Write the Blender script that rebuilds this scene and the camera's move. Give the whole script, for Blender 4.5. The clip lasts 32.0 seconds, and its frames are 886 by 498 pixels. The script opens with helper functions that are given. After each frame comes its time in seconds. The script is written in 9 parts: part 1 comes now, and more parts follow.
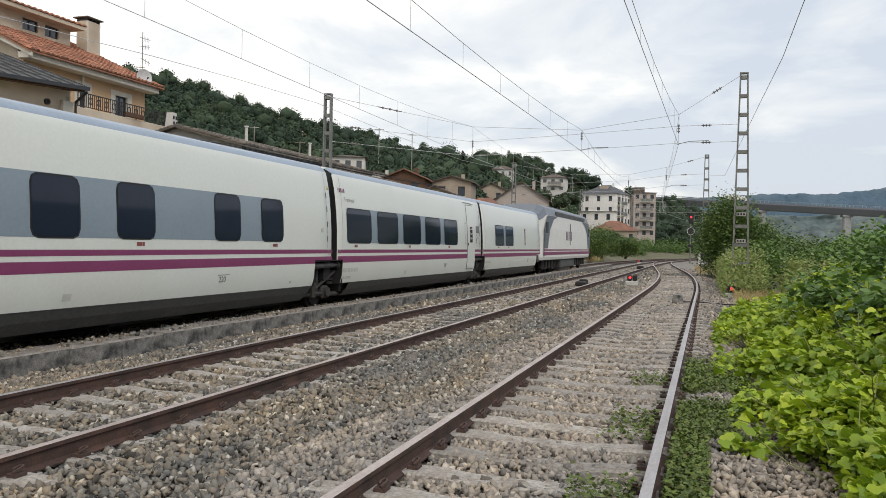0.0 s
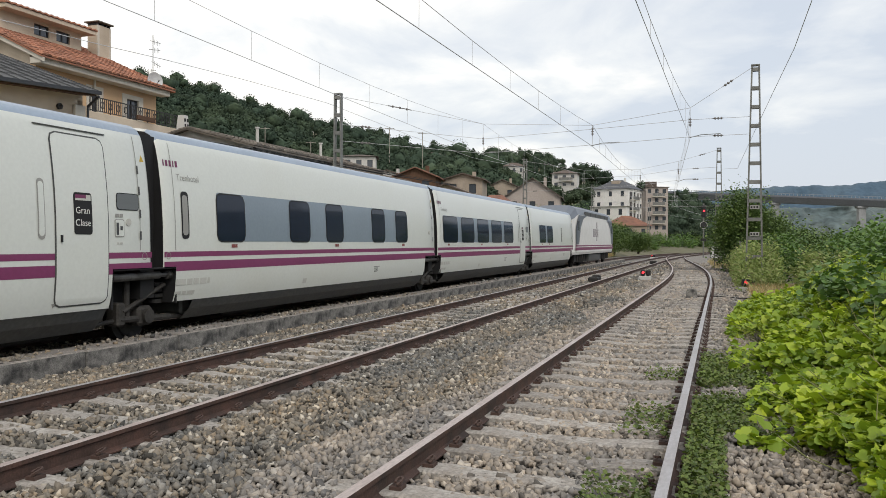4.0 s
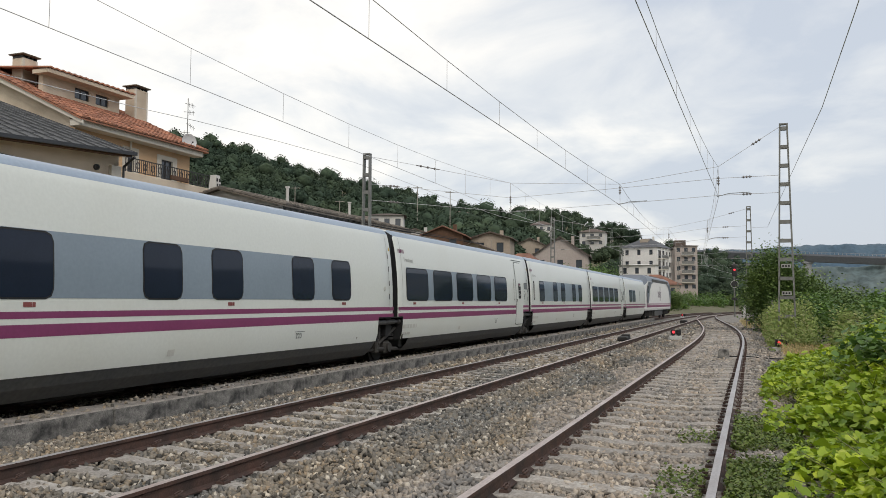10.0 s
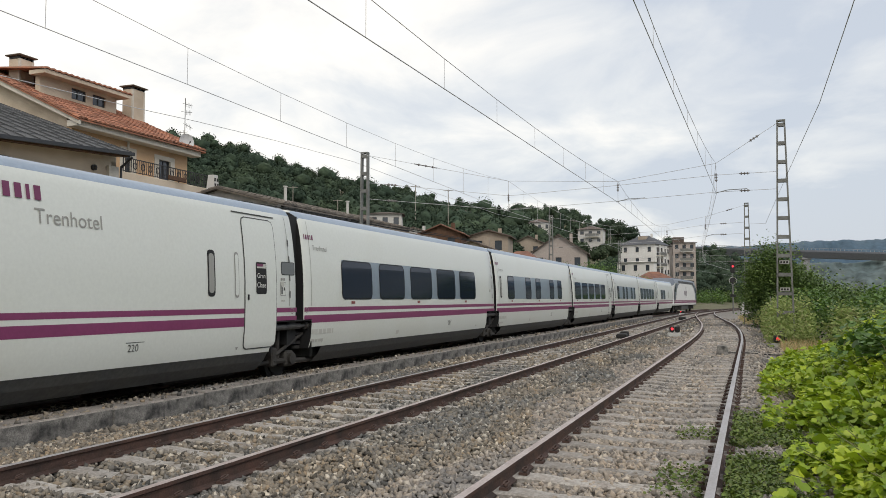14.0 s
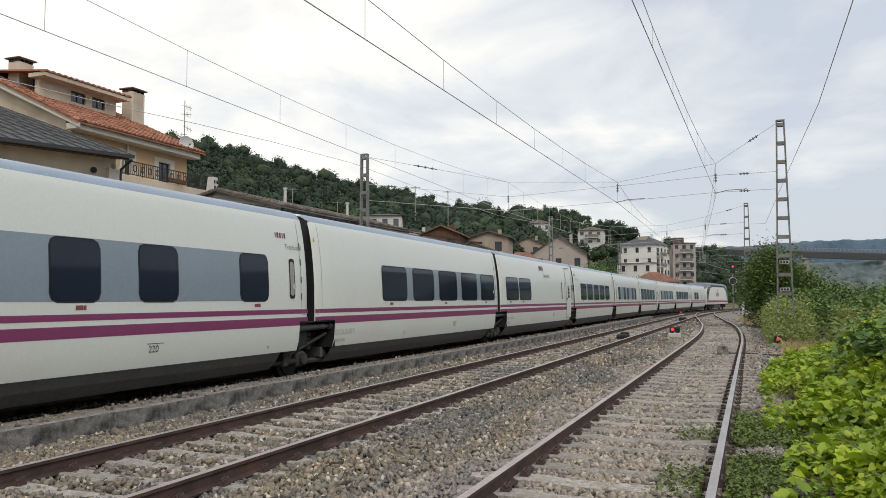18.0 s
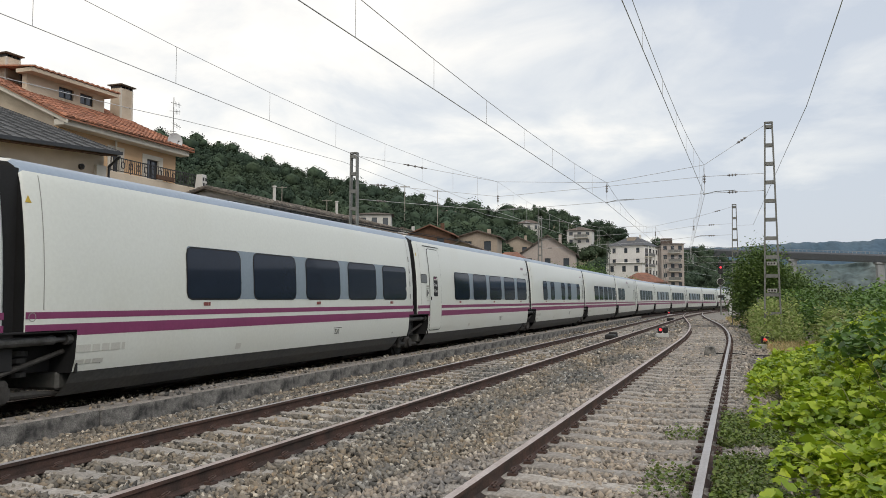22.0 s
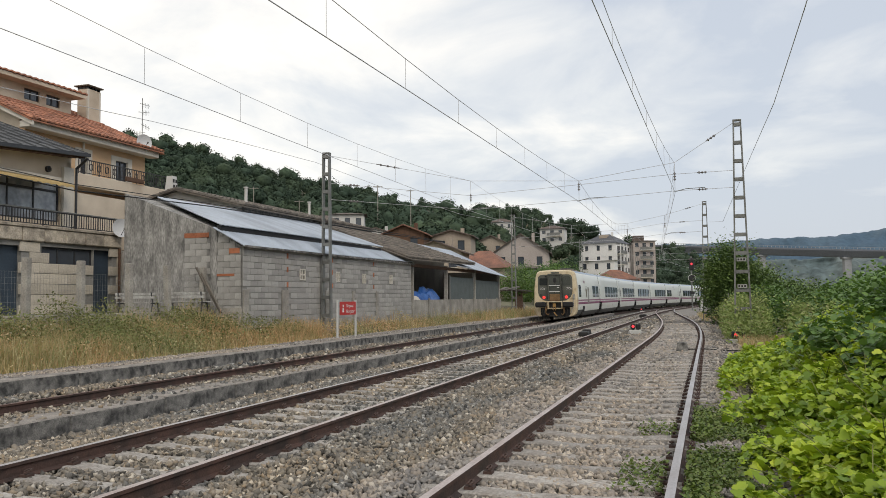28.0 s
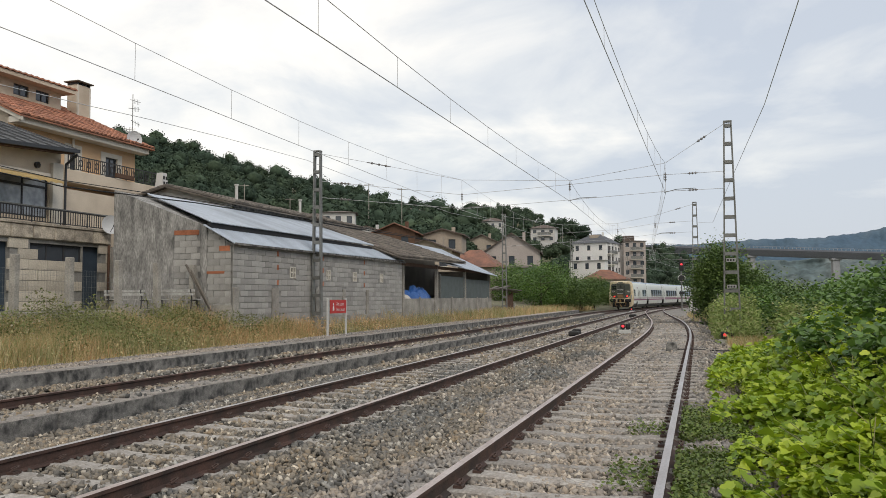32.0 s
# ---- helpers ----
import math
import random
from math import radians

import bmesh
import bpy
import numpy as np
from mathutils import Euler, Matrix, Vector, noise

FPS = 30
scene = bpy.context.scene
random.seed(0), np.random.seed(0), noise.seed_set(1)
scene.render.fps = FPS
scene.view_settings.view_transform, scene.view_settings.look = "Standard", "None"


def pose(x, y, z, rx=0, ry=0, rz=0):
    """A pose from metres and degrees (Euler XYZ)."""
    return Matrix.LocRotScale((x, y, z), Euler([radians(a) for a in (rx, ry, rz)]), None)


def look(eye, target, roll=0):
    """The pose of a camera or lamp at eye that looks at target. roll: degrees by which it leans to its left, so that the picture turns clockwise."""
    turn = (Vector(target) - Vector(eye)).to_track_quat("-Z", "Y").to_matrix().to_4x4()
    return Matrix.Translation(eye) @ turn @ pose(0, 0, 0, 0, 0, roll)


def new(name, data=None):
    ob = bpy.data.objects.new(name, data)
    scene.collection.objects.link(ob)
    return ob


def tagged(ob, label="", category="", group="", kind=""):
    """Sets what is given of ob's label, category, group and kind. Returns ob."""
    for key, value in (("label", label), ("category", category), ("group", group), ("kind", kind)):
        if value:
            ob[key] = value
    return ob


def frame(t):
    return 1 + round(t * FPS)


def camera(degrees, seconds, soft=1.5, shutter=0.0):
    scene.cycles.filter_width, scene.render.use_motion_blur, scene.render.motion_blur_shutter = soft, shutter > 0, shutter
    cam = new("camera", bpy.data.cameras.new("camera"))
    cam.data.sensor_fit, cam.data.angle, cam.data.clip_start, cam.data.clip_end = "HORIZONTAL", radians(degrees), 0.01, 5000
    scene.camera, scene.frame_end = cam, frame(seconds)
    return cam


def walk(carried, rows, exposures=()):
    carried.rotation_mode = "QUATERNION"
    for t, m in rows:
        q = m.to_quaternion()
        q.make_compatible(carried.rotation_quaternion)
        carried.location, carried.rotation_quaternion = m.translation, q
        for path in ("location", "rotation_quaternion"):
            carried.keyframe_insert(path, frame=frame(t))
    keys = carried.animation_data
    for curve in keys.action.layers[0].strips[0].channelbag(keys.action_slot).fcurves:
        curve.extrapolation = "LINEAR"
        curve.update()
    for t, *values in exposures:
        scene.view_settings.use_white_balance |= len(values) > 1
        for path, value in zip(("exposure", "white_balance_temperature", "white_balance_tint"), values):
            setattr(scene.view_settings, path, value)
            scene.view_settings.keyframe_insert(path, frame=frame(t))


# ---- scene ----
EYE = 1.476
cam = camera(57.47, 32.0, soft=0.65)
PATH = [
    (0, pose(0, 0, EYE, 89.664, -1.113, 0.592)),
    (0.5, pose(0, 0, EYE, 89.704, -0.652, 0.549)),
    (1, pose(0, 0, EYE, 89.567, -0.115, 0.716)),
    (1.5, pose(0, 0, EYE, 89.495, -0.010, 1.305)),
    (2, pose(0, 0, EYE, 89.518, -0.180, 1.385)),
    (2.5, pose(0, 0, EYE, 89.415, -0.048, 1.586)),
    (3, pose(0, 0, EYE, 89.389, 0.016, 1.645)),
    (3.5, pose(0, 0, EYE, 89.449, -0.108, 1.563)),
    (5.5, pose(0, 0, EYE, 89.613, -0.356, 1.303)),
    (6, pose(0, 0, EYE, 89.697, -0.350, 1.456)),
    (6.5, pose(0, 0, EYE, 89.749, -0.402, 1.441)),
    (7, pose(0, 0, EYE, 90.447, -0.548, 1.418)),
    (7.5, pose(0, 0, EYE, 90.923, -0.689, 1.648)),
    (8, pose(0, 0, EYE, 92.138, -0.530, 3.080)),
    (8.5, pose(0, 0, EYE, 93.468, -0.253, 3.115)),
    (9, pose(0, 0, EYE, 93.582, -0.174, 3.103)),
    (9.5, pose(0, 0, EYE, 93.620, -0.295, 3.215)),
    (10, pose(0, 0, EYE, 93.632, -0.381, 3.383)),
    (10.5, pose(0, 0, EYE, 93.633, -0.261, 3.406)),
    (11, pose(0, 0, EYE, 93.535, 0.031, 3.248)),
    (11.5, pose(0, 0, EYE, 93.538, 0.071, 3.135)),
    (12, pose(0, 0, EYE, 93.449, 0.128, 3.280)),
    (12.5, pose(0, 0, EYE, 93.476, 0.083, 3.316)),
    (13, pose(0, 0, EYE, 93.534, 0.034, 3.365)),
    (13.5, pose(0, 0, EYE, 93.531, 0.030, 3.159)),
    (14, pose(0, 0, EYE, 93.517, -0.012, 3.291)),
    (14.5, pose(0, 0, EYE, 93.553, -0.047, 4.405)),
    (16.5, pose(0, 0, EYE, 93.567, 0.098, 3.742)),
    (17, pose(0, 0, EYE, 93.572, 0.158, 3.607)),
    (17.5, pose(0, 0, EYE, 93.578, 0.124, 3.445)),
    (18, pose(0, 0, EYE, 93.608, 0.197, 3.299)),
    (18.5, pose(0, 0, EYE, 93.639, 0.167, 3.159)),
    (19, pose(0, 0, EYE, 93.581, 0.146, 3.260)),
    (19.5, pose(0, 0, EYE, 93.574, 0.116, 3.271)),
    (20, pose(0, 0, EYE, 93.614, 0.079, 3.228)),
    (20.5, pose(0, 0, EYE, 93.543, -0.047, 3.155)),
    (21, pose(0, 0, EYE, 93.547, -0.141, 2.966)),
    (21.5, pose(0, 0, EYE, 93.541, -0.100, 2.854)),
    (22, pose(0, 0, EYE, 93.553, -0.114, 2.519)),
    (22.5, pose(0, 0, EYE, 93.617, -0.492, 2.192)),
    (23, pose(0, 0, EYE, 93.646, -0.755, 2.039)),
    (23.5, pose(0, 0, EYE, 93.692, -0.987, 1.770)),
    (24, pose(0, 0, EYE, 93.658, -0.945, 1.682)),
    (24.5, pose(0, 0, EYE, 93.619, -0.823, 1.514)),
    (25, pose(0, 0, EYE, 93.622, -0.775, 1.401)),
    (25.5, pose(0, 0, EYE, 93.625, -0.535, 1.280)),
    (27.5, pose(0, 0, EYE, 93.548, 0.516, 0.762)),
    (28, pose(0, 0, EYE, 93.510, 0.632, 0.689)),
    (28.5, pose(0, 0, EYE, 93.395, 0.664, 0.589)),
    (29, pose(0, 0, EYE, 93.416, 0.717, 0.558)),
    (29.5, pose(0, 0, EYE, 93.435, 0.669, 0.490)),
    (30, pose(0, 0, EYE, 93.456, 0.566, 0.432)),
    (30.5, pose(0, 0, EYE, 93.417, 0.353, 0.316)),
    (31, pose(0, 0, EYE, 93.434, 0.380, 0.254)),
    (31.5, pose(0, 0, EYE, 93.505, 0.468, 0.204)),
    (32, pose(0, 0, EYE, 93.423, 0.306, 0.018)),
]
walk(cam, PATH, [(0, 0.17, 6950, 10), (7, 0.15, 6950, 10), (8.6, 0.05, 6950, 10), (32, 0.05, 6950, 10)])

# ---- light ----
world = bpy.data.worlds.new("world")
scene.world = world
world.use_nodes = True
wn, wl = world.node_tree.nodes, world.node_tree.links
wn.clear()
w_out = wn.new("ShaderNodeOutputWorld")
w_sky = wn.new("ShaderNodeTexSky")
w_sky.sky_type = "NISHITA"
w_sky.sun_disc = False
w_sky.sun_elevation, w_sky.sun_rotation = radians(42), radians(151)
w_sky.air_density, w_sky.dust_density = 1.3, 2.5
w_bg = wn.new("ShaderNodeBackground")
w_bg.inputs["Strength"].default_value = 0.15
wl.new(w_sky.outputs["Color"], w_bg.inputs["Color"])
# broken cloud deck, laid out on a plane high above
w_geo = wn.new("ShaderNodeTexCoord")
w_sep = wn.new("ShaderNodeSeparateXYZ")
wl.new(w_geo.outputs["Generated"], w_sep.inputs["Vector"])
w_z = wn.new("ShaderNodeMath")
w_z.operation = "ADD"
w_z.inputs[1].default_value = 0.16
wl.new(w_sep.outputs["Z"], w_z.inputs[0])
w_div = wn.new("ShaderNodeVectorMath")
w_div.operation = "DIVIDE"
w_cmb = wn.new("ShaderNodeCombineXYZ")
for axis in "XYZ":
    wl.new(w_z.outputs[0], w_cmb.inputs[axis])
wl.new(w_geo.outputs["Generated"], w_div.inputs[0])
wl.new(w_cmb.outputs["Vector"], w_div.inputs[1])
w_map = wn.new("ShaderNodeMapping")
w_map.inputs["Location"].default_value = (3.1, 0.7, 0.0)
w_map.inputs["Scale"].default_value = (1.0, 0.75, 1.0)
wl.new(w_div.outputs["Vector"], w_map.inputs["Vector"])
w_noise = wn.new("ShaderNodeTexNoise")
w_noise.inputs["Scale"].default_value = 1.7
w_noise.inputs["Detail"].default_value = 7.0
w_noise.inputs["Roughness"].default_value = 0.55
w_noise.inputs["Distortion"].default_value = 0.35
wl.new(w_map.outputs["Vector"], w_noise.inputs["Vector"])
w_ramp = wn.new("ShaderNodeValToRGB")
w_ramp.color_ramp.elements[0].position, w_ramp.color_ramp.elements[0].color = 0.33, (0.54, 0.61, 0.73, 1)
w_ramp.color_ramp.elements[1].position, w_ramp.color_ramp.elements[1].color = 0.67, (1.0, 0.995, 0.985, 1)
w_mid = w_ramp.color_ramp.elements.new(0.5)
w_mid.color = (0.73, 0.775, 0.84, 1)
w_side = wn.new("ShaderNodeMath")          # the deck thins out to one side of the valley
w_side.operation = "MULTIPLY_ADD"
w_side.inputs[1].default_value = -0.36
wl.new(w_sep.outputs["X"], w_side.inputs[0])
wl.new(w_noise.outputs["Fac"], w_side.inputs[2])
wl.new(w_side.outputs[0], w_ramp.inputs["Fac"])
w_cloud = wn.new("ShaderNodeBackground")
w_cloud.inputs["Strength"].default_value = 1.10
wl.new(w_ramp.outputs["Color"], w_cloud.inputs["Color"])
w_mix = wn.new("ShaderNodeMixShader")
w_mix.inputs["Fac"].default_value = 0.88
wl.new(w_bg.outputs[0], w_mix.inputs[1])
wl.new(w_cloud.outputs[0], w_mix.inputs[2])
wl.new(w_mix.outputs[0], w_out.inputs["Surface"])

sun = new("sun", bpy.data.lights.new("sun", "SUN"))
sun.data.energy, sun.data.angle, sun.data.color = 1.3, radians(22), (1.0, 0.96, 0.9)
sun.matrix_world = look((0, 0, 35), (-19, 34, 0))

# ---- helpers of this scene ----
SIDE = pose(-10.30, 0, 0, 0, 0, 90 - math.degrees(0.3056))   # x along the tracks, y to the left of them
HALF = 0.87


def part(name, bm, material, parent=None, label="", smooth=False):
    data = bpy.data.meshes.new(name)
    bm.to_mesh(data)
    bm.free()
    for m_ in material if isinstance(material, (list, tuple)) else [material]:
        data.materials.append(m_)
    if smooth:
        data.shade_smooth()
    ob = new(name, data)
    if parent is not None:
        ob.parent = parent
    if label:
        ob["label"] = label
    return ob


def raw(name, verts, faces, material, parent=None, label="", smooth=False):
    data = bpy.data.meshes.new(name)
    data.from_pydata(verts, [], faces)
    data.materials.append(material)
    if smooth:
        data.shade_smooth()
    ob = new(name, data)
    if parent is not None:
        ob.parent = parent
    if label:
        ob["label"] = label
    return ob


def empty(name, m, label="", category="", group="", kind=""):
    ob = new(name)
    ob.empty_display_size = 0.2
    ob.matrix_basis = m
    return tagged(ob, label, category, group, kind)


def box(bm, x0, x1, y0, y1, z0, z1, bevel=0.0, mi=0):
    vs = [bm.verts.new(c) for c in ((x0, y0, z0), (x1, y0, z0), (x1, y1, z0), (x0, y1, z0), (x0, y0, z1), (x1, y0, z1), (x1, y1, z1), (x0, y1, z1))]
    fs = []
    for q in ((3, 2, 1, 0), (4, 5, 6, 7), (0, 1, 5, 4), (1, 2, 6, 5), (2, 3, 7, 6), (3, 0, 4, 7)):
        f_ = bm.faces.new([vs[i] for i in q])
        f_.material_index = mi
        fs.append(f_)
    if bevel:
        es = list({e for f_ in fs for e in f_.edges})
        bmesh.ops.bevel(bm, geom=es, offset=bevel, segments=1, affect="EDGES")
    return vs


def boxed(name, dims, material, parent=None, bevel=0.0, label=""):
    bm = bmesh.new()
    box(bm, *dims, bevel=bevel)
    return part(name, bm, material, parent, label)


def tube(bm, p, q, r, sides=6, r2=None):
    """A straight round bar from p to q."""
    p, q = Vector(p), Vector(q)
    d = (q - p).normalized()
    a_ = d.orthogonal().normalized()
    b_ = d.cross(a_)
    r2 = r if r2 is None else r2
    c1, c2 = [], []
    for i in range(sides):
        w = 2 * math.pi * i / sides
        o = a_ * math.cos(w) + b_ * math.sin(w)
        c1.append(bm.verts.new(p + o * r))
        c2.append(bm.verts.new(q + o * r2))
    for i in range(sides):
        j = (i + 1) % sides
        bm.faces.new((c1[i], c1[j], c2[j], c2[i]))
    bm.faces.new(c1[::-1])
    bm.faces.new(c2)


def wire(name, pts_, r, material, parent=None, sides=5):
    bm = bmesh.new()
    for p, q in zip(pts_[:-1], pts_[1:]):
        tube(bm, p, q, r, sides)
    return part(name, bm, material, parent)


def prism(bm, outline, y0, y1, mi=0):
    """The outline (x, z) drawn out along y."""
    f0 = [bm.verts.new((x, y0, z)) for x, z in outline]
    f1 = [bm.verts.new((x, y1, z)) for x, z in outline]
    n = len(outline)
    fs = [bm.faces.new(f0), bm.faces.new(f1[::-1])]
    for i in range(n):
        fs.append(bm.faces.new((f0[(i + 1) % n], f0[i], f1[i], f1[(i + 1) % n])))
    for f_ in fs:
        f_.material_index = mi


# ---- materials ----
def shade(name, colour, rough=0.8, vary=0.25, scale=3.0, fine=40.0, bump=0.2, metal=0.0, second=None, patch=0.45, coat=0.0, rand=0.0, depth=0.01, stretch=None):
    """A surface with large stains in a second colour, fine grain and relief."""
    m_ = bpy.data.materials.new(name)
    m_.use_nodes = True
    n_, l_ = m_.node_tree.nodes, m_.node_tree.links
    p_ = n_["Principled BSDF"]
    tc = n_.new("ShaderNodeTexCoord")
    n1, n2 = n_.new("ShaderNodeTexNoise"), n_.new("ShaderNodeTexNoise")
    n1.inputs["Scale"].default_value, n1.inputs["Detail"].default_value = scale, 5
    n2.inputs["Scale"].default_value, n2.inputs["Detail"].default_value = fine, 4
    coords = tc.outputs["Object"]
    if stretch:
        mp_ = n_.new("ShaderNodeMapping")
        mp_.inputs["Scale"].default_value = stretch
        l_.new(coords, mp_.inputs["Vector"])
        coords = mp_.outputs["Vector"]
    for x in (n1, n2):
        l_.new(coords, x.inputs["Vector"])
    second = second or tuple(c * (1 - vary) for c in colour)
    r1 = n_.new("ShaderNodeMapRange")
    r1.inputs["From Min"].default_value, r1.inputs["From Max"].default_value = patch - 0.12, patch + 0.22
    l_.new(n1.outputs["Fac"], r1.inputs["Value"])
    mx = n_.new("ShaderNodeMix")
    mx.data_type = "RGBA"
    mx.inputs["A"].default_value, mx.inputs["B"].default_value = (*colour, 1), (*second, 1)
    l_.new(r1.outputs["Result"], mx.inputs["Factor"])
    r2 = n_.new("ShaderNodeMapRange")
    r2.inputs["From Min"].default_value, r2.inputs["From Max"].default_value = 0.3, 0.7
    r2.inputs["To Min"].default_value, r2.inputs["To Max"].default_value = 1 - vary * 0.6, 1 + vary * 0.6
    l_.new(n2.outputs["Fac"], r2.inputs["Value"])
    last = r2.outputs["Result"]
    if rand:
        oi = n_.new("ShaderNodeObjectInfo")
        gi = n_.new("ShaderNodeNewGeometry")
        ad = n_.new("ShaderNodeMath")
        ad.operation = "ADD"
        l_.new(oi.outputs["Random"], ad.inputs[0])
        l_.new(gi.outputs["Random Per Island"], ad.inputs[1])
        fr = n_.new("ShaderNodeMath")
        fr.operation = "FRACT"
        l_.new(ad.outputs[0], fr.inputs[0])
        r3 = n_.new("ShaderNodeMapRange")
        r3.inputs["To Min"].default_value, r3.inputs["To Max"].default_value = 1 - rand, 1 + rand
        l_.new(fr.outputs[0], r3.inputs["Value"])
        mu = n_.new("ShaderNodeMath")
        mu.operation = "MULTIPLY"
        l_.new(last, mu.inputs[0])
        l_.new(r3.outputs["Result"], mu.inputs[1])
        last = mu.outputs[0]
    sc = n_.new("ShaderNodeVectorMath")
    sc.operation = "SCALE"
    l_.new(mx.outputs["Result"], sc.inputs[0])
    l_.new(last, sc.inputs["Scale"])
    l_.new(sc.outputs["Vector"], p_.inputs["Base Color"])
    p_.inputs["Roughness"].default_value, p_.inputs["Metallic"].default_value = rough, metal
    p_.inputs["Coat Weight"].default_value = coat
    if bump:
        b_ = n_.new("ShaderNodeBump")
        b_.inputs["Strength"].default_value, b_.inputs["Distance"].default_value = bump, depth
        l_.new(n2.outputs["Fac"], b_.inputs["Height"])
        l_.new(b_.outputs["Normal"], p_.inputs["Normal"])
    return m_


def glow(name, colour, strength):
    m_ = shade(name, colour, 0.4, 0.05, bump=0)
    p_ = m_.node_tree.nodes["Principled BSDF"]
    p_.inputs["Emission Color"].default_value = (*colour, 1)
    p_.inputs["Emission Strength"].default_value = strength
    return m_


def leafy(name, colour, second, rand=0.35, trans=0.25, rough=0.55):
    m_ = shade(name, colour, rough, 0.2, scale=0.6, fine=12, bump=0, second=second, patch=0.5, rand=rand)
    n_, l_ = m_.node_tree.nodes, m_.node_tree.links
    p_ = n_["Principled BSDF"]
    tr_ = n_.new("ShaderNodeBsdfTranslucent")
    tr_.inputs["Color"].default_value = (*[min(1, c * 1.5) for c in colour], 1)
    ms = n_.new("ShaderNodeMixShader")
    ms.inputs["Fac"].default_value = trans
    l_.new(p_.outputs[0], ms.inputs[1])
    l_.new(tr_.outputs[0], ms.inputs[2])
    l_.new(ms.outputs[0], n_["Material Output"].inputs["Surface"])
    return m_


# Near bed coloured dark as the shade in gaps between stones; far bed lighter.
M_BEDSHADE = shade("ballast_bed", (0.07, 0.064, 0.058), 0.95, 0.5, 0.5, 26, 0.9, second=(0.05, 0.045, 0.04), depth=0.05)
M_BEDFAR = shade("unshaded_far_bed", (0.215, 0.20, 0.18), 0.95, 0.6, 0.6, 9, 0.6, second=(0.16, 0.15, 0.135), depth=0.05)
M_EARTH = shade("earth", (0.15, 0.13, 0.085), 0.95, 0.45, 0.4, 14, 0.6, second=(0.085, 0.095, 0.04))
M_GRAVEL = shade("platform_gravel", (0.40, 0.34, 0.29), 0.95, 0.55, 1.2, 38, 0.9, second=(0.34, 0.30, 0.26))
M_KERB = shade("old_kerb_concrete", (0.26, 0.25, 0.232), 0.95, 0.7, 6.0, 48, 0.5, second=(0.045, 0.044, 0.043), patch=0.41, depth=0.03)
M_KERBTOP = shade("kerb_top", (0.30, 0.27, 0.24), 0.95, 0.5, 3.5, 40, 0.7, second=(0.17, 0.155, 0.14))
M_RAIL = shade("rusty_rail", (0.088, 0.046, 0.035), 0.75, 0.4, 4, 60, 0.3, second=(0.036, 0.024, 0.020))
M_RAILTOP = shade("rail_head_dull", (0.48, 0.42, 0.40), 0.5, 0.3, 5, 50, 0.05, metal=0.3, second=(0.34, 0.27, 0.25), stretch=(0.3, 1, 1))
M_RAILSHINE = shade("rail_head_polished", (0.46, 0.445, 0.45), 0.45, 0.2, 5, 50, 0.03, metal=0.45, second=(0.36, 0.33, 0.32), stretch=(0.3, 1, 1))
M_RAILRED = shade("rail_head_red_rust", (0.17, 0.10, 0.085), 0.6, 0.3, 5, 50, 0.05, metal=0.2, second=(0.11, 0.065, 0.055))
M_SLEEPER = shade("concrete_sleeper", (0.32, 0.30, 0.275), 0.9, 0.5, 6, 35, 0.5, second=(0.22, 0.195, 0.17), patch=0.5, rand=0.2)
M_CLIP = shade("rail_clip", (0.085, 0.05, 0.04), 0.8, 0.3, 8, 60, 0.2)
M_STEEL = shade("galvanised_steel", (0.22, 0.225, 0.215), 0.55, 0.25, 3, 30, 0.1, metal=0.35, second=(0.15, 0.15, 0.14))
M_WIRE = shade("catenary_wire", (0.50, 0.505, 0.52), 0.6, 0.1, bump=0)
M_INSUL = shade("insulator", (0.20, 0.185, 0.18), 0.3, 0.2, bump=0)
M_CREAM = shade("train_cream", (0.65, 0.678, 0.64), 0.33, 0.05, 0.5, 20, 0.0, second=(0.61, 0.625, 0.57), coat=0.25, patch=0.6)
M_BLUE = shade("train_roof_blue", (0.30, 0.37, 0.46), 0.4, 0.1, 1, 20, 0.02)
M_ROOF = shade("train_roof", (0.62, 0.63, 0.60), 0.45, 0.15, 0.8, 20, 0.05)
M_GREYBAND = shade("train_grey_band", (0.215, 0.27, 0.32), 0.35, 0.08, 0.6, 20, 0.0, coat=0.2)
M_PURPLE = shade("train_purple", (0.22, 0.043, 0.125), 0.38, 0.1, 1, 20, 0.0)
M_GLASS = shade("train_window", (0.013, 0.020, 0.036), 0.08, 0.1, bump=0)
M_GLASS.node_tree.nodes["Principled BSDF"].inputs["Specular IOR Level"].default_value = 0.28
M_SKIRT = shade("train_skirt", (0.058, 0.063, 0.068), 0.6, 0.35, 1.2, 15, 0.1, second=(0.075, 0.075, 0.07))
M_BLACK = shade("black_rubber_and_shade", (0.012, 0.012, 0.013), 0.7, 0.3, bump=0.1)
M_DAMPER = shade("damper_grey", (0.10, 0.10, 0.10), 0.5, 0.4, 6, 30, 0.1, metal=0.2, second=(0.04, 0.038, 0.035))
M_GEARLT = shade("grimy_gear", (0.045, 0.042, 0.038), 0.75, 0.5, 5, 30, 0.3, second=(0.02, 0.018, 0.016))
M_GEAR = shade("running_gear", (0.02, 0.019, 0.018), 0.75, 0.4, 5, 30, 0.3)
M_SLATS = shade("display_slats", (0.16, 0.175, 0.18), 0.4, 0.3, 60, 60, 0.0, stretch=(0.01, 0.01, 1))
M_YELLOW = shade("warning_yellow", (0.55, 0.38, 0.05), 0.6, 0.1, bump=0)
M_DECAL = shade("decal_grey", (0.30, 0.30, 0.28), 0.5, 0.05, bump=0)
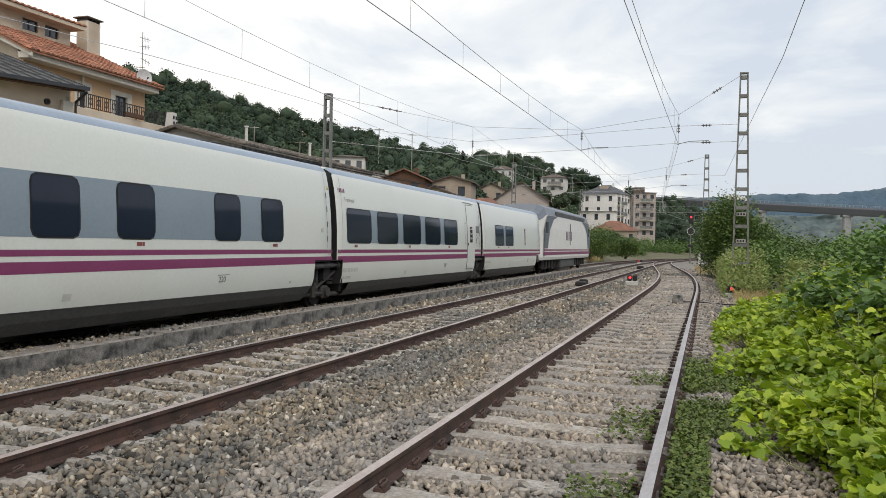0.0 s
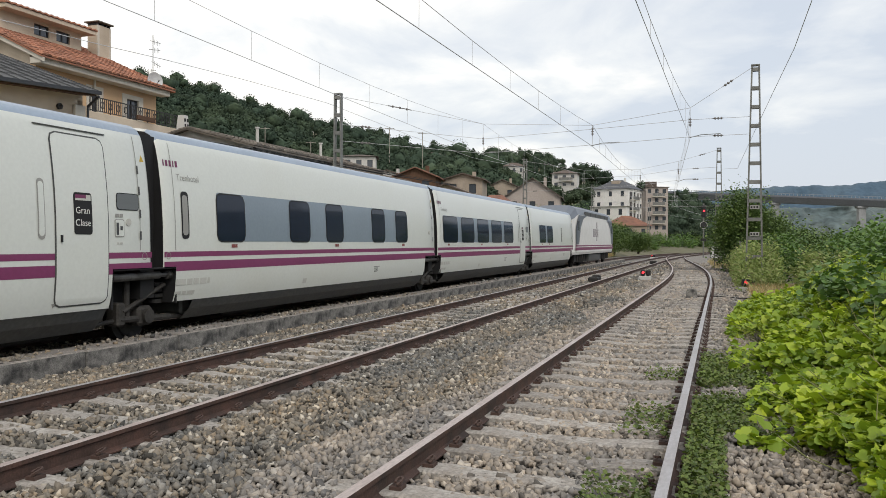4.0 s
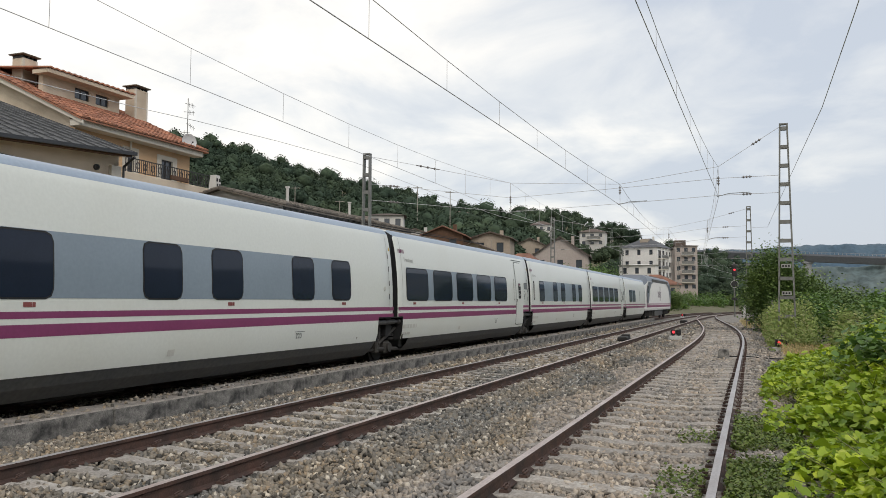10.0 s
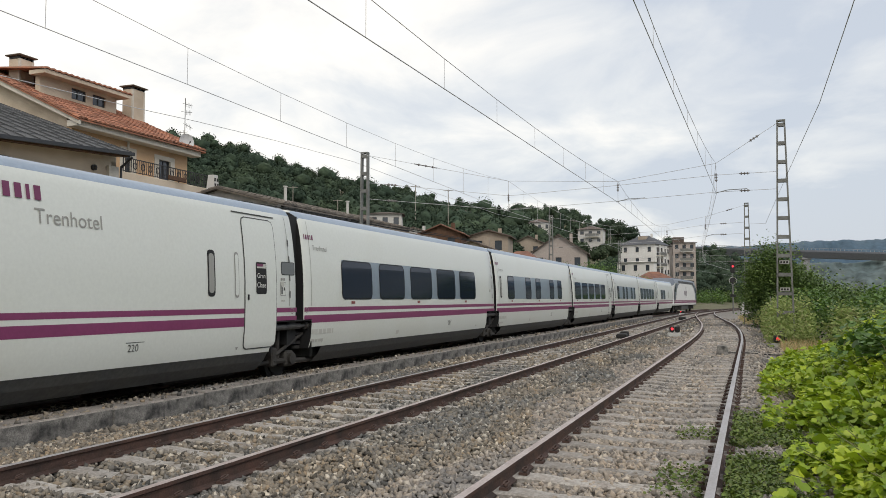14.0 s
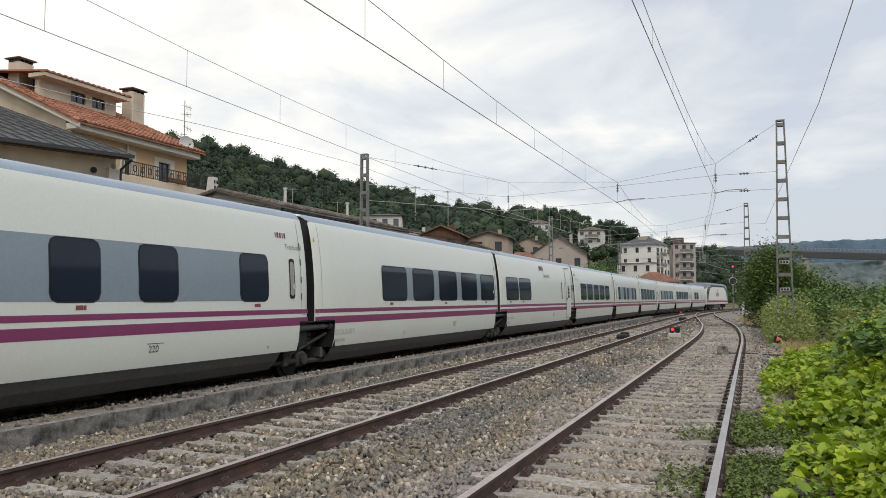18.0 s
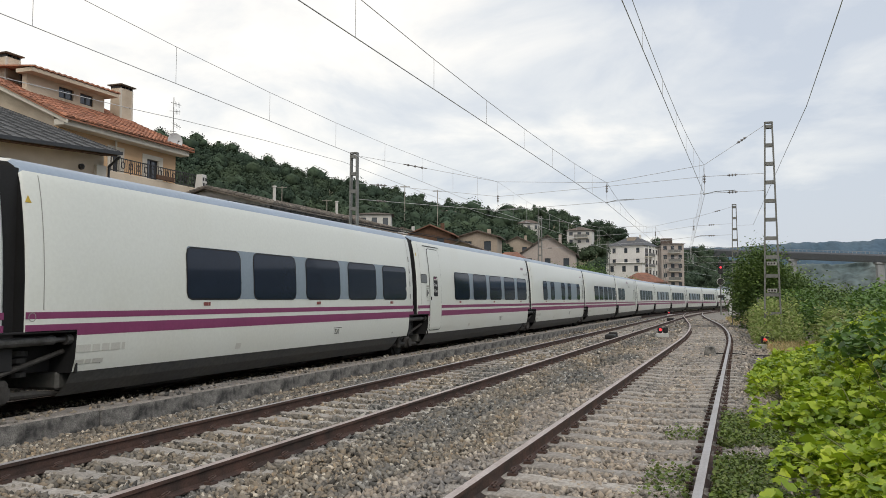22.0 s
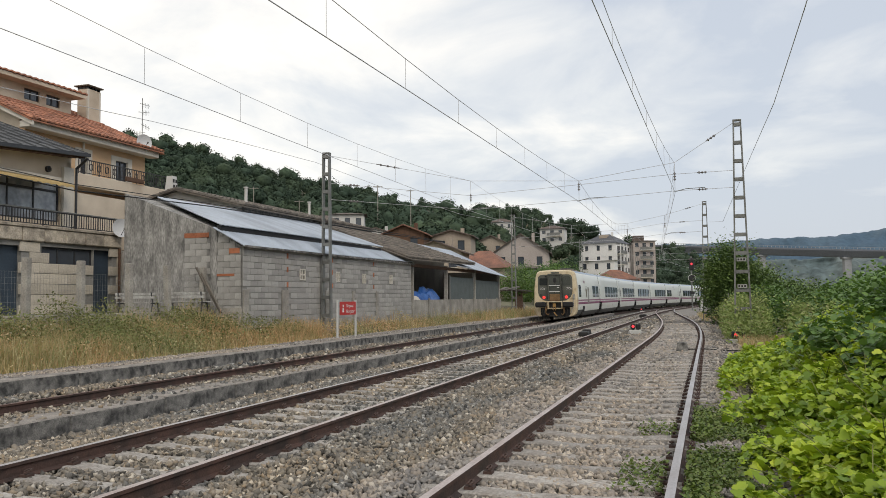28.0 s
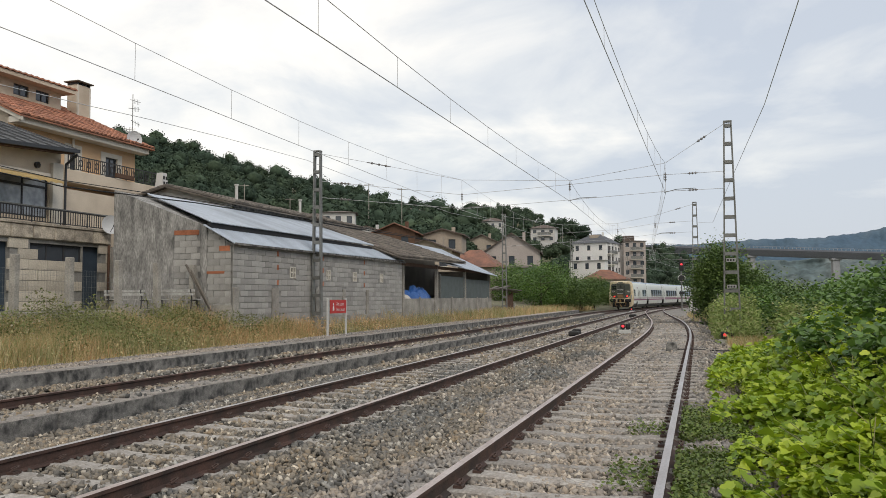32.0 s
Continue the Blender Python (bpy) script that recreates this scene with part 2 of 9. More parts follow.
M_FAINT = shade("faint_lettering", (0.52, 0.52, 0.48), 0.5, 0.1, bump=0)
M_DECALP = shade("decal_purple", (0.16, 0.03, 0.09), 0.5, 0.05, bump=0)
M_DECALR = shade("decal_red", (0.22, 0.06, 0.055), 0.5, 0.05, bump=0)
M_WHITE = shade("white_paint", (0.72, 0.72, 0.70), 0.5, 0.08, 2, 30, 0.05)

# ---- tracks: (a, b) along and to the left of the train's track ----
BEND, TURN = 74.0, 0.0023


def bent(a, b):
    """The line b beside the train's track at the length a, which bends to the right past BEND: place and heading."""
    if a <= BEND:
        return a, b, 0.0
    w = TURN * (a - BEND)
    r_ = 1 / TURN
    return BEND + (r_ + b) * math.sin(w), -r_ + (r_ + b) * math.cos(w), -w


def b_right(a):
    """How far the right-hand siding lies from the train's track: straight, then over to the middle track."""
    d = 0.0
    if a > 32:
        d = 0.077 / 26 * min(a - 32, 26) ** 2 / 2 + 0.077 * max(0, a - 58)
    return min(-4.50, -8.63 - 0.0004 * a + d)


def line(kind, a):
    if kind == "train":
        return bent(a, 0.0)
    if kind == "middle":
        return bent(a, -4.50)
    e = 0.5
    x, y, h = bent(a, b_right(a))
    x2, y2, _ = bent(a + e, b_right(a + e))
    return x, y, math.atan2(y2 - y, x2 - x)


ZT = -0.13   # the train's track lies lower than the other two
LEVEL = {"train": ZT, "middle": 0.0, "right": 0.0}
RAIL_OUT = [(-0.036, 0), (0.036, 0), (0.036, -0.03), (0.01, -0.045), (0.01, -0.125), (0.065, -0.145), (0.065, -0.155), (-0.065, -0.155), (-0.065, -0.145), (-0.01, -0.125), (-0.01, -0.045), (-0.036, -0.03)]
ground_group = empty("railway_track", SIDE.copy(), "ballasted railway tracks with rusty rails on concrete sleepers", "railway track", kind="structure")


def rail(kind, side, a0, a1, top):
    bm = bmesh.new()
    rows = []
    a = a0
    while a <= a1:
        x, y, h = line(kind, a)
        nx, ny = -math.sin(h), math.cos(h)
        rows.append([bm.verts.new((x + nx * (side * HALF + o), y + ny * (side * HALF + o), LEVEL[kind] + z)) for o, z in RAIL_OUT])
        a += 1.0 if a < 110 else 4.0
    for r1, r2 in zip(rows[:-1], rows[1:]):
        for i in range(len(RAIL_OUT)):
            j = (i + 1) % len(RAIL_OUT)
            f_ = bm.faces.new((r1[i], r1[j], r2[j], r2[i]))
            f_.material_index = 1 if i == 0 else 0
    bmesh.ops.recalc_face_normals(bm, faces=bm.faces)
    return part("rail", bm, [M_RAIL, top], ground_group)


rail("train", 1, -16, 330, M_RAILRED)
rail("train", -1, -16, 330, M_RAILRED)
rail("middle", 1, -6, 330, M_RAILSHINE)
rail("middle", -1, -6, 330, M_RAILTOP)
rail("right", 1, -6, 99, M_RAILTOP)
rail("right", -1, -6, 99, M_RAILSHINE)

# ---- ground ----
RIDGE = [(-0.62, 0.215), (-0.43, 0.209), (-0.375, 0.202), (-0.32, 0.190), (-0.256, 0.169), (-0.2, 0.152), (-0.157, 0.143), (-0.1, 0.134), (-0.073, 0.12), (-0.03, 0.117), (0.01, 0.106), (0.06, 0.113),
         (0.1, 0.108), (0.15, 0.094), (0.172, 0.083), (0.19, 0.07), (0.25, 0.063), (0.3, 0.05), (0.36, 0.02), (0.45, 0.0), (0.6, 0.0)]


def ridge(w):
    """Slope of the wooded hill's skyline seen from the railway, by the tangent of the bearing."""
    if w <= RIDGE[0][0]:
        return RIDGE[0][1]
    for (w0, e0), (w1, e1) in zip(RIDGE[:-1], RIDGE[1:]):
        if w <= w1:
            return e0 + (e1 - e0) * (w - w0) / (w1 - w0)
    return 0.0


def to_ab(x, y):
    v_ = SIDE.inverted() @ Vector((x, y, 0))
    return v_.x, v_.y


def hill_far(w):
    """How far off the skyline lies."""
    return 330 + 250 * max(0.0, min(1.0, (w + 0.4) / 0.7))


def land(x, y):
    """Height of the land."""
    a, b = to_ab(x, y)
    if a > BEND:                      # follow the bend of the tracks
        b += 0.5 * TURN * (min(a, 500) - BEND) ** 2
    if b < -11:
        z = -0.35 - 0.9 * min(1, (-11 - b) / 25) - 18 * max(0, min(1, (-b - 60) / 150))
    elif b < 1.9:
        z = -0.30
    else:
        z = -0.1 + 0.85 * min(1, max(0, (b - 3.0) / 3.0)) + 0.35 * min(1, max(0, (b - 6) / 4))
    r_ = math.hypot(x, y)
    if y > 20 and r_ > 70:
        w = x / y
        far = hill_far(w)
        top = ridge(w) * y * far / r_ - 3.2 if ridge(w) > 0 else 0
        foot = 75 + 200 * max(0.0, min(1.0, (w - 0.04) / 0.10))
        t_ = max(0.0, min(1.0, (r_ - foot) / (far - foot)))
        if b > 6 and top > 0:
            z += (top - z) * (t_ ** 1.25) * min(1, (b - 6) / 20)
    return z


def ground_sheet():
    rs = [0.0, 3] + [3 + 2.2 * i for i in range(1, 34)]
    while rs[-1] < 4800:
        rs.append(rs[-1] * 1.09)
    n = 128
    vs, fs = [(0, 0, -0.31)], []
    for r_ in rs[1:]:
        for i in range(n):
            w = 2 * math.pi * i / n
            x, y = r_ * math.sin(w), r_ * math.cos(w)
            z = land(x, y) if r_ < 2000 else -18
            a, b = to_ab(x, y)
            if -12 < b < 4.9 and a < 140:
                z = -0.42
            vs.append((x, y, z))
    for i in range(n):
        fs.append((0, 1 + (i + 1) % n, 1 + i))
    for k in range(len(rs) - 2):
        for i in range(n):
            j = (i + 1) % n
            fs.append((1 + k * n + i, 1 + k * n + j, 1 + (k + 1) * n + j, 1 + (k + 1) * n + i))
    ob = raw("ground", vs, fs, M_EARTH, smooth=True)
    return tagged(ob, "earthen ground with dry grass beside the railway", "ground", kind="structure")


ground_sheet()


def ballast_height(a, b):
    """Top of the stone bed beside and between the tracks."""
    br = b_right(a)
    z = -0.17
    if b > -1.55:
        z = ZT - 0.17 + 0.15 * min(1, max(0, (b - 0.95) / 0.35))
    for c in (-4.50, br):
        d = abs(b - c)
        if d < 1.9:
            z = max(z, -0.165 + 0.03 * max(0, min(1, (d - 0.95) / 0.3)) * min(1, max(0, (1.9 - d) / 0.6)))
    if b < br - 1.6:
        z = -0.19
    if -3.2 < b <= -1.55:
        z = -0.13 - 0.17 * (b + 3.2) / 1.6
    return z


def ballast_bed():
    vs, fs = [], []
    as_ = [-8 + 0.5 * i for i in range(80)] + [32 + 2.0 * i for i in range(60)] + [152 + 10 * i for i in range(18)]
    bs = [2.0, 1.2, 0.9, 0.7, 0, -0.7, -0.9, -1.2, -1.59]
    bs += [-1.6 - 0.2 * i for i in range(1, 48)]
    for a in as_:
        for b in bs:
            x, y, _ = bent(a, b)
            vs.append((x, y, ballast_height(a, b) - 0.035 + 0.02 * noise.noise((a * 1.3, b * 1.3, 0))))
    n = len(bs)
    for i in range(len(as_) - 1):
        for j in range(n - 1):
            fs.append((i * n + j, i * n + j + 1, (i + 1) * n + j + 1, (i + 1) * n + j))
    ob = raw("ballast", vs, fs, M_BEDSHADE, smooth=True)
    ob.data.materials.append(M_BEDFAR)          # farther off, where stones thin out, the bed goes without the gap shade
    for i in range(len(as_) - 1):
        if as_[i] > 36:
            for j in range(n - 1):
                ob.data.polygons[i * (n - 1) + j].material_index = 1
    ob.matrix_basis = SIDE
    return tagged(ob, "ballast bed, darkened nearby as the shade between its stones", "ballast", kind="structure")


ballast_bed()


def kerb(name, b0, b1, ztop, zbot, a0, a1, label):
    """A low platform edge of old concrete blocks, block by block."""
    ob = empty(name, SIDE.copy(), label, "kerb", kind="structure")
    rnd = random.Random(5)
    a = a0
    mesh = {}
    while a < a1:
        ln = 2.0 if a < 70 else 8.0
        key = (ln, rnd.randrange(4))
        if key not in mesh:
            bm = bmesh.new()
            box(bm, 0, ln - 0.012, b1, b0, zbot, ztop + (rnd.random() - 0.5) * 0.015, bevel=0.018)
            bm.normal_update()
            for f_ in bm.faces:
                f_.material_index = 1 if f_.normal.z > 0.5 else 0
            data = bpy.data.meshes.new("kerb_block")
            bm.to_mesh(data)
            bm.free()
            data.materials.append(M_KERB)
            data.materials.append(M_KERBTOP)
            mesh[key] = data
        p_ = new("kerb_block", mesh[key])
        p_.parent = ob
        x, y, h = bent(a, 0)
        p_.matrix_basis = pose(x, y, (rnd.random() - 0.5) * 0.01, 0, 0, math.degrees(h))
        a += ln
    return ob


kerb("platform_edge_near", -1.10, -1.60, -0.03, -0.45, -8, 76, "low weathered concrete platform edge stained black between the tracks")
kerb("platform_edge_far", 2.30, 1.90, 0.11, -0.45, -8, 80, "low weathered concrete platform edge in front of dry grass")


def platform_top():
    vs, fs = [], []
    for i in range(60):
        a = -8 + 1.5 * i
        w = 3.15 + 0.12 * noise.noise((a * 0.5, 0, 3))
        for b, z in ((2.29, 0.10), (2.7, 0.105), (w, 0.10), (w + 0.2, -0.05)):
            x, y, _ = bent(a, b)
            vs.append((x, y, z))
    for i in range(59):
        for j in range(3):
            fs.append((i * 4 + j, (i + 1) * 4 + j, (i + 1) * 4 + j + 1, i * 4 + j + 1))
    ob = raw("platform", vs, fs, M_GRAVEL)
    ob.matrix_basis = SIDE
    return tagged(ob, "narrow pale gravel platform strip along the track", "platform", kind="structure")


platform_top()


def grass_bank():
    """The bank that rises from the platform to the garden wall and the sheds."""
    as_ = [-8 + 1.0 * i for i in range(85)] + [78 + 3.0 * i for i in range(22)]
    bs = [2.6, 2.95, 3.3, 3.7, 4.2, 4.8, 5.4, 6.0, 6.3, 7.2, 8.5]
    vs, fs = [], []
    for a in as_:
        for b in bs:
            x, y, _ = bent(a, b)
            z = -0.1 + 0.85 * min(1, max(0, (b - 3.0) / 3.0)) + 0.35 * min(1, max(0, (b - 6) / 4))
            vs.append((x, y, z - (0.25 if b < 2.9 else 0.03) - (0.5 if b > 8 else 0) + 0.05 * noise.noise((a * 0.6, b, 0))))
    n = len(bs)
    for i in range(len(as_) - 1):
        for j in range(n - 1):
            fs.append((i * n + j, (i + 1) * n + j, (i + 1) * n + j + 1, i * n + j + 1))
    ob = raw("grass_bank", vs, fs, M_EARTH, smooth=True)
    ob.matrix_basis = SIDE
    return tagged(ob, "earth bank under dry grass along the platform", "bank", kind="structure")


grass_bank()

# ---- train ----
PITCH, CAR = 13.14, 13.02
NOTCH = 1.19     # top of the openings over the axles
SECT = [(0.0, 3.455), (0.55, 3.445), (0.9, 3.425), (1.10, 3.395), (1.22, 3.33), (1.29, 3.235), (1.325, 3.12), (1.37, 2.90), (1.41, 2.62), (1.445, 2.30), (1.47, 1.90), (1.477, 1.45), (1.476, NOTCH), (1.474, 1.10), (1.45, 0.80), (1.40, 0.62)]
THIN, BROAD = (1.345, 1.432), (1.115, 1.272)     # heights of the two stripes
SKIRT = [(1.40, 0.62), (1.38, 0.60), (1.30, 0.46), (1.20, 0.36), (1.12, 0.28)]


def half_width(z):
    for (y0, z0), (y1, z1) in zip(SECT[:-1], SECT[1:]):
        if z1 <= z <= z0:
            return y0 + (y1 - y0) * (z0 - z) / (z0 - z1)
    return 1.40


def on_side(x, z, out=0.004, side=-1):
    return (x, side * (half_width(z) + out), z)


def patch(name, x0, x1, z0, z1, material, parent, out=0.006, r=0.0, side=-1, label="", rows=None):
    """A panel that lies on the curved flank of a car, with rounded corners."""
    bm = bmesh.new()
    zs = sorted({z0, z1, *[z for _, z in SECT if z0 < z < z1], *([z0 + r, z1 - r, z0 + r * 0.3, z1 - r * 0.3] if r else [])})
    prev = None
    for z in zs:
        inset = 0.0
        if r:
            for e in (z - z0, z1 - z):
                if e < r:
                    inset = max(inset, r - math.sqrt(max(0, r * r - (r - e) ** 2)))
        cur = (bm.verts.new(on_side(x0 + inset, z, out, side)), bm.verts.new(on_side(x1 - inset, z, out, side)))
        if prev:
            bm.faces.new((prev[0], prev[1], cur[1], cur[0]) if side < 0 else (prev[1], prev[0], cur[0], cur[1])).smooth = True
        prev = cur
    return part(name, bm, material, parent, label)


def car_shell(length, parent, x0=0.0, rear=0.0, front=0.0):
    """The cream tube of a car from x0, with the blue line at the roof's edge, the roof and the axle openings at both ends."""
    ring = [(-y, z) for y, z in SECT[::-1]] + SECT[1:]
    bm = bmesh.new()
    xs = sorted({x0, x0 + 0.05, x0 + length - 0.05, x0 + length, *([x0 + rear] if rear else []), *([x0 + length - front] if front else [])})
    rows = []
    for i, x in enumerate(xs):
        k = 0.985 if i in (0, len(xs) - 1) else 1.0
        rows.append([bm.verts.new((x, y * k, 0.6 + (z - 0.6) * k)) for y, z in ring])
    for m, (r1, r2) in enumerate(zip(rows[:-1], rows[1:])):
        xm = (xs[m] + xs[m + 1]) / 2
        open_ = xm < x0 + rear or xm > x0 + length - front
        for i in range(len(ring) - 1):
            zm = (ring[i][1] + ring[i + 1][1]) / 2
            if open_ and zm < NOTCH:
                continue
            f_ = bm.faces.new((r1[i + 1], r1[i], r2[i], r2[i + 1]))
            f_.material_index = 1 if 3.24 < zm < 3.40 else 2 if zm > 3.40 else 0
            f_.smooth = True
    for r_, gap in ((rows[0], rear), (rows[-1], front)):
        f_ = bm.faces.new([v_ for v_, (_, z) in zip(r_, ring) if not gap or z >= NOTCH])
        f_.material_index = 3
    bmesh.ops.recalc_face_normals(bm, faces=bm.faces)
    return part("body", bm, [M_CREAM, M_BLUE, M_ROOF, M_BLACK], parent)


def stripes(car, x0, x1, rear, front):
    """The thin stripe runs from end to end, the broad one between the axle openings."""
    for s in (-1, 1):
        patch("stripe", x0, x1, *THIN, M_PURPLE, car, 0.003, side=s, label="thin purple stripe")
        patch("stripe", x0, x1, NOTCH, BROAD[1], M_PURPLE, car, 0.003, side=s, label="broad purple stripe")
        patch("stripe", x0 + rear, x1 - front, BROAD[0], NOTCH, M_PURPLE, car, 0.003, side=s, label="broad purple stripe")


def axle_gear(car, rear, front):
    """Dark wells and the running gear that shows in the axle opening round the joint at x = 0."""
    a0, a1 = -front - 0.10, rear + 0.18
    boxed("axle_well", (a0, a1, -0.98, 0.98, 0.62, 1.18), M_BLACK, car, label="black inside of the axle opening")
    for s in (-1, 1):
        boxed("well_lip", (a0 - 0.02, a1 + 0.02, s * 1.43 - 0.035, s * 1.43 + 0.035, NOTCH - 0.035, NOTCH - 0.004), M_BLACK, car, 0.01, label="black rounded lip of the axle opening")
        boxed("well_side", (a1, a1 + 0.03, s * 1.2 - 0.24, s * 1.2 + 0.24, 0.60, NOTCH - 0.04), M_BLACK, car)
        boxed("well_side", (a0 - 0.03, a0, s * 1.2 - 0.24, s * 1.2 + 0.24, 0.60, NOTCH - 0.04), M_BLACK, car)
        bm = bmesh.new()
        tube(bm, (a0 + 0.06, s * 1.34, 1.05), (a1 - 0.30, s * 1.34, 1.06), 0.062, 12)
        tube(bm, (a1 - 0.30, s * 1.34, 1.06), (a1 - 0.03, s * 1.34, 1.06), 0.038, 10)
        tube(bm, (a1 - 0.11, s * 1.34, 1.06), (a1 - 0.02, s * 1.34, 1.06), 0.075, 10)
        part("damper", bm, M_DAMPER, car, "dirty grey horizontal damper")
        bm = bmesh.new()
        tube(bm, (-0.5, s * 1.22, 0.52), (a1 - 0.05, s * 1.26, 0.90), 0.034, 8)
        tube(bm, (-0.55, s * 1.20, 0.40), (0.62, s * 1.20, 0.36), 0.05, 8)
        tube(bm, (0.55, s * 1.16, 0.36), (1.35, s * 1.02, 0.30), 0.035, 8)
        tube(bm, (-0.5, s * 1.16, 0.40), (-1.2, s * 1.02, 0.32), 0.035, 8)
        tube(bm, (-0.36, s * 1.17, 0.36), (-0.36, s * 1.17, 0.98), 0.05, 8)
        part("link", bm, M_GEARLT, car, "grimy steering links")
        bm = bmesh.new()
        box(bm, -0.17, 0.17, s * 1.16 - 0.10, s * 1.16 + 0.12, 0.27, 0.58, 0.05)
        tube(bm, (0, s * 1.27, 0.42), (0, s * 1.32, 0.42), 0.115, 12)
        part("axle_box", bm, M_GEARLT, car, "grimy axle box")
        boxed("bracket", (-0.62, -0.44, s * 1.12 - 0.12, s * 1.12 + 0.12, 0.30, 0.66), M_GEARLT, car, 0.03)
        bm = bmesh.new()
        for k in range(4):
            tube(bm, (0.38, s * 1.10, 0.60 + 0.09 * k), (0.38, s * 1.10, 0.66 + 0.09 * k), 0.13 if k % 2 else 0.115, 14)
        part("spring", bm, M_GEAR, car, "black ribbed air spring")


def wheel(parent, x):
    for s in (-1, 1):
        bm = bmesh.new()
        tube(bm, (0, s * 0.90, 0), (0, s * 0.76, 0), 0.40, 20)
        tube(bm, (0, s * 0.94, 0), (0, s * 0.90, 0), 0.30, 20)
        tube(bm, (0, s * 1.0, 0), (0, s * 0.94, 0), 0.13, 12)
        w_ = part("wheel", bm, M_GEAR, parent)
        w_.matrix_basis = pose(x, 0, 0.40)
        WHEELS.append(w_)


WHEELS = []
SEAT = [(1.76 - 1.08 + 1.92 * i, 1.76 - 1.08 + 1.92 * i + 1.48) for i in range(5)]        # from the rear joint, doors ahead
BERTH = [(1.59, 2.45), (4.12, 4.96), (5.74, 6.58), (8.25, 9.06), (9.84, 10.67)]


def mirrored(spans):
    return [(PITCH - q, PITCH - p) for p, q in spans][::-1]


def moved(spans, d):
    return [(p + d, q + d) for p, q in spans]


def text(name, body, size, x, z, material, parent, out=0.008, side=-1):
    """Lettering on the flank, turned to read from outside."""
    cu = bpy.data.curves.new(name, "FONT")
    cu.body, cu.size, cu.fill_mode = body, size, "FRONT"
    tmp = new(name, cu)
    deps = bpy.context.evaluated_depsgraph_get()
    data = bpy.data.meshes.new_from_object(tmp.evaluated_get(deps))
    bpy.data.objects.remove(tmp)
    data.materials.clear()
    data.materials.append(material)
    for v_ in data.vertices:
        xx, zz = v_.co.x, v_.co.y
        v_.co = (x + xx, -(half_width(z + zz) + out), z + zz)
    ob = new(name, data)
    ob.parent = parent
    return ob


def bars(name, x, z, widths, height, gap, material, parent, out=0.007):
    bm = bmesh.new()
    for w_ in widths:
        vs = [bm.verts.new(on_side(px, pz, out)) for px, pz in ((x, z), (x + w_, z), (x + w_, z + height), (x, z + height))]
        bm.faces.new(vs)
        x += w_ + gap
    return part(name, bm, material, parent)


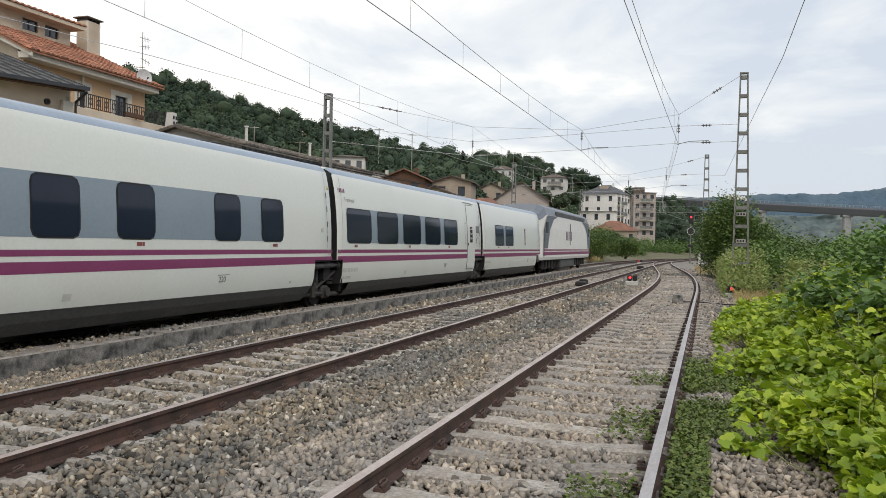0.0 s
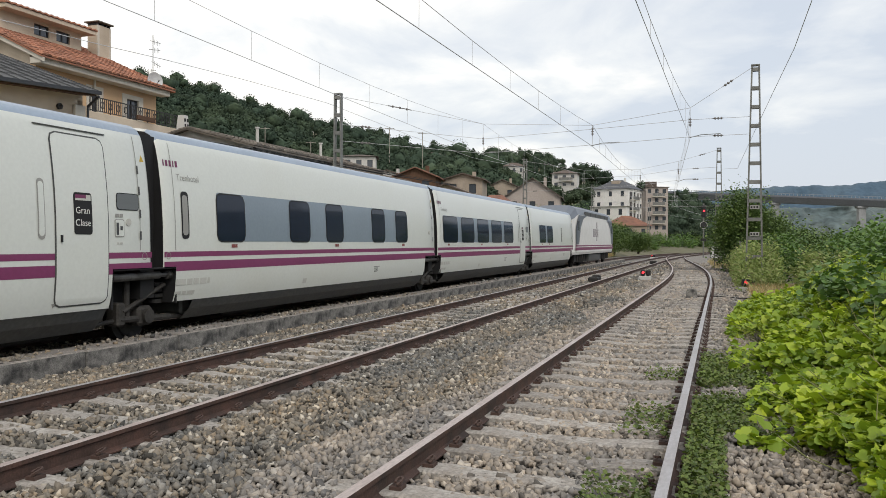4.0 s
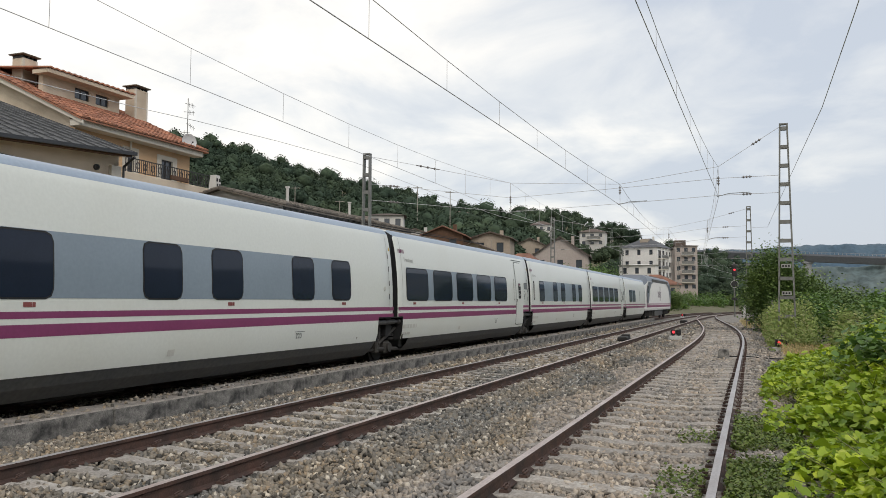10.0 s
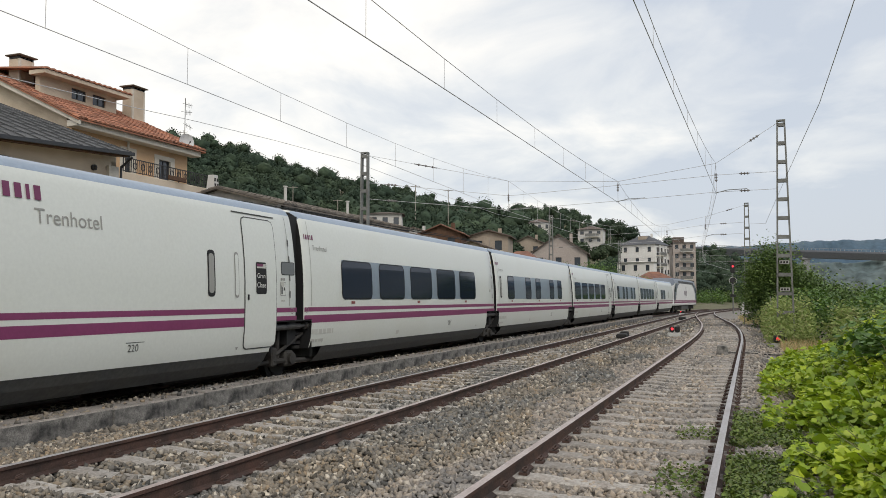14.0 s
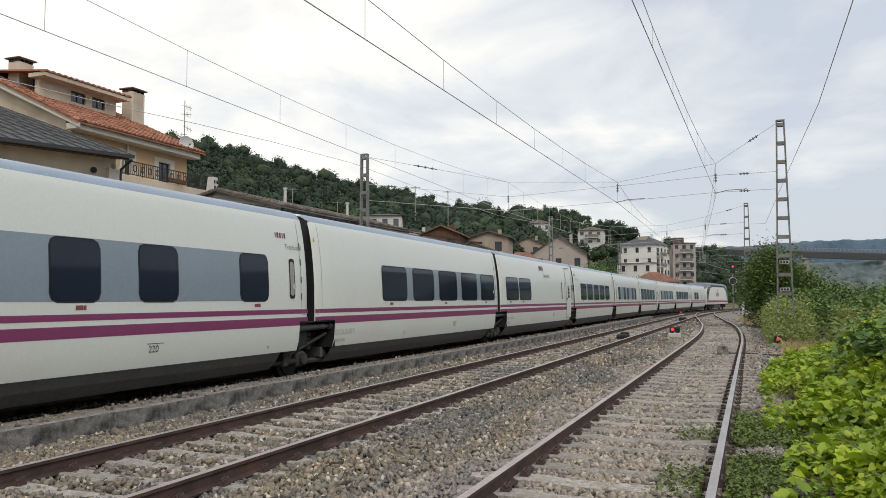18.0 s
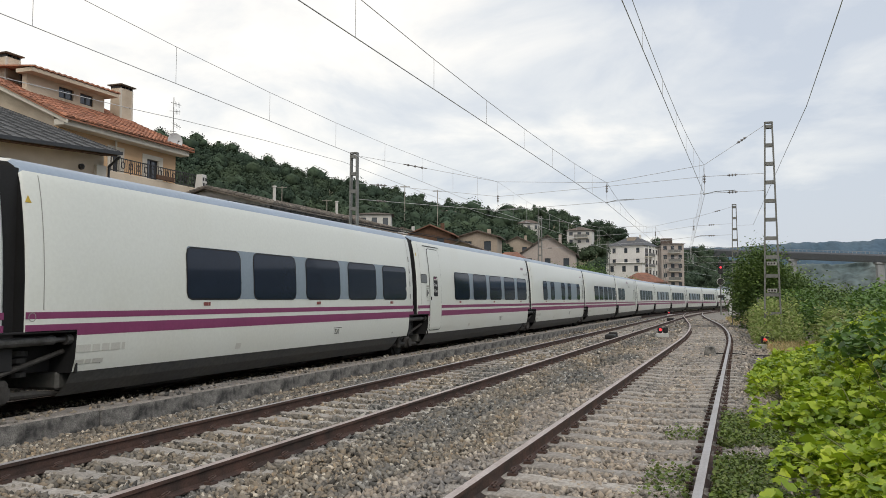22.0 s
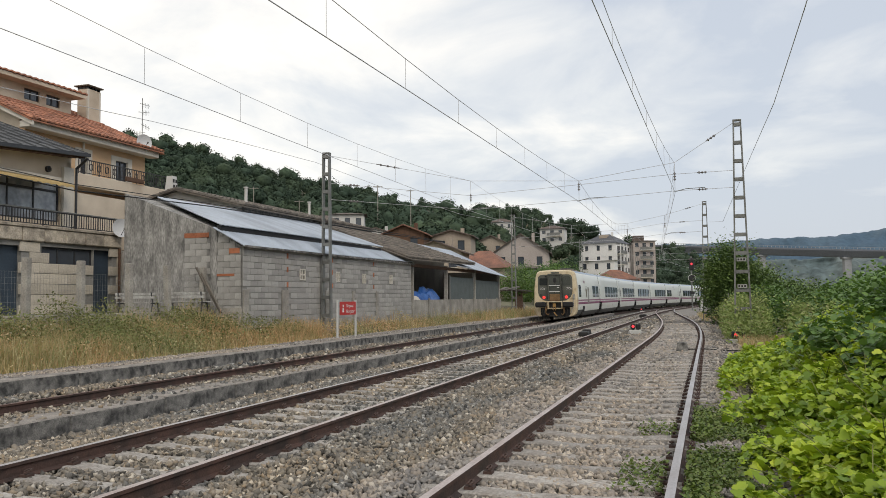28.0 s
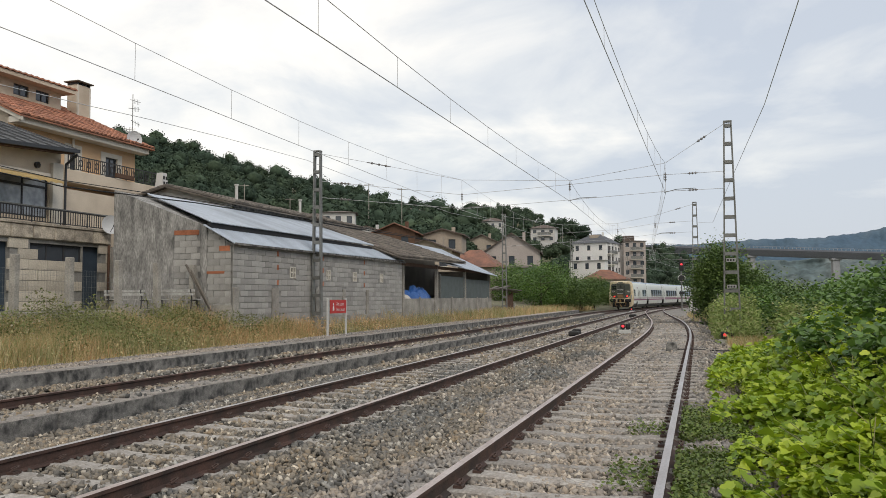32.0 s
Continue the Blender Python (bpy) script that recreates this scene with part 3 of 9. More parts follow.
def coach(name, label, windows, grey, door=None, slit=None, logo=None, short=None, rear=0.85, front=0.30, big=1.0):
    """A coach whose origin lies on the rail top at its rear joint, x towards the loco."""
    car = empty(name, SIDE.copy(), label, "railway coach", group="coaches of the night train")
    length = CAR if short is None else short
    car_shell(length - 0.18, car, 0.15, rear, front)
    stripes(car, 0.15, length - 0.03, rear, front)
    for s in (-1, 1):
        bm = bmesh.new()
        prev = None
        for y, z in SKIRT:
            cur = [bm.verts.new((x, s * y, z)) for x in (1.0, length - 0.9)]
            if prev:
                bm.faces.new((prev[0], prev[1], cur[1], cur[0]))
            prev = cur
        part("skirt", bm, M_SKIRT, car, "dirty dark grey lower skirt")
        if grey:
            patch("window_band", grey[0], grey[1], 1.60, 2.46, M_GREYBAND, car, 0.004, 0.06, side=s, label="grey-blue band between the windows")
        for p, q in windows:
            patch("window", p - 0.025, q + 0.025, 1.585, 2.455, M_BLACK, car, 0.007, 0.13, side=s, label="black rubber window seal")
            patch("window", p, q, 1.61, 2.43, M_GLASS, car, 0.011, 0.11, side=s, label="dark tinted window pane")
    boxed("underframe", (1.0, length - 0.9, -1.15, 1.15, 0.36, 0.62), M_SKIRT, car, 0.04)
    # inter-car bellows and the single axle at the joint
    bm = bmesh.new()
    box(bm, -0.16, 0.16, -1.27, 1.27, 0.7, 3.26)
    part("bellows", bm, M_BLACK, car, "black rubber bellows")
    axle_gear(car, rear, 1.15 - rear)
    wheel(car, 0.0)
    for x in (2.5, 6.2, 9.8):
        if x + 1.9 < length:
            boxed("underfloor_box", (x, x + 1.9, -0.95, 0.95, 0.2, 0.4), M_GEAR, car, 0.03)
    for x in (0.42, length - 0.30):
        patch("panel_seam", x, x + 0.014, 1.46, 3.20, M_DECAL, car, 0.004)
        for z in (1.62, 1.95, 2.3, 2.62) if x > 1 else ():
            patch("hinge", x - 0.01, x + 0.03, z, z + 0.13, M_SKIRT, car, 0.012)
    bm = bmesh.new()
    tube(bm, (0, 0, 0), (0, -0.012, 0), 0.055, 16)
    knob = part("filler_cap", bm, M_FAINT, car, "small round grey filler cap")
    knob.matrix_basis = pose(length - 0.55, -half_width(1.88) - 0.002, 1.88)
    for x in (0.25, length - 0.2):
        bm = bmesh.new()
        inner = [bm.verts.new(on_side(x + 0.049 * math.cos(2 * math.pi * i / 16), 1.37 + 0.049 * math.sin(2 * math.pi * i / 16), 0.007)) for i in range(16)]
        outer = [bm.verts.new(on_side(x + 0.060 * math.cos(2 * math.pi * i / 16), 1.37 + 0.060 * math.sin(2 * math.pi * i / 16), 0.007)) for i in range(16)]
        for i in range(16):
            j = (i + 1) % 16
            bm.faces.new((inner[i], outer[i], outer[j], inner[j]))
        part("lifting_mark", bm, M_DECAL, car, "thin grey ring mark")
    for x in (rear + 0.62, length - front - 1.1):
        bm = bmesh.new()
        bm.faces.new([bm.verts.new(on_side(px, pz, 0.006)) for px, pz in ((x, 0.70), (x + 0.04, 0.76), (x - 0.04, 0.76))])
        part("jacking_mark", bm, M_DECAL, car)
    if door:
        d0, d1 = door
        patch("door_seam", d0 - 0.022, d1 + 0.022, 0.70, 3.08, M_SKIRT, car, 0.006, 0.12)
        patch("door", d0, d1, 0.722, 3.058, M_CREAM, car, 0.012, 0.10, label="cream plug door")
        mid_ = (d0 + d1) / 2
        pn = patch("door_panel", mid_ - 0.17, mid_ + 0.17, 1.69, 2.27, M_BLACK, car, 0.016, 0.04, label="black class panel on the door")
        patch("panel_mark", mid_ - 0.14, mid_ + 0.15, 2.16, 2.24, M_FAINT, pn, 0.019)
        patch("panel_mark", mid_ - 0.14, mid_ + 0.06, 2.19, 2.24, M_DECALP, pn, 0.021)
        text("lettering", "Gran", 0.13, mid_ - 0.14, 1.98, M_WHITE, pn, 0.019)
        text("lettering", "Clase", 0.13, mid_ - 0.15, 1.81, M_WHITE, pn, 0.019)
        boxed("door_lintel", (d0 - 0.25, d1 + 0.08, -(half_width(3.14) + 0.02), -half_width(3.14), 3.135, 3.15), M_SKIRT, car)
        boxed("door_handle", (d0 + 0.07, d0 + 0.10, -(half_width(1.62) + 0.03), -half_width(1.62), 1.58, 1.68), M_BLACK, car)
        out_ = -1 if d0 < 3 else 1          # the fittings stand between the door and the near end of the car
        e = d0 - 0.66 if out_ < 0 else d1 + 0.20
        patch("side_display", e - 0.012, e + 0.472, 2.058, 2.312, M_BLACK, car, 0.007, 0.05)
        patch("side_display", e, e + 0.46, 2.07, 2.30, M_SLATS, car, 0.010, 0.045, label="small grey slatted display window")
        e = d0 - 0.27 if out_ < 0 else d1 + 0.14
        patch("notice", e, e + 0.20, 1.66, 1.92, M_DECAL, car, 0.006, 0.02)
        patch("notice", e + 0.012, e + 0.188, 1.672, 1.908, M_CREAM, car, 0.009, 0.02, label="framed pictogram notice")
        bars("notice", e + 0.03, 1.69, (0.05,), 0.18, 0.01, M_SKIRT, car, 0.012)
        bars("notice", e + 0.11, 1.76, (0.05,), 0.06, 0.01, M_SKIRT, car, 0.012)
        bars("notice", e + 0.02, 1.95, (0.07, 0.07), 0.05, 0.015, M_DECAL, car)
        bars("notice", e + 0.04, 1.55, (0.05, 0.05), 0.03, 0.02, M_FAINT, car)
        if out_ > 0:
            patch("handrail", d0 - 0.30, d0 - 0.18, 1.62, 2.42, M_DECAL, car, 0.008, 0.05)
            patch("handrail", d0 - 0.285, d0 - 0.195, 1.66, 2.38, M_CREAM, car, 0.011, 0.04)
    ws = 0.22 if rear > 0.5 else length - 0.16
    bm = bmesh.new()
    bm.faces.new([bm.verts.new(on_side(px, pz, 0.006)) for px, pz in ((ws - 0.05, 2.82), (ws + 0.05, 2.82), (ws, 2.92))])
    part("warning_mark", bm, M_YELLOW, car, "small yellow warning triangle")
    if slit is not None:
        patch("slit_window", slit, slit + 0.2, 1.64, 2.42, M_BLACK, car, 0.007, 0.06)
        patch("slit_window", slit + 0.03, slit + 0.17, 1.70, 2.36, M_DECAL, car, 0.010, 0.05)
    if logo is not None:
        text("lettering", "Trenhotel", 0.15 * big, logo + 0.30 * big, 2.645 - 0.045 * big, M_DECAL, car)
        bars("emblem", logo, 2.76 + 0.05 * big, [w_ * big for w_ in (0.03, 0.055, 0.055, 0.03, 0.055)], 0.10 * big, 0.035 * big, M_DECALP, car, 0.007 * big)
    bars("marking", rear + 0.15, 0.88, (0.26, 0.14, 0.14, 0.18, 0.06), 0.10, 0.035, M_FAINT, car)
    bars("marking", rear + 0.15, 0.72, (0.16, 0.10, 0.20), 0.06, 0.03, M_FAINT, car)
    bars("notice", 4.7, 0.72, (0.16,), 0.10, 0.03, M_FAINT, car)
    text("lettering", "220", 0.15, 8.4, 0.84, M_SKIRT, car)
    patch("notice", 8.36, 8.74, 0.965, 0.975, M_SKIRT, car, 0.006)
    for p, q in windows[::2] if len(windows) > 3 else windows:
        bars("notice", p + 0.42, 1.49, (0.13, 0.05), 0.06, 0.006, M_DECALR, car)
    return car


def end_coach(name, label, tail):
    """The generator coach; its rounded cab end stands at x = 0 and the joint at the other end."""
    ln = 11.85
    car = empty(name, SIDE.copy(), label, "railway coach", group="coaches of the night train")
    car_shell(ln - 0.62, car, 0.5, 0.0, 0.30)
    stripes(car, 0.5, ln - 0.12, 0.0, 0.30)
    # rounded end: rings that shrink towards the end wall, its flanks reaching low
    bm = bmesh.new()
    low = SECT[:-1] + [(1.42, 0.66), (1.36, 0.50), (1.26, 0.39), (1.12, 0.33)]
    ring = [(-y, z) for y, z in low[::-1]] + low[1:]
    rows = []
    for x, k in ((0.5, 1.0), (0.16, 0.992), (0.05, 0.972), (0.0, 0.94)):
        rows.append([bm.verts.new((x, y * k, 1.9 + (z - 1.9) * (k if z > 1.9 else 1.0))) for y, z in ring])
    for r1, r2 in zip(rows[:-1], rows[1:]):
        for i in range(len(ring) - 1):
            bm.faces.new((r1[i], r1[i + 1], r2[i + 1], r2[i]))
    bm.faces.new(rows[-1])
    bmesh.ops.recalc_face_normals(bm, faces=bm.faces)
    part("end_cap", bm, M_ENDCREAM, car, "stained yellowed cream end of the coach")
    for z0, z1 in ((0.75, 3.22),):
        patch("panel_seam", 0.49, 0.515, z0, z1, M_BLUE, car, 0.004)

    def face(nm, outline, x, mat_, label_=""):
        b2 = bmesh.new()
        b2.faces.new([b2.verts.new((x, y, z)) for y, z in outline][::-1])
        return part(nm, b2, mat_, car, label_)

    def rounded(y0, y1, z0, z1, r_t, r_b):
        pts_ = []
        for cy, cz, r_, a0 in ((y1 - r_t, z1 - r_t, r_t, 0), (y0 + r_t, z1 - r_t, r_t, 90), (y0 + r_b, z0 + r_b, r_b, 180), (y1 - r_b, z0 + r_b, r_b, 270)):
            for i in range(6):
                w = radians(a0 + 18 * i)
                pts_.append((cy + r_ * math.cos(w), cz + r_ * math.sin(w)))
        return pts_

    face("end_window", rounded(-1.17, 1.17, 1.36, 3.14, 0.30, 0.66), -0.006, M_ENDGLASS, "dark greenish end wall with rounded corners")
    boxed("end_door", (-0.10, -0.012, -0.40, 0.40, 1.34, 3.12), M_ENDGLASS2, car, 0.015, "dark grey end door")
    for s in (-1, 1):
        boxed("door_post", (-0.15, -0.012, s * 0.44 - 0.04, s * 0.44 + 0.04, 1.30, 3.16), M_ENDGLASS, car, 0.015)
    boxed("door_header", (-0.16, -0.012, -0.48, 0.48, 3.10, 3.18), M_ENDGLASS, car, 0.015)
    face("door_window", rounded(-0.11, 0.11, 2.58, 2.92, 0.11, 0.11), -0.104, M_BLACK)
    for z in (1.98, 2.40):
        bm = bmesh.new()
        tube(bm, (-0.15, -0.4, z), (-0.15, 0.4, z), 0.022, 6)
        part("handrail", bm, M_WHITE, car, "pale rung across the end door")
    bm = bmesh.new()
    tube(bm, (-0.16, -0.38, 1.4), (-0.16, -0.38, 3.0), 0.025, 6)
    part("handrail", bm, M_ENDGLASS, car)
    boxed("door_handle", (-0.13, -0.10, -0.3, -0.16, 2.24, 2.28), M_WHITE, car)
    boxed("step_board", (-0.14, -0.10, -0.36, 0.36, 1.38, 1.82), M_RUSTY, car, 0.01, "tan brown door foot panel")
    face("end_window", rounded(0.50, 1.06, 2.42, 2.90, 0.10, 0.06), -0.010, M_ENDDARK, "black cab window")
    face("end_window", rounded(-1.06, -0.50, 2.38, 3.02, 0.18, 0.08), -0.009, M_ENDGLASS2)
    for s in (-1, 1):
        bm = bmesh.new()
        tube(bm, (-0.05, s * 0.76, 1.62), (0.0, s * 0.76, 1.62), 0.095, 16)
        part("tail_lamp", bm, M_TAIL, car, "red tail lamp alight")
        bm = bmesh.new()
        tube(bm, (-0.03, s * 0.96, 1.76), (0.0, s * 0.96, 1.76), 0.08, 16)
        part("marker_lamp", bm, M_ENDGLASS2, car, "unlit marker lamp")
        bars_on_face("7C6", 0.21, (0.86 if s > 0 else -0.94) + 0.2, 2.12, car)
        bm = bmesh.new()
        box(bm, -0.50, -0.36, s * 0.92 - 0.37, s * 0.92 + 0.37, 0.94, 1.30, 0.08)
        tube(bm, (-0.38, s * 0.92, 1.1), (0.1, s * 0.92, 1.1), 0.15, 10)
        part("buffer", bm, M_BLACK, car, "black rectangular buffer")
        for dy, dz in ((0.0, 0.0), (0.12, 0.08)):
            bm = bmesh.new()
            pts_ = [(-0.05, s * (0.45 + dy), 1.05), (-0.18, s * (0.58 + dy), 0.80 - dz), (-0.22, s * (0.62 + dy), 0.55 - dz), (-0.12, s * (0.48 + dy), 0.42 - dz), (-0.05, s * (0.42 + dy), 0.52)]
            for p, q in zip(pts_[:-1], pts_[1:]):
                tube(bm, p, q, 0.032, 7)
            part("brake_hose", bm, M_BLACK if dy else M_RUSTY, car)
        boxed("corner_bracket", (-0.06, 0.0, s * 1.05 - 0.04, s * 1.05 + 0.04, 1.42, 1.56), M_ENDCREAM, car, 0.01)
    # No hollow here: flat black faces paint the shade behind the coupler.
    face("coupler_shade", rounded(-1.0, 1.0, 0.40, 0.92, 0.05, 0.1), -0.004, M_BLACK, "flat black face painted as the shade behind the coupler")
    face("coupler_shade", rounded(-0.42, 0.42, 0.92, 1.28, 0.03, 0.03), -0.004, M_BLACK)
    for d in ((-0.22, 0.0, -0.50, -0.43, 0.86, 1.32), (-0.22, 0.0, 0.43, 0.50, 0.86, 1.32), (-0.22, 0.0, -0.50, 0.50, 0.82, 0.90), (-0.20, 0.0, -0.95, 0.95, 1.28, 1.34)):
        boxed("coupler_frame", d, M_ENDCREAM, car, 0.01)
    bm = bmesh.new()
    tube(bm, (-0.50, 0, 1.08), (0.0, 0, 1.08), 0.055, 10)
    tube(bm, (-0.46, 0, 1.20), (-0.46, 0, 0.96), 0.10, 10)
    part("coupler_hook", bm, M_BRASSY, car, "brass-coloured coupling hook")
    for y in (-0.07, 0.07):
        bm = bmesh.new()
        tube(bm, (-0.46, y, 1.05), (-0.40, y, 0.74), 0.025, 8)
        part("coupler_link", bm, M_BRASSY, car)
    bm = bmesh.new()
    tube(bm, (-0.30, 0.06, 0.62), (-0.34, -0.16, 0.36), 0.04, 8)
    part("coupler_screw", bm, M_BRASSY, car, "brass-coloured screw coupler")
    boxed("end_apron", (0.02, 0.5, -1.22, 1.22, 0.34, 0.72), M_GEAR, car, 0.06)
    boxed("apron_lip", (-0.04, 0.02, -0.95, 0.95, 0.32, 0.40), M_GEARLT, car, 0.02, "grimy lower lip")
    for s in (-1, 1):
        for k, (dy, dz) in enumerate(((0.0, 0.0), (0.10, 0.06), (0.2, -0.05))):
            bm = bmesh.new()
            y = s * (0.52 + dy)
            pts_ = [(-0.02, y, 1.15), (-0.16, y + s * 0.08, 0.98), (-0.24, y + s * 0.14, 0.74 + dz), (-0.20, y + s * 0.06, 0.50 + dz), (-0.06, y - s * 0.06, 0.46)]
            for p, q in zip(pts_[:-1], pts_[1:]):
                tube(bm, p, q, 0.024, 7)
            part("hose", bm, M_GEARLT if k else M_RUSTY, car, "slack brake and heating hose")
        boxed("lamp_bracket", (-0.05, 0.0, s * 1.0 - 0.07, s * 1.0 + 0.07, 1.66, 1.72), M_ENDGLASS2, car, 0.01)
    for y, z in ((-0.42, 2.96), (0.62, 3.02)):
        boxed("camera_box", (-0.10, -0.01, y - 0.05, y + 0.05, z - 0.06, z + 0.03), M_BLACK, car, 0.01, label="small black lamp box")
    bm = bmesh.new()
    pts_ = [(-0.17, -0.46, 3.0), (-0.20, -0.52, 2.6), (-0.17, -0.47, 2.2), (-0.18, -0.50, 1.8), (-0.16, -0.56, 1.5), (-0.22, -0.48, 1.2)]
    for p, q in zip(pts_[:-1], pts_[1:]):
        tube(bm, p, q, 0.016, 6)
    part("jumper_cable", bm, M_BLACK, car, "thin black cable hanging beside the door")
    bx = boxed("cable_box", (-0.12, -0.02, -1.32, -1.20, 1.50, 1.80), M_DECAL, car, 0.02, "grey jumper cable socket")
    bm = bmesh.new()
    tube(bm, (-0.07, -1.26, 1.5), (-0.10, -1.22, 1.0), 0.025, 6)
    tube(bm, (-0.10, -1.22, 1.0), (-0.06, -1.05, 0.55), 0.025, 6)
    part("jumper_cable", bm, M_DECAL, bx)
    boxed("roof_light", (-0.02, 0.05, -0.28, 0.28, 3.20, 3.31), M_ENDGLASS, car, 0.01)
    for s in (-1, 1):
        bm = bmesh.new()
        prev = None
        for y, z in SKIRT:
            cur = [bm.verts.new((x, s * y, z)) for x in (3.4, ln - 1.0)]
            if prev:
                bm.faces.new((prev[0], prev[1], cur[1], cur[0]))
            prev = cur
        part("skirt", bm, M_SKIRT, car)
        patch("window", 0.80, 1.80, 1.61, 2.43, M_GLASS, car, 0.011, 0.10, side=s)
        patch("window_band", 7.55, 11.05, 1.60, 2.44, M_GREYBAND, car, 0.004, 0.06, side=s)
        patch("window", 7.62, 9.05, 1.61, 2.43, M_GLASS, car, 0.011, 0.11, side=s)
        patch("window", 9.55, 11.0, 1.61, 2.43, M_GLASS, car, 0.011, 0.11, side=s)
        patch("skirt", 0.52, 2.6, 0.62, 0.74, M_SKIRT, car, 0.004, side=s)
        bm = bmesh.new()
        prev = None
        for y, z in SKIRT:
            cur = [bm.verts.new((x, s * y, z)) for x in (0.5, 2.6)]
            if prev:
                bm.faces.new((prev[0], prev[1], cur[1], cur[0]))
            prev = cur
        part("skirt", bm, M_SKIRT, car)
    for x0, x1, z0, z1 in ((3.98, 4.52, 1.62, 2.18), (5.04, 5.58, 1.18, 2.28)):
        patch("vent_frame", x0 - 0.04, x1 + 0.04, z0 - 0.04, z1 + 0.04, M_DECAL, car, 0.008, 0.05)
        bm = bmesh.new()
        x = x0 + 0.02
        while x < x1 - 0.03:
            vs = [bm.verts.new(on_side(px, pz, 0.016)) for px, pz in ((x, z0 + 0.02), (x + 0.03, z0 + 0.02), (x + 0.03, z1 - 0.02), (x, z1 - 0.02))]
            bm.faces.new(vs)
            x += 0.065
        part("vent_slats", bm, M_VENT, car, "brownish ventilation slats")
    patch("hatch", 3.0, 3.3, 1.66, 1.90, M_DECAL, car, 0.006, 0.02)
    patch("hatch", 3.01, 3.29, 1.67, 1.89, M_CREAM, car, 0.009, 0.02)
    text("lettering", "Trenhotel", 0.21, 3.85, 2.27, M_DECAL, car)
    bars("emblem", 3.25, 2.58, (0.06, 0.10, 0.10, 0.06, 0.10), 0.18, 0.06, M_DECALP, car)
    bars("emblem", 3.84, 2.50, (0.045,), 0.40, 0.02, M_DECALP, car)
    text("lettering", "220", 0.11, 1.3, 0.84, M_SKIRT, car)
    # wheel arch, its shaded opening painted black on the flank, with the running gear
    patch("wheel_arch_shade", 2.5, 3.55, 0.621, 0.98, M_BLACK, car, 0.006, 0.07)
    bm = bmesh.new()
    box(bm, 2.6, 3.4, -1.3, 1.3, 0.3, 0.7, 0.05)
    part("axle_frame", bm, M_GEAR, car)
    for s in (-1, 1):
        bm = bmesh.new()
        tube(bm, (3.05, s * 1.40, 0.62), (4.3, s * 1.2, 0.36), 0.045, 8)
        tube(bm, (2.55, s * 1.40, 0.80), (3.1, s * 1.42, 0.62), 0.05, 8)
        part("link", bm, M_GEARLT, car, "grimy steering links")
        bm = bmesh.new()
        box(bm, 2.82, 3.18, s * 1.30 - 0.1, s * 1.30 + 0.12, 0.28, 0.66, 0.05)
        part("axle_box", bm, M_GEARLT, car, "grimy axle box")
        bm = bmesh.new()
        tube(bm, (3.32, s * 1.38, 0.45), (3.32, s * 1.38, 0.9), 0.07, 10)
        part("damper", bm, M_DAMPER, car)
    wheel(car, 3.0)
    boxed("underframe", (0.5, ln - 0.8, -1.1, 1.1, 0.34, 0.62), M_SKIRT, car, 0.04)
    boxed("roof_unit", (1.8, 4.4, -0.9, 0.9, 3.42, 3.53), M_ROOFDIRT, car, 0.05, "dirty brown roof unit")
    for x, r_ in ((2.3, 0.36), (3.5, 0.40)):
        bm = bmesh.new()
        tube(bm, (x, -0.35, 3.5), (x, -0.35, 3.62), r_, 14)
        part("roof_fan", bm, M_SKIRT, car, "dark round roof ventilator")
    for i in range(7):
        boxed("roof_vent", (4.6 + 0.5 * i, 4.95 + 0.5 * i, -1.0, -0.4, 3.38, 3.47), M_ROOFDIRT, car, 0.02)
    return car


def bars_on_face(body, size, y, z, parent):
    cu = bpy.data.curves.new("lettering", "FONT")
    cu.body, cu.size, cu.align_x = body, size, "CENTER"
    tmp = new("lettering", cu)
    data = bpy.data.meshes.new_from_object(tmp.evaluated_get(bpy.context.evaluated_depsgraph_get()))
    bpy.data.objects.remove(tmp)
    data.materials.clear()
    data.materials.append(M_WHITE)
    for v_ in data.vertices:
        v_.co = (-0.011, y - v_.co.x - 0.2, z + v_.co.y)
    ob = new("lettering", data)
    ob.parent = parent
    return ob


M_ENDCREAM = shade("end_cream", (0.61, 0.52, 0.36), 0.55, 0.2, 2.2, 20, 0.1, second=(0.36, 0.245, 0.12), patch=0.56)
M_ENDDARK = shade("end_pane_dark", (0.018, 0.022, 0.021), 0.25, 0.3, 2, 20, 0.0)
M_ENDGLASS = shade("end_wall_dark", (0.062, 0.07, 0.062), 0.35, 0.3, 1.5, 20, 0.05, second=(0.10, 0.10, 0.08))
M_ENDGLASS2 = shade("end_wall_pane", (0.085, 0.092, 0.08), 0.2, 0.3, 1.5, 20, 0.05)
M_ROOFDIRT = shade("roof_dirt", (0.20, 0.17, 0.12), 0.8, 0.35, 2, 20, 0.2, second=(0.10, 0.08, 0.06))
M_RUSTY = shade("rusty_panel", (0.24, 0.14, 0.065), 0.8, 0.4, 4, 30, 0.2)
M_BRASSY = shade("brassy", (0.35, 0.20, 0.06), 0.6, 0.3, 6, 40, 0.2)
M_VENT = shade("vent_slats", (0.26, 0.22, 0.15), 0.7, 0.3, 5, 40, 0.1)
M_TAIL = glow("tail_lamp_red", (1.0, 0.04, 0.035), 1.3)


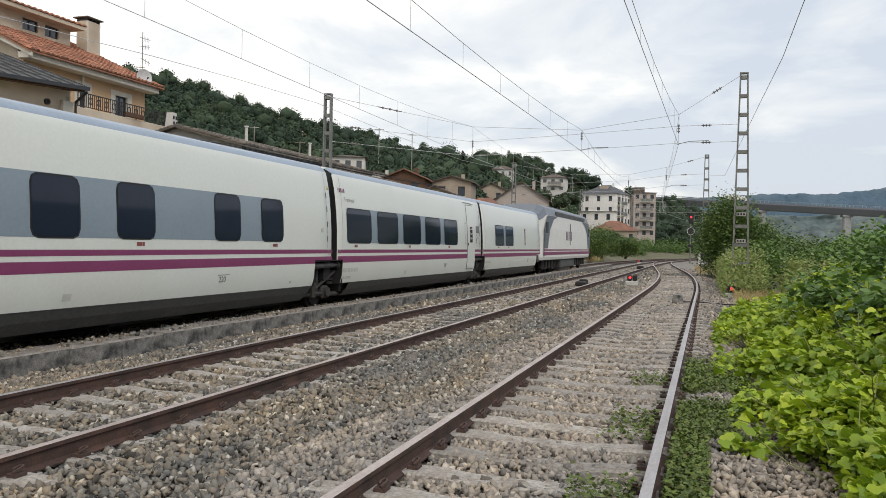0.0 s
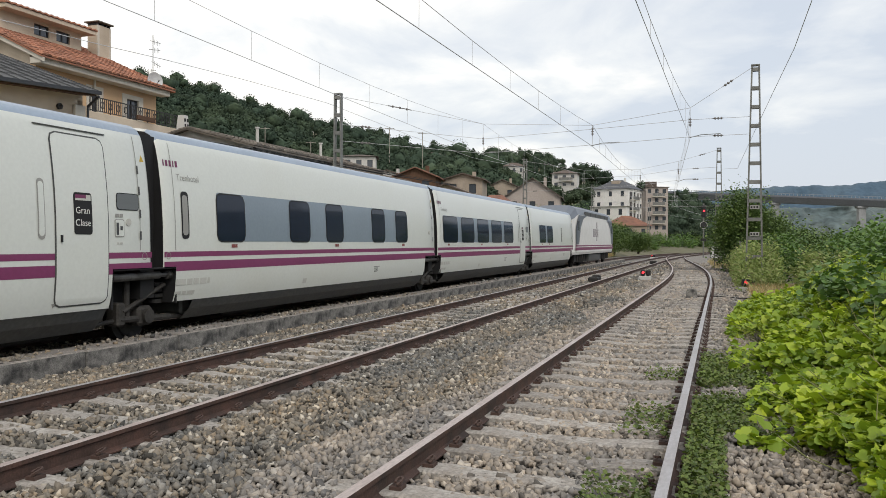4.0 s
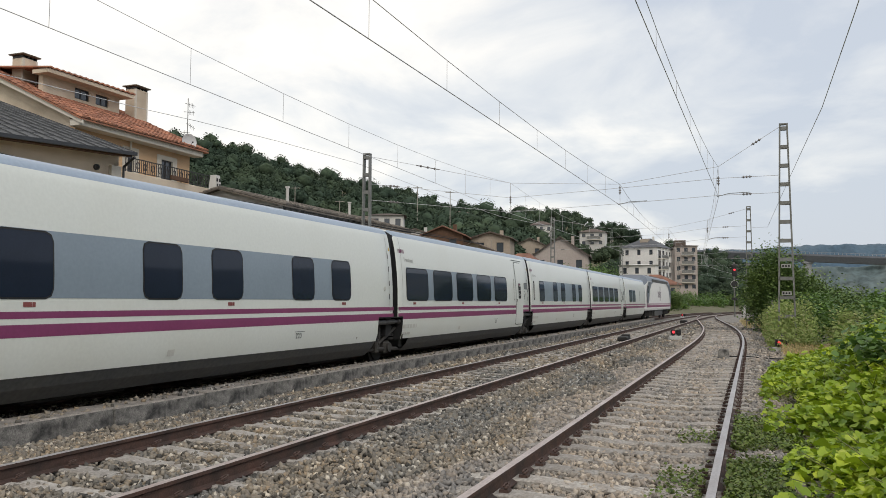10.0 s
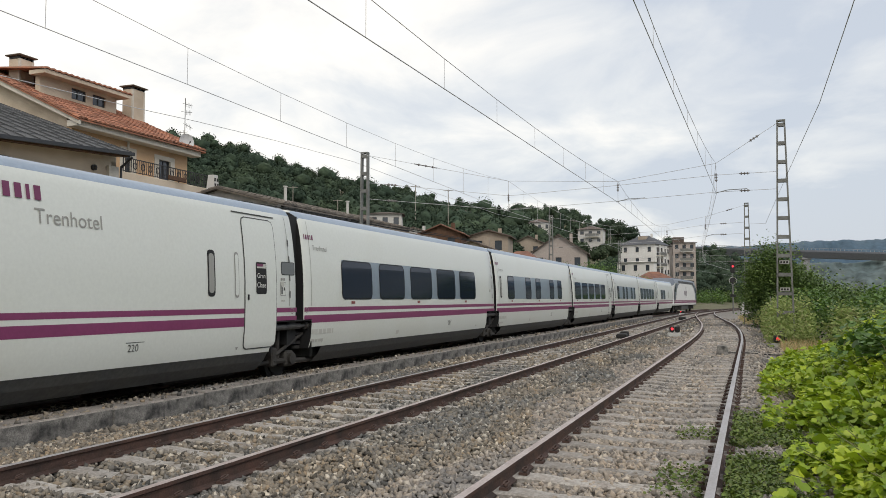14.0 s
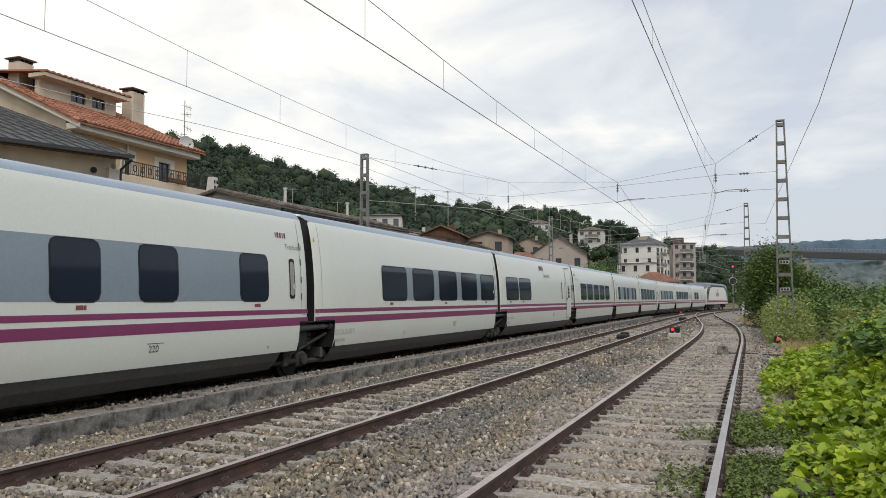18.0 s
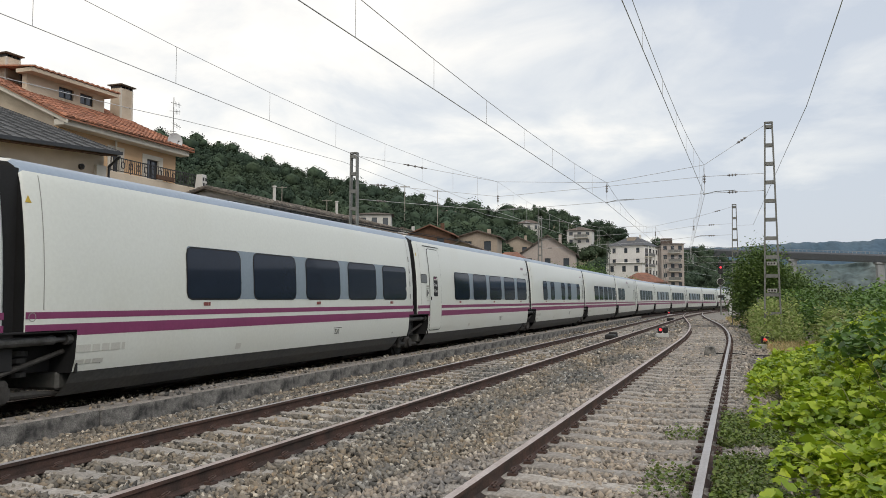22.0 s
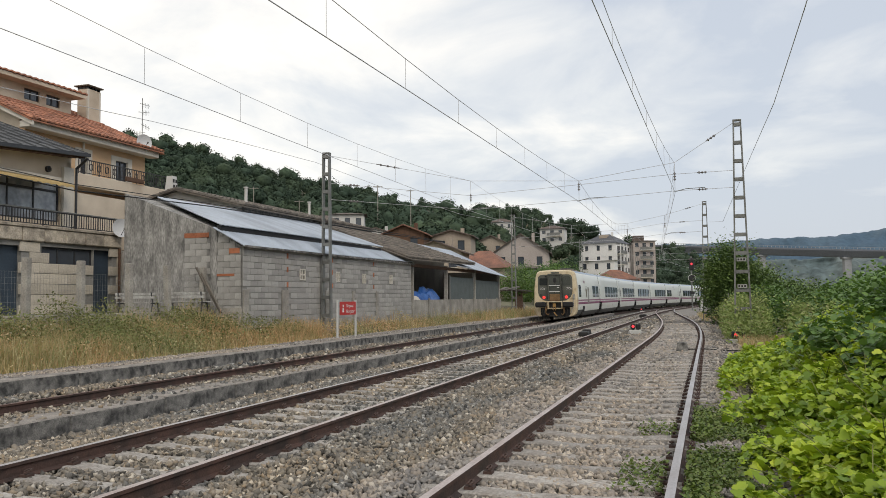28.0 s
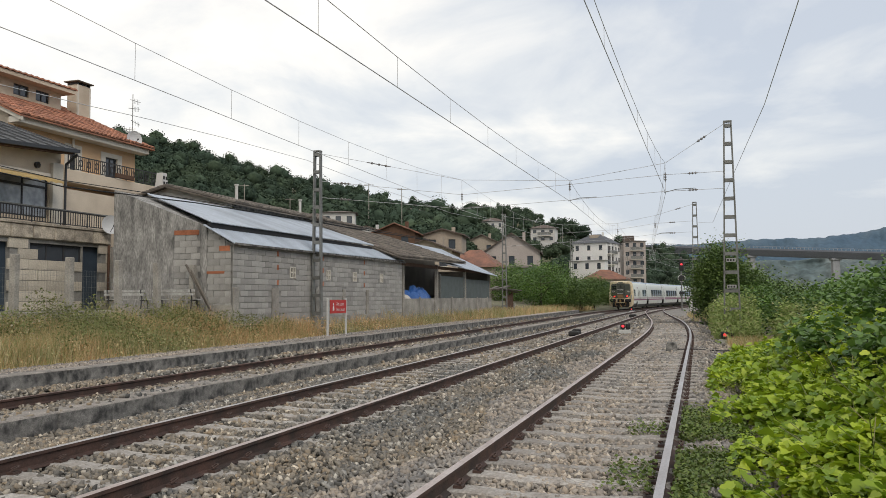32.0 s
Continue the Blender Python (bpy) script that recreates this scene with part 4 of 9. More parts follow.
def locomotive():
    lo = empty("locomotive", SIDE.copy(), "white diesel locomotive with grey sloping cabs and purple stripe", "locomotive")
    ln = 19.6
    out = [(0.0, 3.95), (0.9, 3.92), (1.25, 3.75), (1.42, 3.35), (1.46, 2.6), (1.46, 1.0), (1.40, 0.85)]
    ring = [(-y, z) for y, z in out[::-1]] + out[1:]
    bm = bmesh.new()
    rows = []
    for x, k, d in ((0.25, 0.90, 0.55), (0.9, 0.96, 0.35), (1.7, 1.0, 0.0), (3.2, 1.0, 0.0), (16.4, 1.0, 0.0), (17.9, 1.0, 0.0), (18.7, 0.96, 0.35), (19.35, 0.90, 0.55)):
        rows.append([bm.verts.new((x, y * k, z - d * max(0, (z - 2.2) / 1.7))) for y, z in ring])
    for r1, r2 in zip(rows[:-1], rows[1:]):
        for i in range(len(ring) - 1):
            f_ = bm.faces.new((r1[i + 1], r1[i], r2[i], r2[i + 1]))
            zm = (ring[i][1] + ring[i + 1][1]) / 2
            f_.material_index = 1 if zm > 3.3 else 0
    bm.faces.new(rows[0])
    bm.faces.new(rows[-1])
    bmesh.ops.recalc_face_normals(bm, faces=bm.faces)
    part("body", bm, [M_WHITE, M_LOCOGREY], lo)
    for s in (-1, 1):
        for z0, z1, nm in ((1.36, 1.44, "stripe"), (1.12, 1.3, "stripe")):
            boxed(nm, (0.9, 18.7, s * 1.462 - 0.006, s * 1.462 + 0.006, z0, z1), M_PURPLE, lo)
        bm = bmesh.new()
        pts_ = [(0.95, 1.5), (0.95, 2.55), (1.75, 3.32), (5.0, 3.34), (3.6, 3.12), (2.6, 2.55), (2.0, 1.5)]
        for flip in (0, 1):
            q = [(x if not flip else ln - x, z) for x, z in pts_]
            bm.faces.new([bm.verts.new((x, s * 1.468, z)) for x, z in q])
        part("cab_side", bm, M_LOCOGREY, lo, "grey cab side")
        for x0, x1 in ((1.35, 2.0), (17.6, 18.25)):
            boxed("cab_window", (x0, x1, s * 1.475 - 0.008, s * 1.475 + 0.008, 2.35, 2.95), M_GLASS, lo)
        for k, (hz0, hz1) in enumerate(((2.0, 2.55), (2.0, 2.55), (2.0, 2.55), (1.7, 3.05), (2.0, 2.55))):
            boxed("emblem", (8.0 + 0.5 * k, 8.26 + 0.5 * k, s * 1.466 - 0.004, s * 1.466 + 0.004, hz0, hz1), M_DECALL, lo)
        for x0 in (4.6, 6.9, 9.2, 11.5, 13.8):
            boxed("grille", (x0, x0 + 2.2, s * 1.40 - 0.03, s * 1.40 + 0.03, 3.38, 3.62), M_SKIRT, lo)
    for x0 in (0.33, 19.2):
        boxed("windscreen", (x0 - 0.05, x0 + 0.1, -1.1, 1.1, 2.3, 3.0), M_GLASS, lo, 0.03)
    boxed("fuel_tank", (7.2, 12.4, -1.3, 1.3, 0.3, 0.85), M_SKIRT, lo, 0.06)
    for x in (4.0, 15.6):
        bm = bmesh.new()
        for s in (-1, 1):
            box(bm, x - 2.1, x + 2.1, s * 1.05 - 0.12, s * 1.05 + 0.12, 0.35, 0.85, 0.05)
            for k in (-1.6, -0.7, 0.2, 1.1):
                tube(bm, (x + k + 0.25, s * 1.2, 0.35), (x + k + 0.25, s * 1.2, 0.9), 0.1, 8)
        part("bogie", bm, M_GEAR, lo, "grey bogie frame")
        for k in (-1.5, 1.5):
            wheel(lo, x + k)
    for x0 in (0.1, 19.2):
        boxed("buffer_beam", (x0, x0 + 0.3, -1.3, 1.3, 0.75, 1.15), M_SKIRT, lo, 0.04)
    boxed("roof_fan", (6.0, 14.0, -0.7, 0.7, 3.93, 4.02), M_SKIRT, lo, 0.03)
    return lo


M_DECALL = shade("emblem_purple_grey", (0.14, 0.10, 0.13), 0.5, 0.05, bump=0)
M_LOCOGREY = shade("loco_grey", (0.13, 0.15, 0.18), 0.4, 0.1, 1, 20, 0.02)

FULL = "cream night-train coach with five tinted windows and purple stripes"
DOORED = "cream night-train coach with five tinted windows and a door"
BED = "cream sleeping coach with grey band, narrow windows and purple stripes"
m_seat, m_berth = mirrored(SEAT), mirrored(BERTH)
TRAIN = []   # (thing, offset of its origin from the last joint, length of the chord)
TRAIN.append((end_coach("end_coach", "stained cream end coach with red tail lamps and ventilators", True), -11.9, 11.8))
TRAIN.append((coach("coach", FULL, moved(SEAT, 2.62), (3.3, 12.5)), 0, 13.1))                                                        # K
TRAIN.append((coach("coach", DOORED, m_seat, (m_seat[0][0], m_seat[-1][1]), door=(1.10, 2.04), logo=11.8), 1 * PITCH, 13.1))   # J
TRAIN.append((coach("coach", BED, m_berth, (m_berth[0][0], m_berth[-1][1]), slit=12.3, logo=11.9), 2 * PITCH, 13.1))                  # I
TRAIN.append((coach("coach", FULL, moved(SEAT, 2.73), (3.41, 12.6)), 3 * PITCH, 13.1))                                                 # H
TRAIN.append((coach("coach", "cream dining coach with two wide windows and a door", [(0.95, 2.6), (2.75, 4.5)], None, door=(11.25, 12.25), slit=10.2, logo=6.2, front=0.85, big=1.9), 4 * PITCH, 13.1))  # G
TRAIN.append((coach("coach", FULL, moved(SEAT, 1.08), (1.76, 10.93), logo=0.24, rear=0.30, front=0.85), 5 * PITCH, 13.1))                                    # F
TRAIN.append((coach("coach", BED, BERTH, (1.59, 10.67), slit=0.59, logo=0.22, rear=0.30, front=0.85), 6 * PITCH, 13.1))                                      # E
TRAIN.append((coach("coach", DOORED, SEAT, (0.68, 9.82), door=(11.08, 12.04), logo=0.28, rear=0.30, front=0.85), 7 * PITCH, 13.1))             # D
TRAIN.append((coach("coach", BED, BERTH, (1.59, 10.67), slit=0.59, logo=0.22, rear=0.30, front=0.85), 8 * PITCH, 13.1))                                      # A
TRAIN.append((coach("coach", DOORED, SEAT, (0.68, 9.82), door=(11.08, 12.04), logo=0.28, rear=0.30, front=0.85), 9 * PITCH, 13.1))             # B
TRAIN.append((coach("coach", "cream coach with two windows behind the locomotive", [(2.1, 3.5), (3.9, 5.3)], (2.0, 5.4), slit=7.7, short=11.5, rear=0.30, front=0.85), 10 * PITCH, 11.6))  # C
TRAIN.append((locomotive(), 10 * PITCH + 11.75, 19.6))


SURGE = [(0, 0.0), (0.5, 0.1), (1, 0.16), (2, 0.2), (3.5, 0.18), (5.5, 0.0), (7, -0.04), (10, -0.05), (11, -0.1), (11.5, -0.03), (12, 0.15), (13, 0.24), (14.5, 0.25), (16.5, -0.12), (18.5, 0.05), (20.5, 0.08), (21.5, 0.16), (23.5, 0.1), (25.5, 0.06), (28, 0.0), (32, 0.0)]


def joint_at(t):
    """Where the last joint of the train stands on its track at t seconds: a smooth run with slight surges."""
    for (t0, d0), (t1, d1) in zip(SURGE[:-1], SURGE[1:]):
        if t0 <= t <= t1:
            surge = d0 + (d1 - d0) * (t - t0) / (t1 - t0)
            break
    u_ = t / 10
    s_ = 0.0
    for c in (-0.1289, 1.0945, -3.8213, 23.9098, 6.502, -97.8245):
        s_ = s_ * u_ + c
    return s_ + surge


# ---- bulk geometry ----
def bulk(name, verts, quads, material, smooth=False):
    """One mesh out of arrays of corners and faces that all have three or four sides."""
    data = bpy.data.meshes.new(name)
    nv, nf, k = len(verts), len(quads), len(quads[0])
    data.vertices.add(nv)
    data.vertices.foreach_set("co", np.asarray(verts, np.float32).ravel())
    data.loops.add(nf * k)
    data.loops.foreach_set("vertex_index", np.asarray(quads, np.int32).ravel())
    data.polygons.add(nf)
    data.polygons.foreach_set("loop_start", np.arange(0, nf * k, k, dtype=np.int32))
    data.update(calc_edges=True)
    data.validate()
    data.materials.append(material)
    if smooth:
        data.shade_smooth()
    return new(name, data)


def many_colours(name, stops, rough=0.9, patch=None, bump=0.3, trans=0.0, pscale=0.5, stretch=None):
    """A colour for each piece out of a row of colours, with a soft drift over the place."""
    m_ = bpy.data.materials.new(name)
    m_.use_nodes = True
    n_, l_ = m_.node_tree.nodes, m_.node_tree.links
    p_ = n_["Principled BSDF"]
    gi, oi = n_.new("ShaderNodeNewGeometry"), n_.new("ShaderNodeObjectInfo")
    ad, fr = n_.new("ShaderNodeMath"), n_.new("ShaderNodeMath")
    ad.operation, fr.operation = "ADD", "FRACT"
    l_.new(gi.outputs["Random Per Island"], ad.inputs[0])
    l_.new(oi.outputs["Random"], ad.inputs[1])
    l_.new(ad.outputs[0], fr.inputs[0])
    tc, nz, n2 = n_.new("ShaderNodeTexCoord"), n_.new("ShaderNodeTexNoise"), n_.new("ShaderNodeTexNoise")
    nz.inputs["Scale"].default_value, nz.inputs["Detail"].default_value = pscale, 3
    n2.inputs["Scale"].default_value = 60
    mp_ = n_.new("ShaderNodeMapping")
    mp_.inputs["Scale"].default_value = stretch or (1, 1, 1)
    l_.new(tc.outputs["Object"], mp_.inputs["Vector"])
    l_.new(mp_.outputs["Vector"], nz.inputs["Vector"])
    l_.new(tc.outputs["Object"], n2.inputs["Vector"])
    rp = n_.new("ShaderNodeValToRGB")
    rp.color_ramp.interpolation = "LINEAR"
    for i, c in enumerate(stops):
        e = rp.color_ramp.elements[i] if i < 2 else rp.color_ramp.elements.new(i / (len(stops) - 1))
        e.position = i / (len(stops) - 1)
        e.color = (*c, 1)
    l_.new(fr.outputs[0], rp.inputs["Fac"])
    mx = n_.new("ShaderNodeMix")
    mx.data_type, mx.blend_type = "RGBA", "MULTIPLY"
    mx.inputs["Factor"].default_value = 1.0
    r2 = n_.new("ShaderNodeValToRGB")
    r2.color_ramp.elements[0].position, r2.color_ramp.elements[1].position = 0.38, 0.62
    lo, hi = patch or ((0.8, 0.8, 0.8), (1.1, 1.1, 1.1))
    r2.color_ramp.elements[0].color, r2.color_ramp.elements[1].color = (*lo, 1), (*hi, 1)
    l_.new(nz.outputs["Fac"], r2.inputs["Fac"])
    l_.new(rp.outputs["Color"], mx.inputs["A"])
    l_.new(r2.outputs["Color"], mx.inputs["B"])
    l_.new(mx.outputs["Result"], p_.inputs["Base Color"])
    p_.inputs["Roughness"].default_value = rough
    if bump:
        b_ = n_.new("ShaderNodeBump")
        b_.inputs["Strength"].default_value, b_.inputs["Distance"].default_value = bump, 0.004
        l_.new(n2.outputs["Fac"], b_.inputs["Height"])
        l_.new(b_.outputs["Normal"], p_.inputs["Normal"])
    if trans:
        t_ = n_.new("ShaderNodeBsdfTranslucent")
        l_.new(mx.outputs["Result"], t_.inputs["Color"])
        ms = n_.new("ShaderNodeMixShader")
        ms.inputs["Fac"].default_value = trans
        l_.new(p_.outputs[0], ms.inputs[1])
        l_.new(t_.outputs[0], ms.inputs[2])
        l_.new(ms.outputs[0], n_["Material Output"].inputs["Surface"])
    return m_


M_STONES = many_colours("ballast_stones", [(0.055, 0.054, 0.052), (0.13, 0.127, 0.121), (0.20, 0.195, 0.185), (0.245, 0.23, 0.205), (0.155, 0.153, 0.15), (0.285, 0.242, 0.19), (0.24, 0.23, 0.215), (0.58, 0.56, 0.52)],
                        0.95, ((0.74, 0.76, 0.77), (1.16, 1.04, 0.88)), pscale=1.0, stretch=(0.22, 0.9, 1))
M_PALESTONES = many_colours("pale_ballast_stones", [(0.11, 0.107, 0.105), (0.24, 0.23, 0.22), (0.30, 0.285, 0.27), (0.34, 0.31, 0.275), (0.20, 0.195, 0.19), (0.36, 0.32, 0.28), (0.48, 0.455, 0.42)],
                            0.95, ((0.80, 0.80, 0.80), (1.10, 1.02, 0.92)), pscale=1.0, stretch=(0.3, 1, 1))
CUBE_Q = np.array([(3, 2, 1, 0), (4, 5, 6, 7), (0, 1, 5, 4), (1, 2, 6, 5), (2, 3, 7, 6), (3, 0, 4, 7)])
CUBE_V = np.array([(-1, -1, -1), (1, -1, -1), (1, 1, -1), (-1, 1, -1), (-1, -1, 1), (1, -1, 1), (1, 1, 1), (-1, 1, 1)], float)


def spin(n, rs):
    """n random turns."""
    q = rs.normal(size=(n, 4))
    q /= np.linalg.norm(q, axis=1)[:, None]
    w, x, y, z = q.T
    return np.stack([np.stack([1 - 2 * (y * y + z * z), 2 * (x * y - z * w), 2 * (x * z + y * w)], -1),
                     np.stack([2 * (x * y + z * w), 1 - 2 * (x * x + z * z), 2 * (y * z - x * w)], -1),
                     np.stack([2 * (x * z - y * w), 2 * (y * z + x * w), 1 - 2 * (x * x + y * y)], -1)], 1)


def near_sleeper(kind, a):
    d = (a - 0.15) % 0.60
    return d < 0.13 or d > 0.47


def stones():
    rs = np.random.RandomState(4)
    eye_a, eye_b = 3.10, -9.82
    pts_ = []
    for r0, r1, dens, size in ((3.0, 11.0, 740, 0.0240), (11.0, 20.0, 350, 0.029), (20.0, 36.0, 84, 0.041), (36.0, 80.0, 8, 0.06)):
        ang0, ang1 = math.radians(-19), math.radians(53)          # bearings from the track's direction, to the left
        area = 0.5 * (ang1 - ang0) * (r1 * r1 - r0 * r0)
        n = int(area * dens)
        r_ = np.sqrt(rs.uniform(r0 * r0, r1 * r1, n))
        w = rs.uniform(ang0, ang1, n)
        a = eye_a + r_ * np.cos(w)
        b = eye_b + r_ * np.sin(w)
        s = size * rs.uniform(0.6, 1.35, n)
        pts_.append(np.stack([a, b, s], 1))
    pts_ = np.concatenate(pts_)
    keep, zs = [], []
    for i, (a, b, s) in enumerate(pts_):
        br = b_right(a)
        ok = -11.6 + 0.25 * noise.noise((a, 0, 0)) < b < -1.62 or -0.75 < b < 1.88
        on_kerb = -1.56 < b < -1.12 and a < 76
        if on_kerb:
            ok = rs.rand() < 0.22 + 0.3 * noise.noise((a * 0.7, b, 3))
        for c, k in ((-4.50, "middle"), (br, "right")):
            d = abs(b - c)
            if abs(d - HALF) < (0.15 if near_sleeper(k, a) else 0.075):
                ok = False
            elif d < 1.25 and near_sleeper(k, a):
                bare = 0.52 if k == "right" else (0.80 if b > c - 0.2 else 0.55)
                if rs.rand() < bare:
                    ok = False
        if b < br - 1.0 and rs.rand() < 0.12:
            ok = False
        if ok:
            keep.append(i)
            zs.append(-0.025 if on_kerb else ballast_height(a, b) + 0.012 * noise.noise((a * 1.7, b * 1.7, 0)))
    p_ = pts_[keep]
    n = len(p_)
    loc = np.stack([p_[:, 0], p_[:, 1], np.array(zs)], 1)
    far = p_[:, 0] > BEND
    loc = loc[~far]
    p_ = p_[~far]
    n = len(p_)
    jit = rs.uniform(0.40, 1.25, (n, 8, 3))
    loc[:, 2] += rs.uniform(-0.034, 0.014, n)
    v_ = CUBE_V[None] * jit * np.array([1.25, 0.85, 0.60]) * p_[:, 2][:, None, None]
    v_ = np.einsum("nij,nkj->nki", spin(n, rs), v_) + loc[:, None, :] + np.array([0, 0, -0.006])
    side = p_[:, 1] < -7.0 + 0.3 * np.sin(p_[:, 0] * 0.9)
    for pick, mat_, label in ((~side, M_STONES, "loose grey and tan crushed ballast stones"), (side, M_PALESTONES, "paler crushed ballast stones of the siding")):
        m = int(pick.sum())
        q = (np.arange(m)[:, None, None] * 8 + CUBE_Q[None]).reshape(-1, 4)
        ob = bulk("ballast_stones", v_[pick].reshape(-1, 3), q, mat_)
        ob.matrix_basis = SIDE
        tagged(ob, label, "ballast stones", kind="stuff")


stones()


def platform_pebbles():
    """Small pale stones that lie loose on the platform strip."""
    rs = np.random.RandomState(8)
    n = 9000
    a = 9 + 45 * rs.rand(n) ** 1.3
    b = rs.uniform(2.32, 3.3, n)
    s = rs.uniform(0.008, 0.022, n) * (1 + a / 60)
    xyz = np.array([bent(p, q)[:2] for p, q in zip(a, b)])
    loc = np.column_stack([xyz, np.full(n, 0.108) - 0.1 * np.clip((b - 3.12) / 0.2, 0, 1)])
    v_ = CUBE_V[None] * rs.uniform(0.45, 1.25, (n, 8, 3)) * np.array([1.1, 0.85, 0.6]) * s[:, None, None]
    v_ = np.einsum("nij,nkj->nki", spin(n, rs), v_) + loc[:, None, :]
    ob = bulk("platform_pebbles", v_.reshape(-1, 3), (np.arange(n)[:, None, None] * 8 + CUBE_Q[None]).reshape(-1, 4), M_PALESTONES)
    ob.matrix_basis = SIDE
    tagged(ob, "small pale loose gravel on the platform strip", "gravel", kind="stuff")


platform_pebbles()


# ---- sleepers and clips ----
def sleeper_mesh():
    bm = bmesh.new()
    out = [(-1.30, -0.33), (1.30, -0.33), (1.30, -0.165), (1.05, -0.150), (0.62, -0.150), (0.35, -0.172), (-0.35, -0.172), (-0.62, -0.150), (-1.05, -0.150), (-1.30, -0.165)]
    f0 = [bm.verts.new((-0.13, y, z)) for y, z in out]
    f1 = [bm.verts.new((0.13, y, z)) for y, z in out]
    t0 = [bm.verts.new((-0.105, y, z + 0.012)) for y, z in out[2:]]
    t1 = [bm.verts.new((0.105, y, z + 0.012)) for y, z in out[2:]]
    k = len(t0)
    for i in range(k - 1):
        bm.faces.new((t0[i], t0[i + 1], t1[i + 1], t1[i]))
        bm.faces.new((f0[i + 2], f0[i + 3], t0[i + 1], t0[i]))
        bm.faces.new((t1[i], t1[i + 1], f1[i + 3], f1[i + 2]))
    bm.faces.new(f0[::-1])
    bm.faces.new(f1)
    for i, j in ((1, 2), (9, 0)):
        bm.faces.new((f0[i], f0[j], f1[j], f1[i]))
    bmesh.ops.recalc_face_normals(bm, faces=bm.faces)
    data = bpy.data.meshes.new("sleeper")
    bm.to_mesh(data)
    bm.free()
    data.materials.append(M_SLEEPER)
    return data


def clip_mesh():
    bm = bmesh.new()
    box(bm, -0.05, 0.05, -0.03, 0.05, -0.16, -0.125)
    pts_ = [Vector((0.045 * math.cos(w), 0.02 + 0.02 * math.sin(w), -0.115 + 0.028 * math.sin(w * 0.5))) for w in [i * 0.9 for i in range(7)]]
    for p, q in zip(pts_[:-1], pts_[1:]):
        tube(bm, p, q, 0.011, 4)
    data = bpy.data.meshes.new("rail_clip")
    bm.to_mesh(data)
    bm.free()
    data.materials.append(M_CLIP)
    return data


def lay_sleepers():
    sm, cm = sleeper_mesh(), clip_mesh()
    rnd = random.Random(2)
    far = bmesh.new()
    for kind, a1 in (("middle", 46.0), ("right", 46.0)):
        i = 0
        while True:
            a = -0.45 + 0.60 * i
            i += 1
            if a > a1:
                break
            if kind == "middle" and a < 2:
                continue
            if kind == "right" and a < 4:
                continue
            x, y, h = line(kind, a)
            ob = new("sleeper", sm)
            ob.parent = ground_group
            ob.matrix_basis = pose(x, y, rnd.uniform(-0.012, 0.006) + (0.002 if kind == "middle" else 0.012), 0, 0, math.degrees(h) + rnd.uniform(-0.8, 0.8))
            if a < 21:
                for s in (-1, 1):
                    for o in (-1, 1):
                        c = new("rail_clip", cm)
                        c.parent = ob
                        c.matrix_basis = pose(0, s * HALF + o * 0.085, 0.012, 0, 0, 0 if o > 0 else 180)
            elif a < 46:
                for s in (-1, 1):
                    for o in (-1, 1):
                        nx, ny = -math.sin(h), math.cos(h)
                        d = s * HALF + o * 0.09
                        cx, cy = x + nx * d, y + ny * d
                        box(far, cx - 0.05, cx + 0.05, cy - 0.035, cy + 0.035, -0.16, -0.09)
    ob = part("rail_clips", far, M_CLIP, ground_group)
    ob["kind"] = "stuff"
    far = bmesh.new()
    for kind in ("middle", "right"):
        a = 46.35
        while a < 150:
            if kind == "right" and a > 88:
                break
            x, y, h = line(kind, a)
            c_, s_ = math.cos(h), math.sin(h)
            vs = box(far, -0.12, 0.12, -1.28, 1.28, -0.3, -0.15)
            for v_ in vs:
                p = v_.co.copy()
                v_.co = (x + p.x * c_ - p.y * s_, y + p.x * s_ + p.y * c_, p.z)
            a += 0.60
    ob = part("sleepers", far, M_SLEEPER, ground_group)
    ob["kind"] = "stuff"


lay_sleepers()


# ---- masts and overhead line ----
def lattice_mast(name, a, b, z0, z1, w0, w1, label, group="overhead line masts"):
    """A mast of two channel legs with flat battens between them."""
    m_ = empty(name, SIDE @ pose(a, b, z0), label, "mast", group=group)
    hh = z1 - z0
    for s in (-1, 1):
        bm = bmesh.new()
        vs = []
        for z, w_ in ((0, w0), (hh, w1)):
            c = s * w_ / 2
            vs.append([bm.verts.new((x, c + y, z)) for x, y in ((-0.09, -0.028), (0.09, -0.028), (0.09, 0.028), (-0.09, 0.028))])
        for i in range(4):
            j = (i + 1) % 4
            bm.faces.new((vs[0][i], vs[0][j], vs[1][j], vs[1][i]))
        bm.faces.new(vs[1])
        bmesh.ops.recalc_face_normals(bm, faces=bm.faces)
        part("leg", bm, M_STEEL, m_)
    z = 0.5
    while z < hh:
        w_ = w0 + (w1 - w0) * z / hh
        for x in (-0.09, 0.08):
            boxed("batten", (x, x + 0.01, -w_ / 2, w_ / 2, z, z + 0.13), M_STEEL, m_)
        z += 0.70
    boxed("head", (-0.1, 0.1, -w1 / 2 - 0.03, w1 / 2 + 0.03, hh, hh + 0.05), M_STEEL, m_)
    boxed("footing", (-0.35, 0.35, -0.4, 0.4, -0.3, 0.05), M_KERBTOP, m_, 0.03)
    return m_


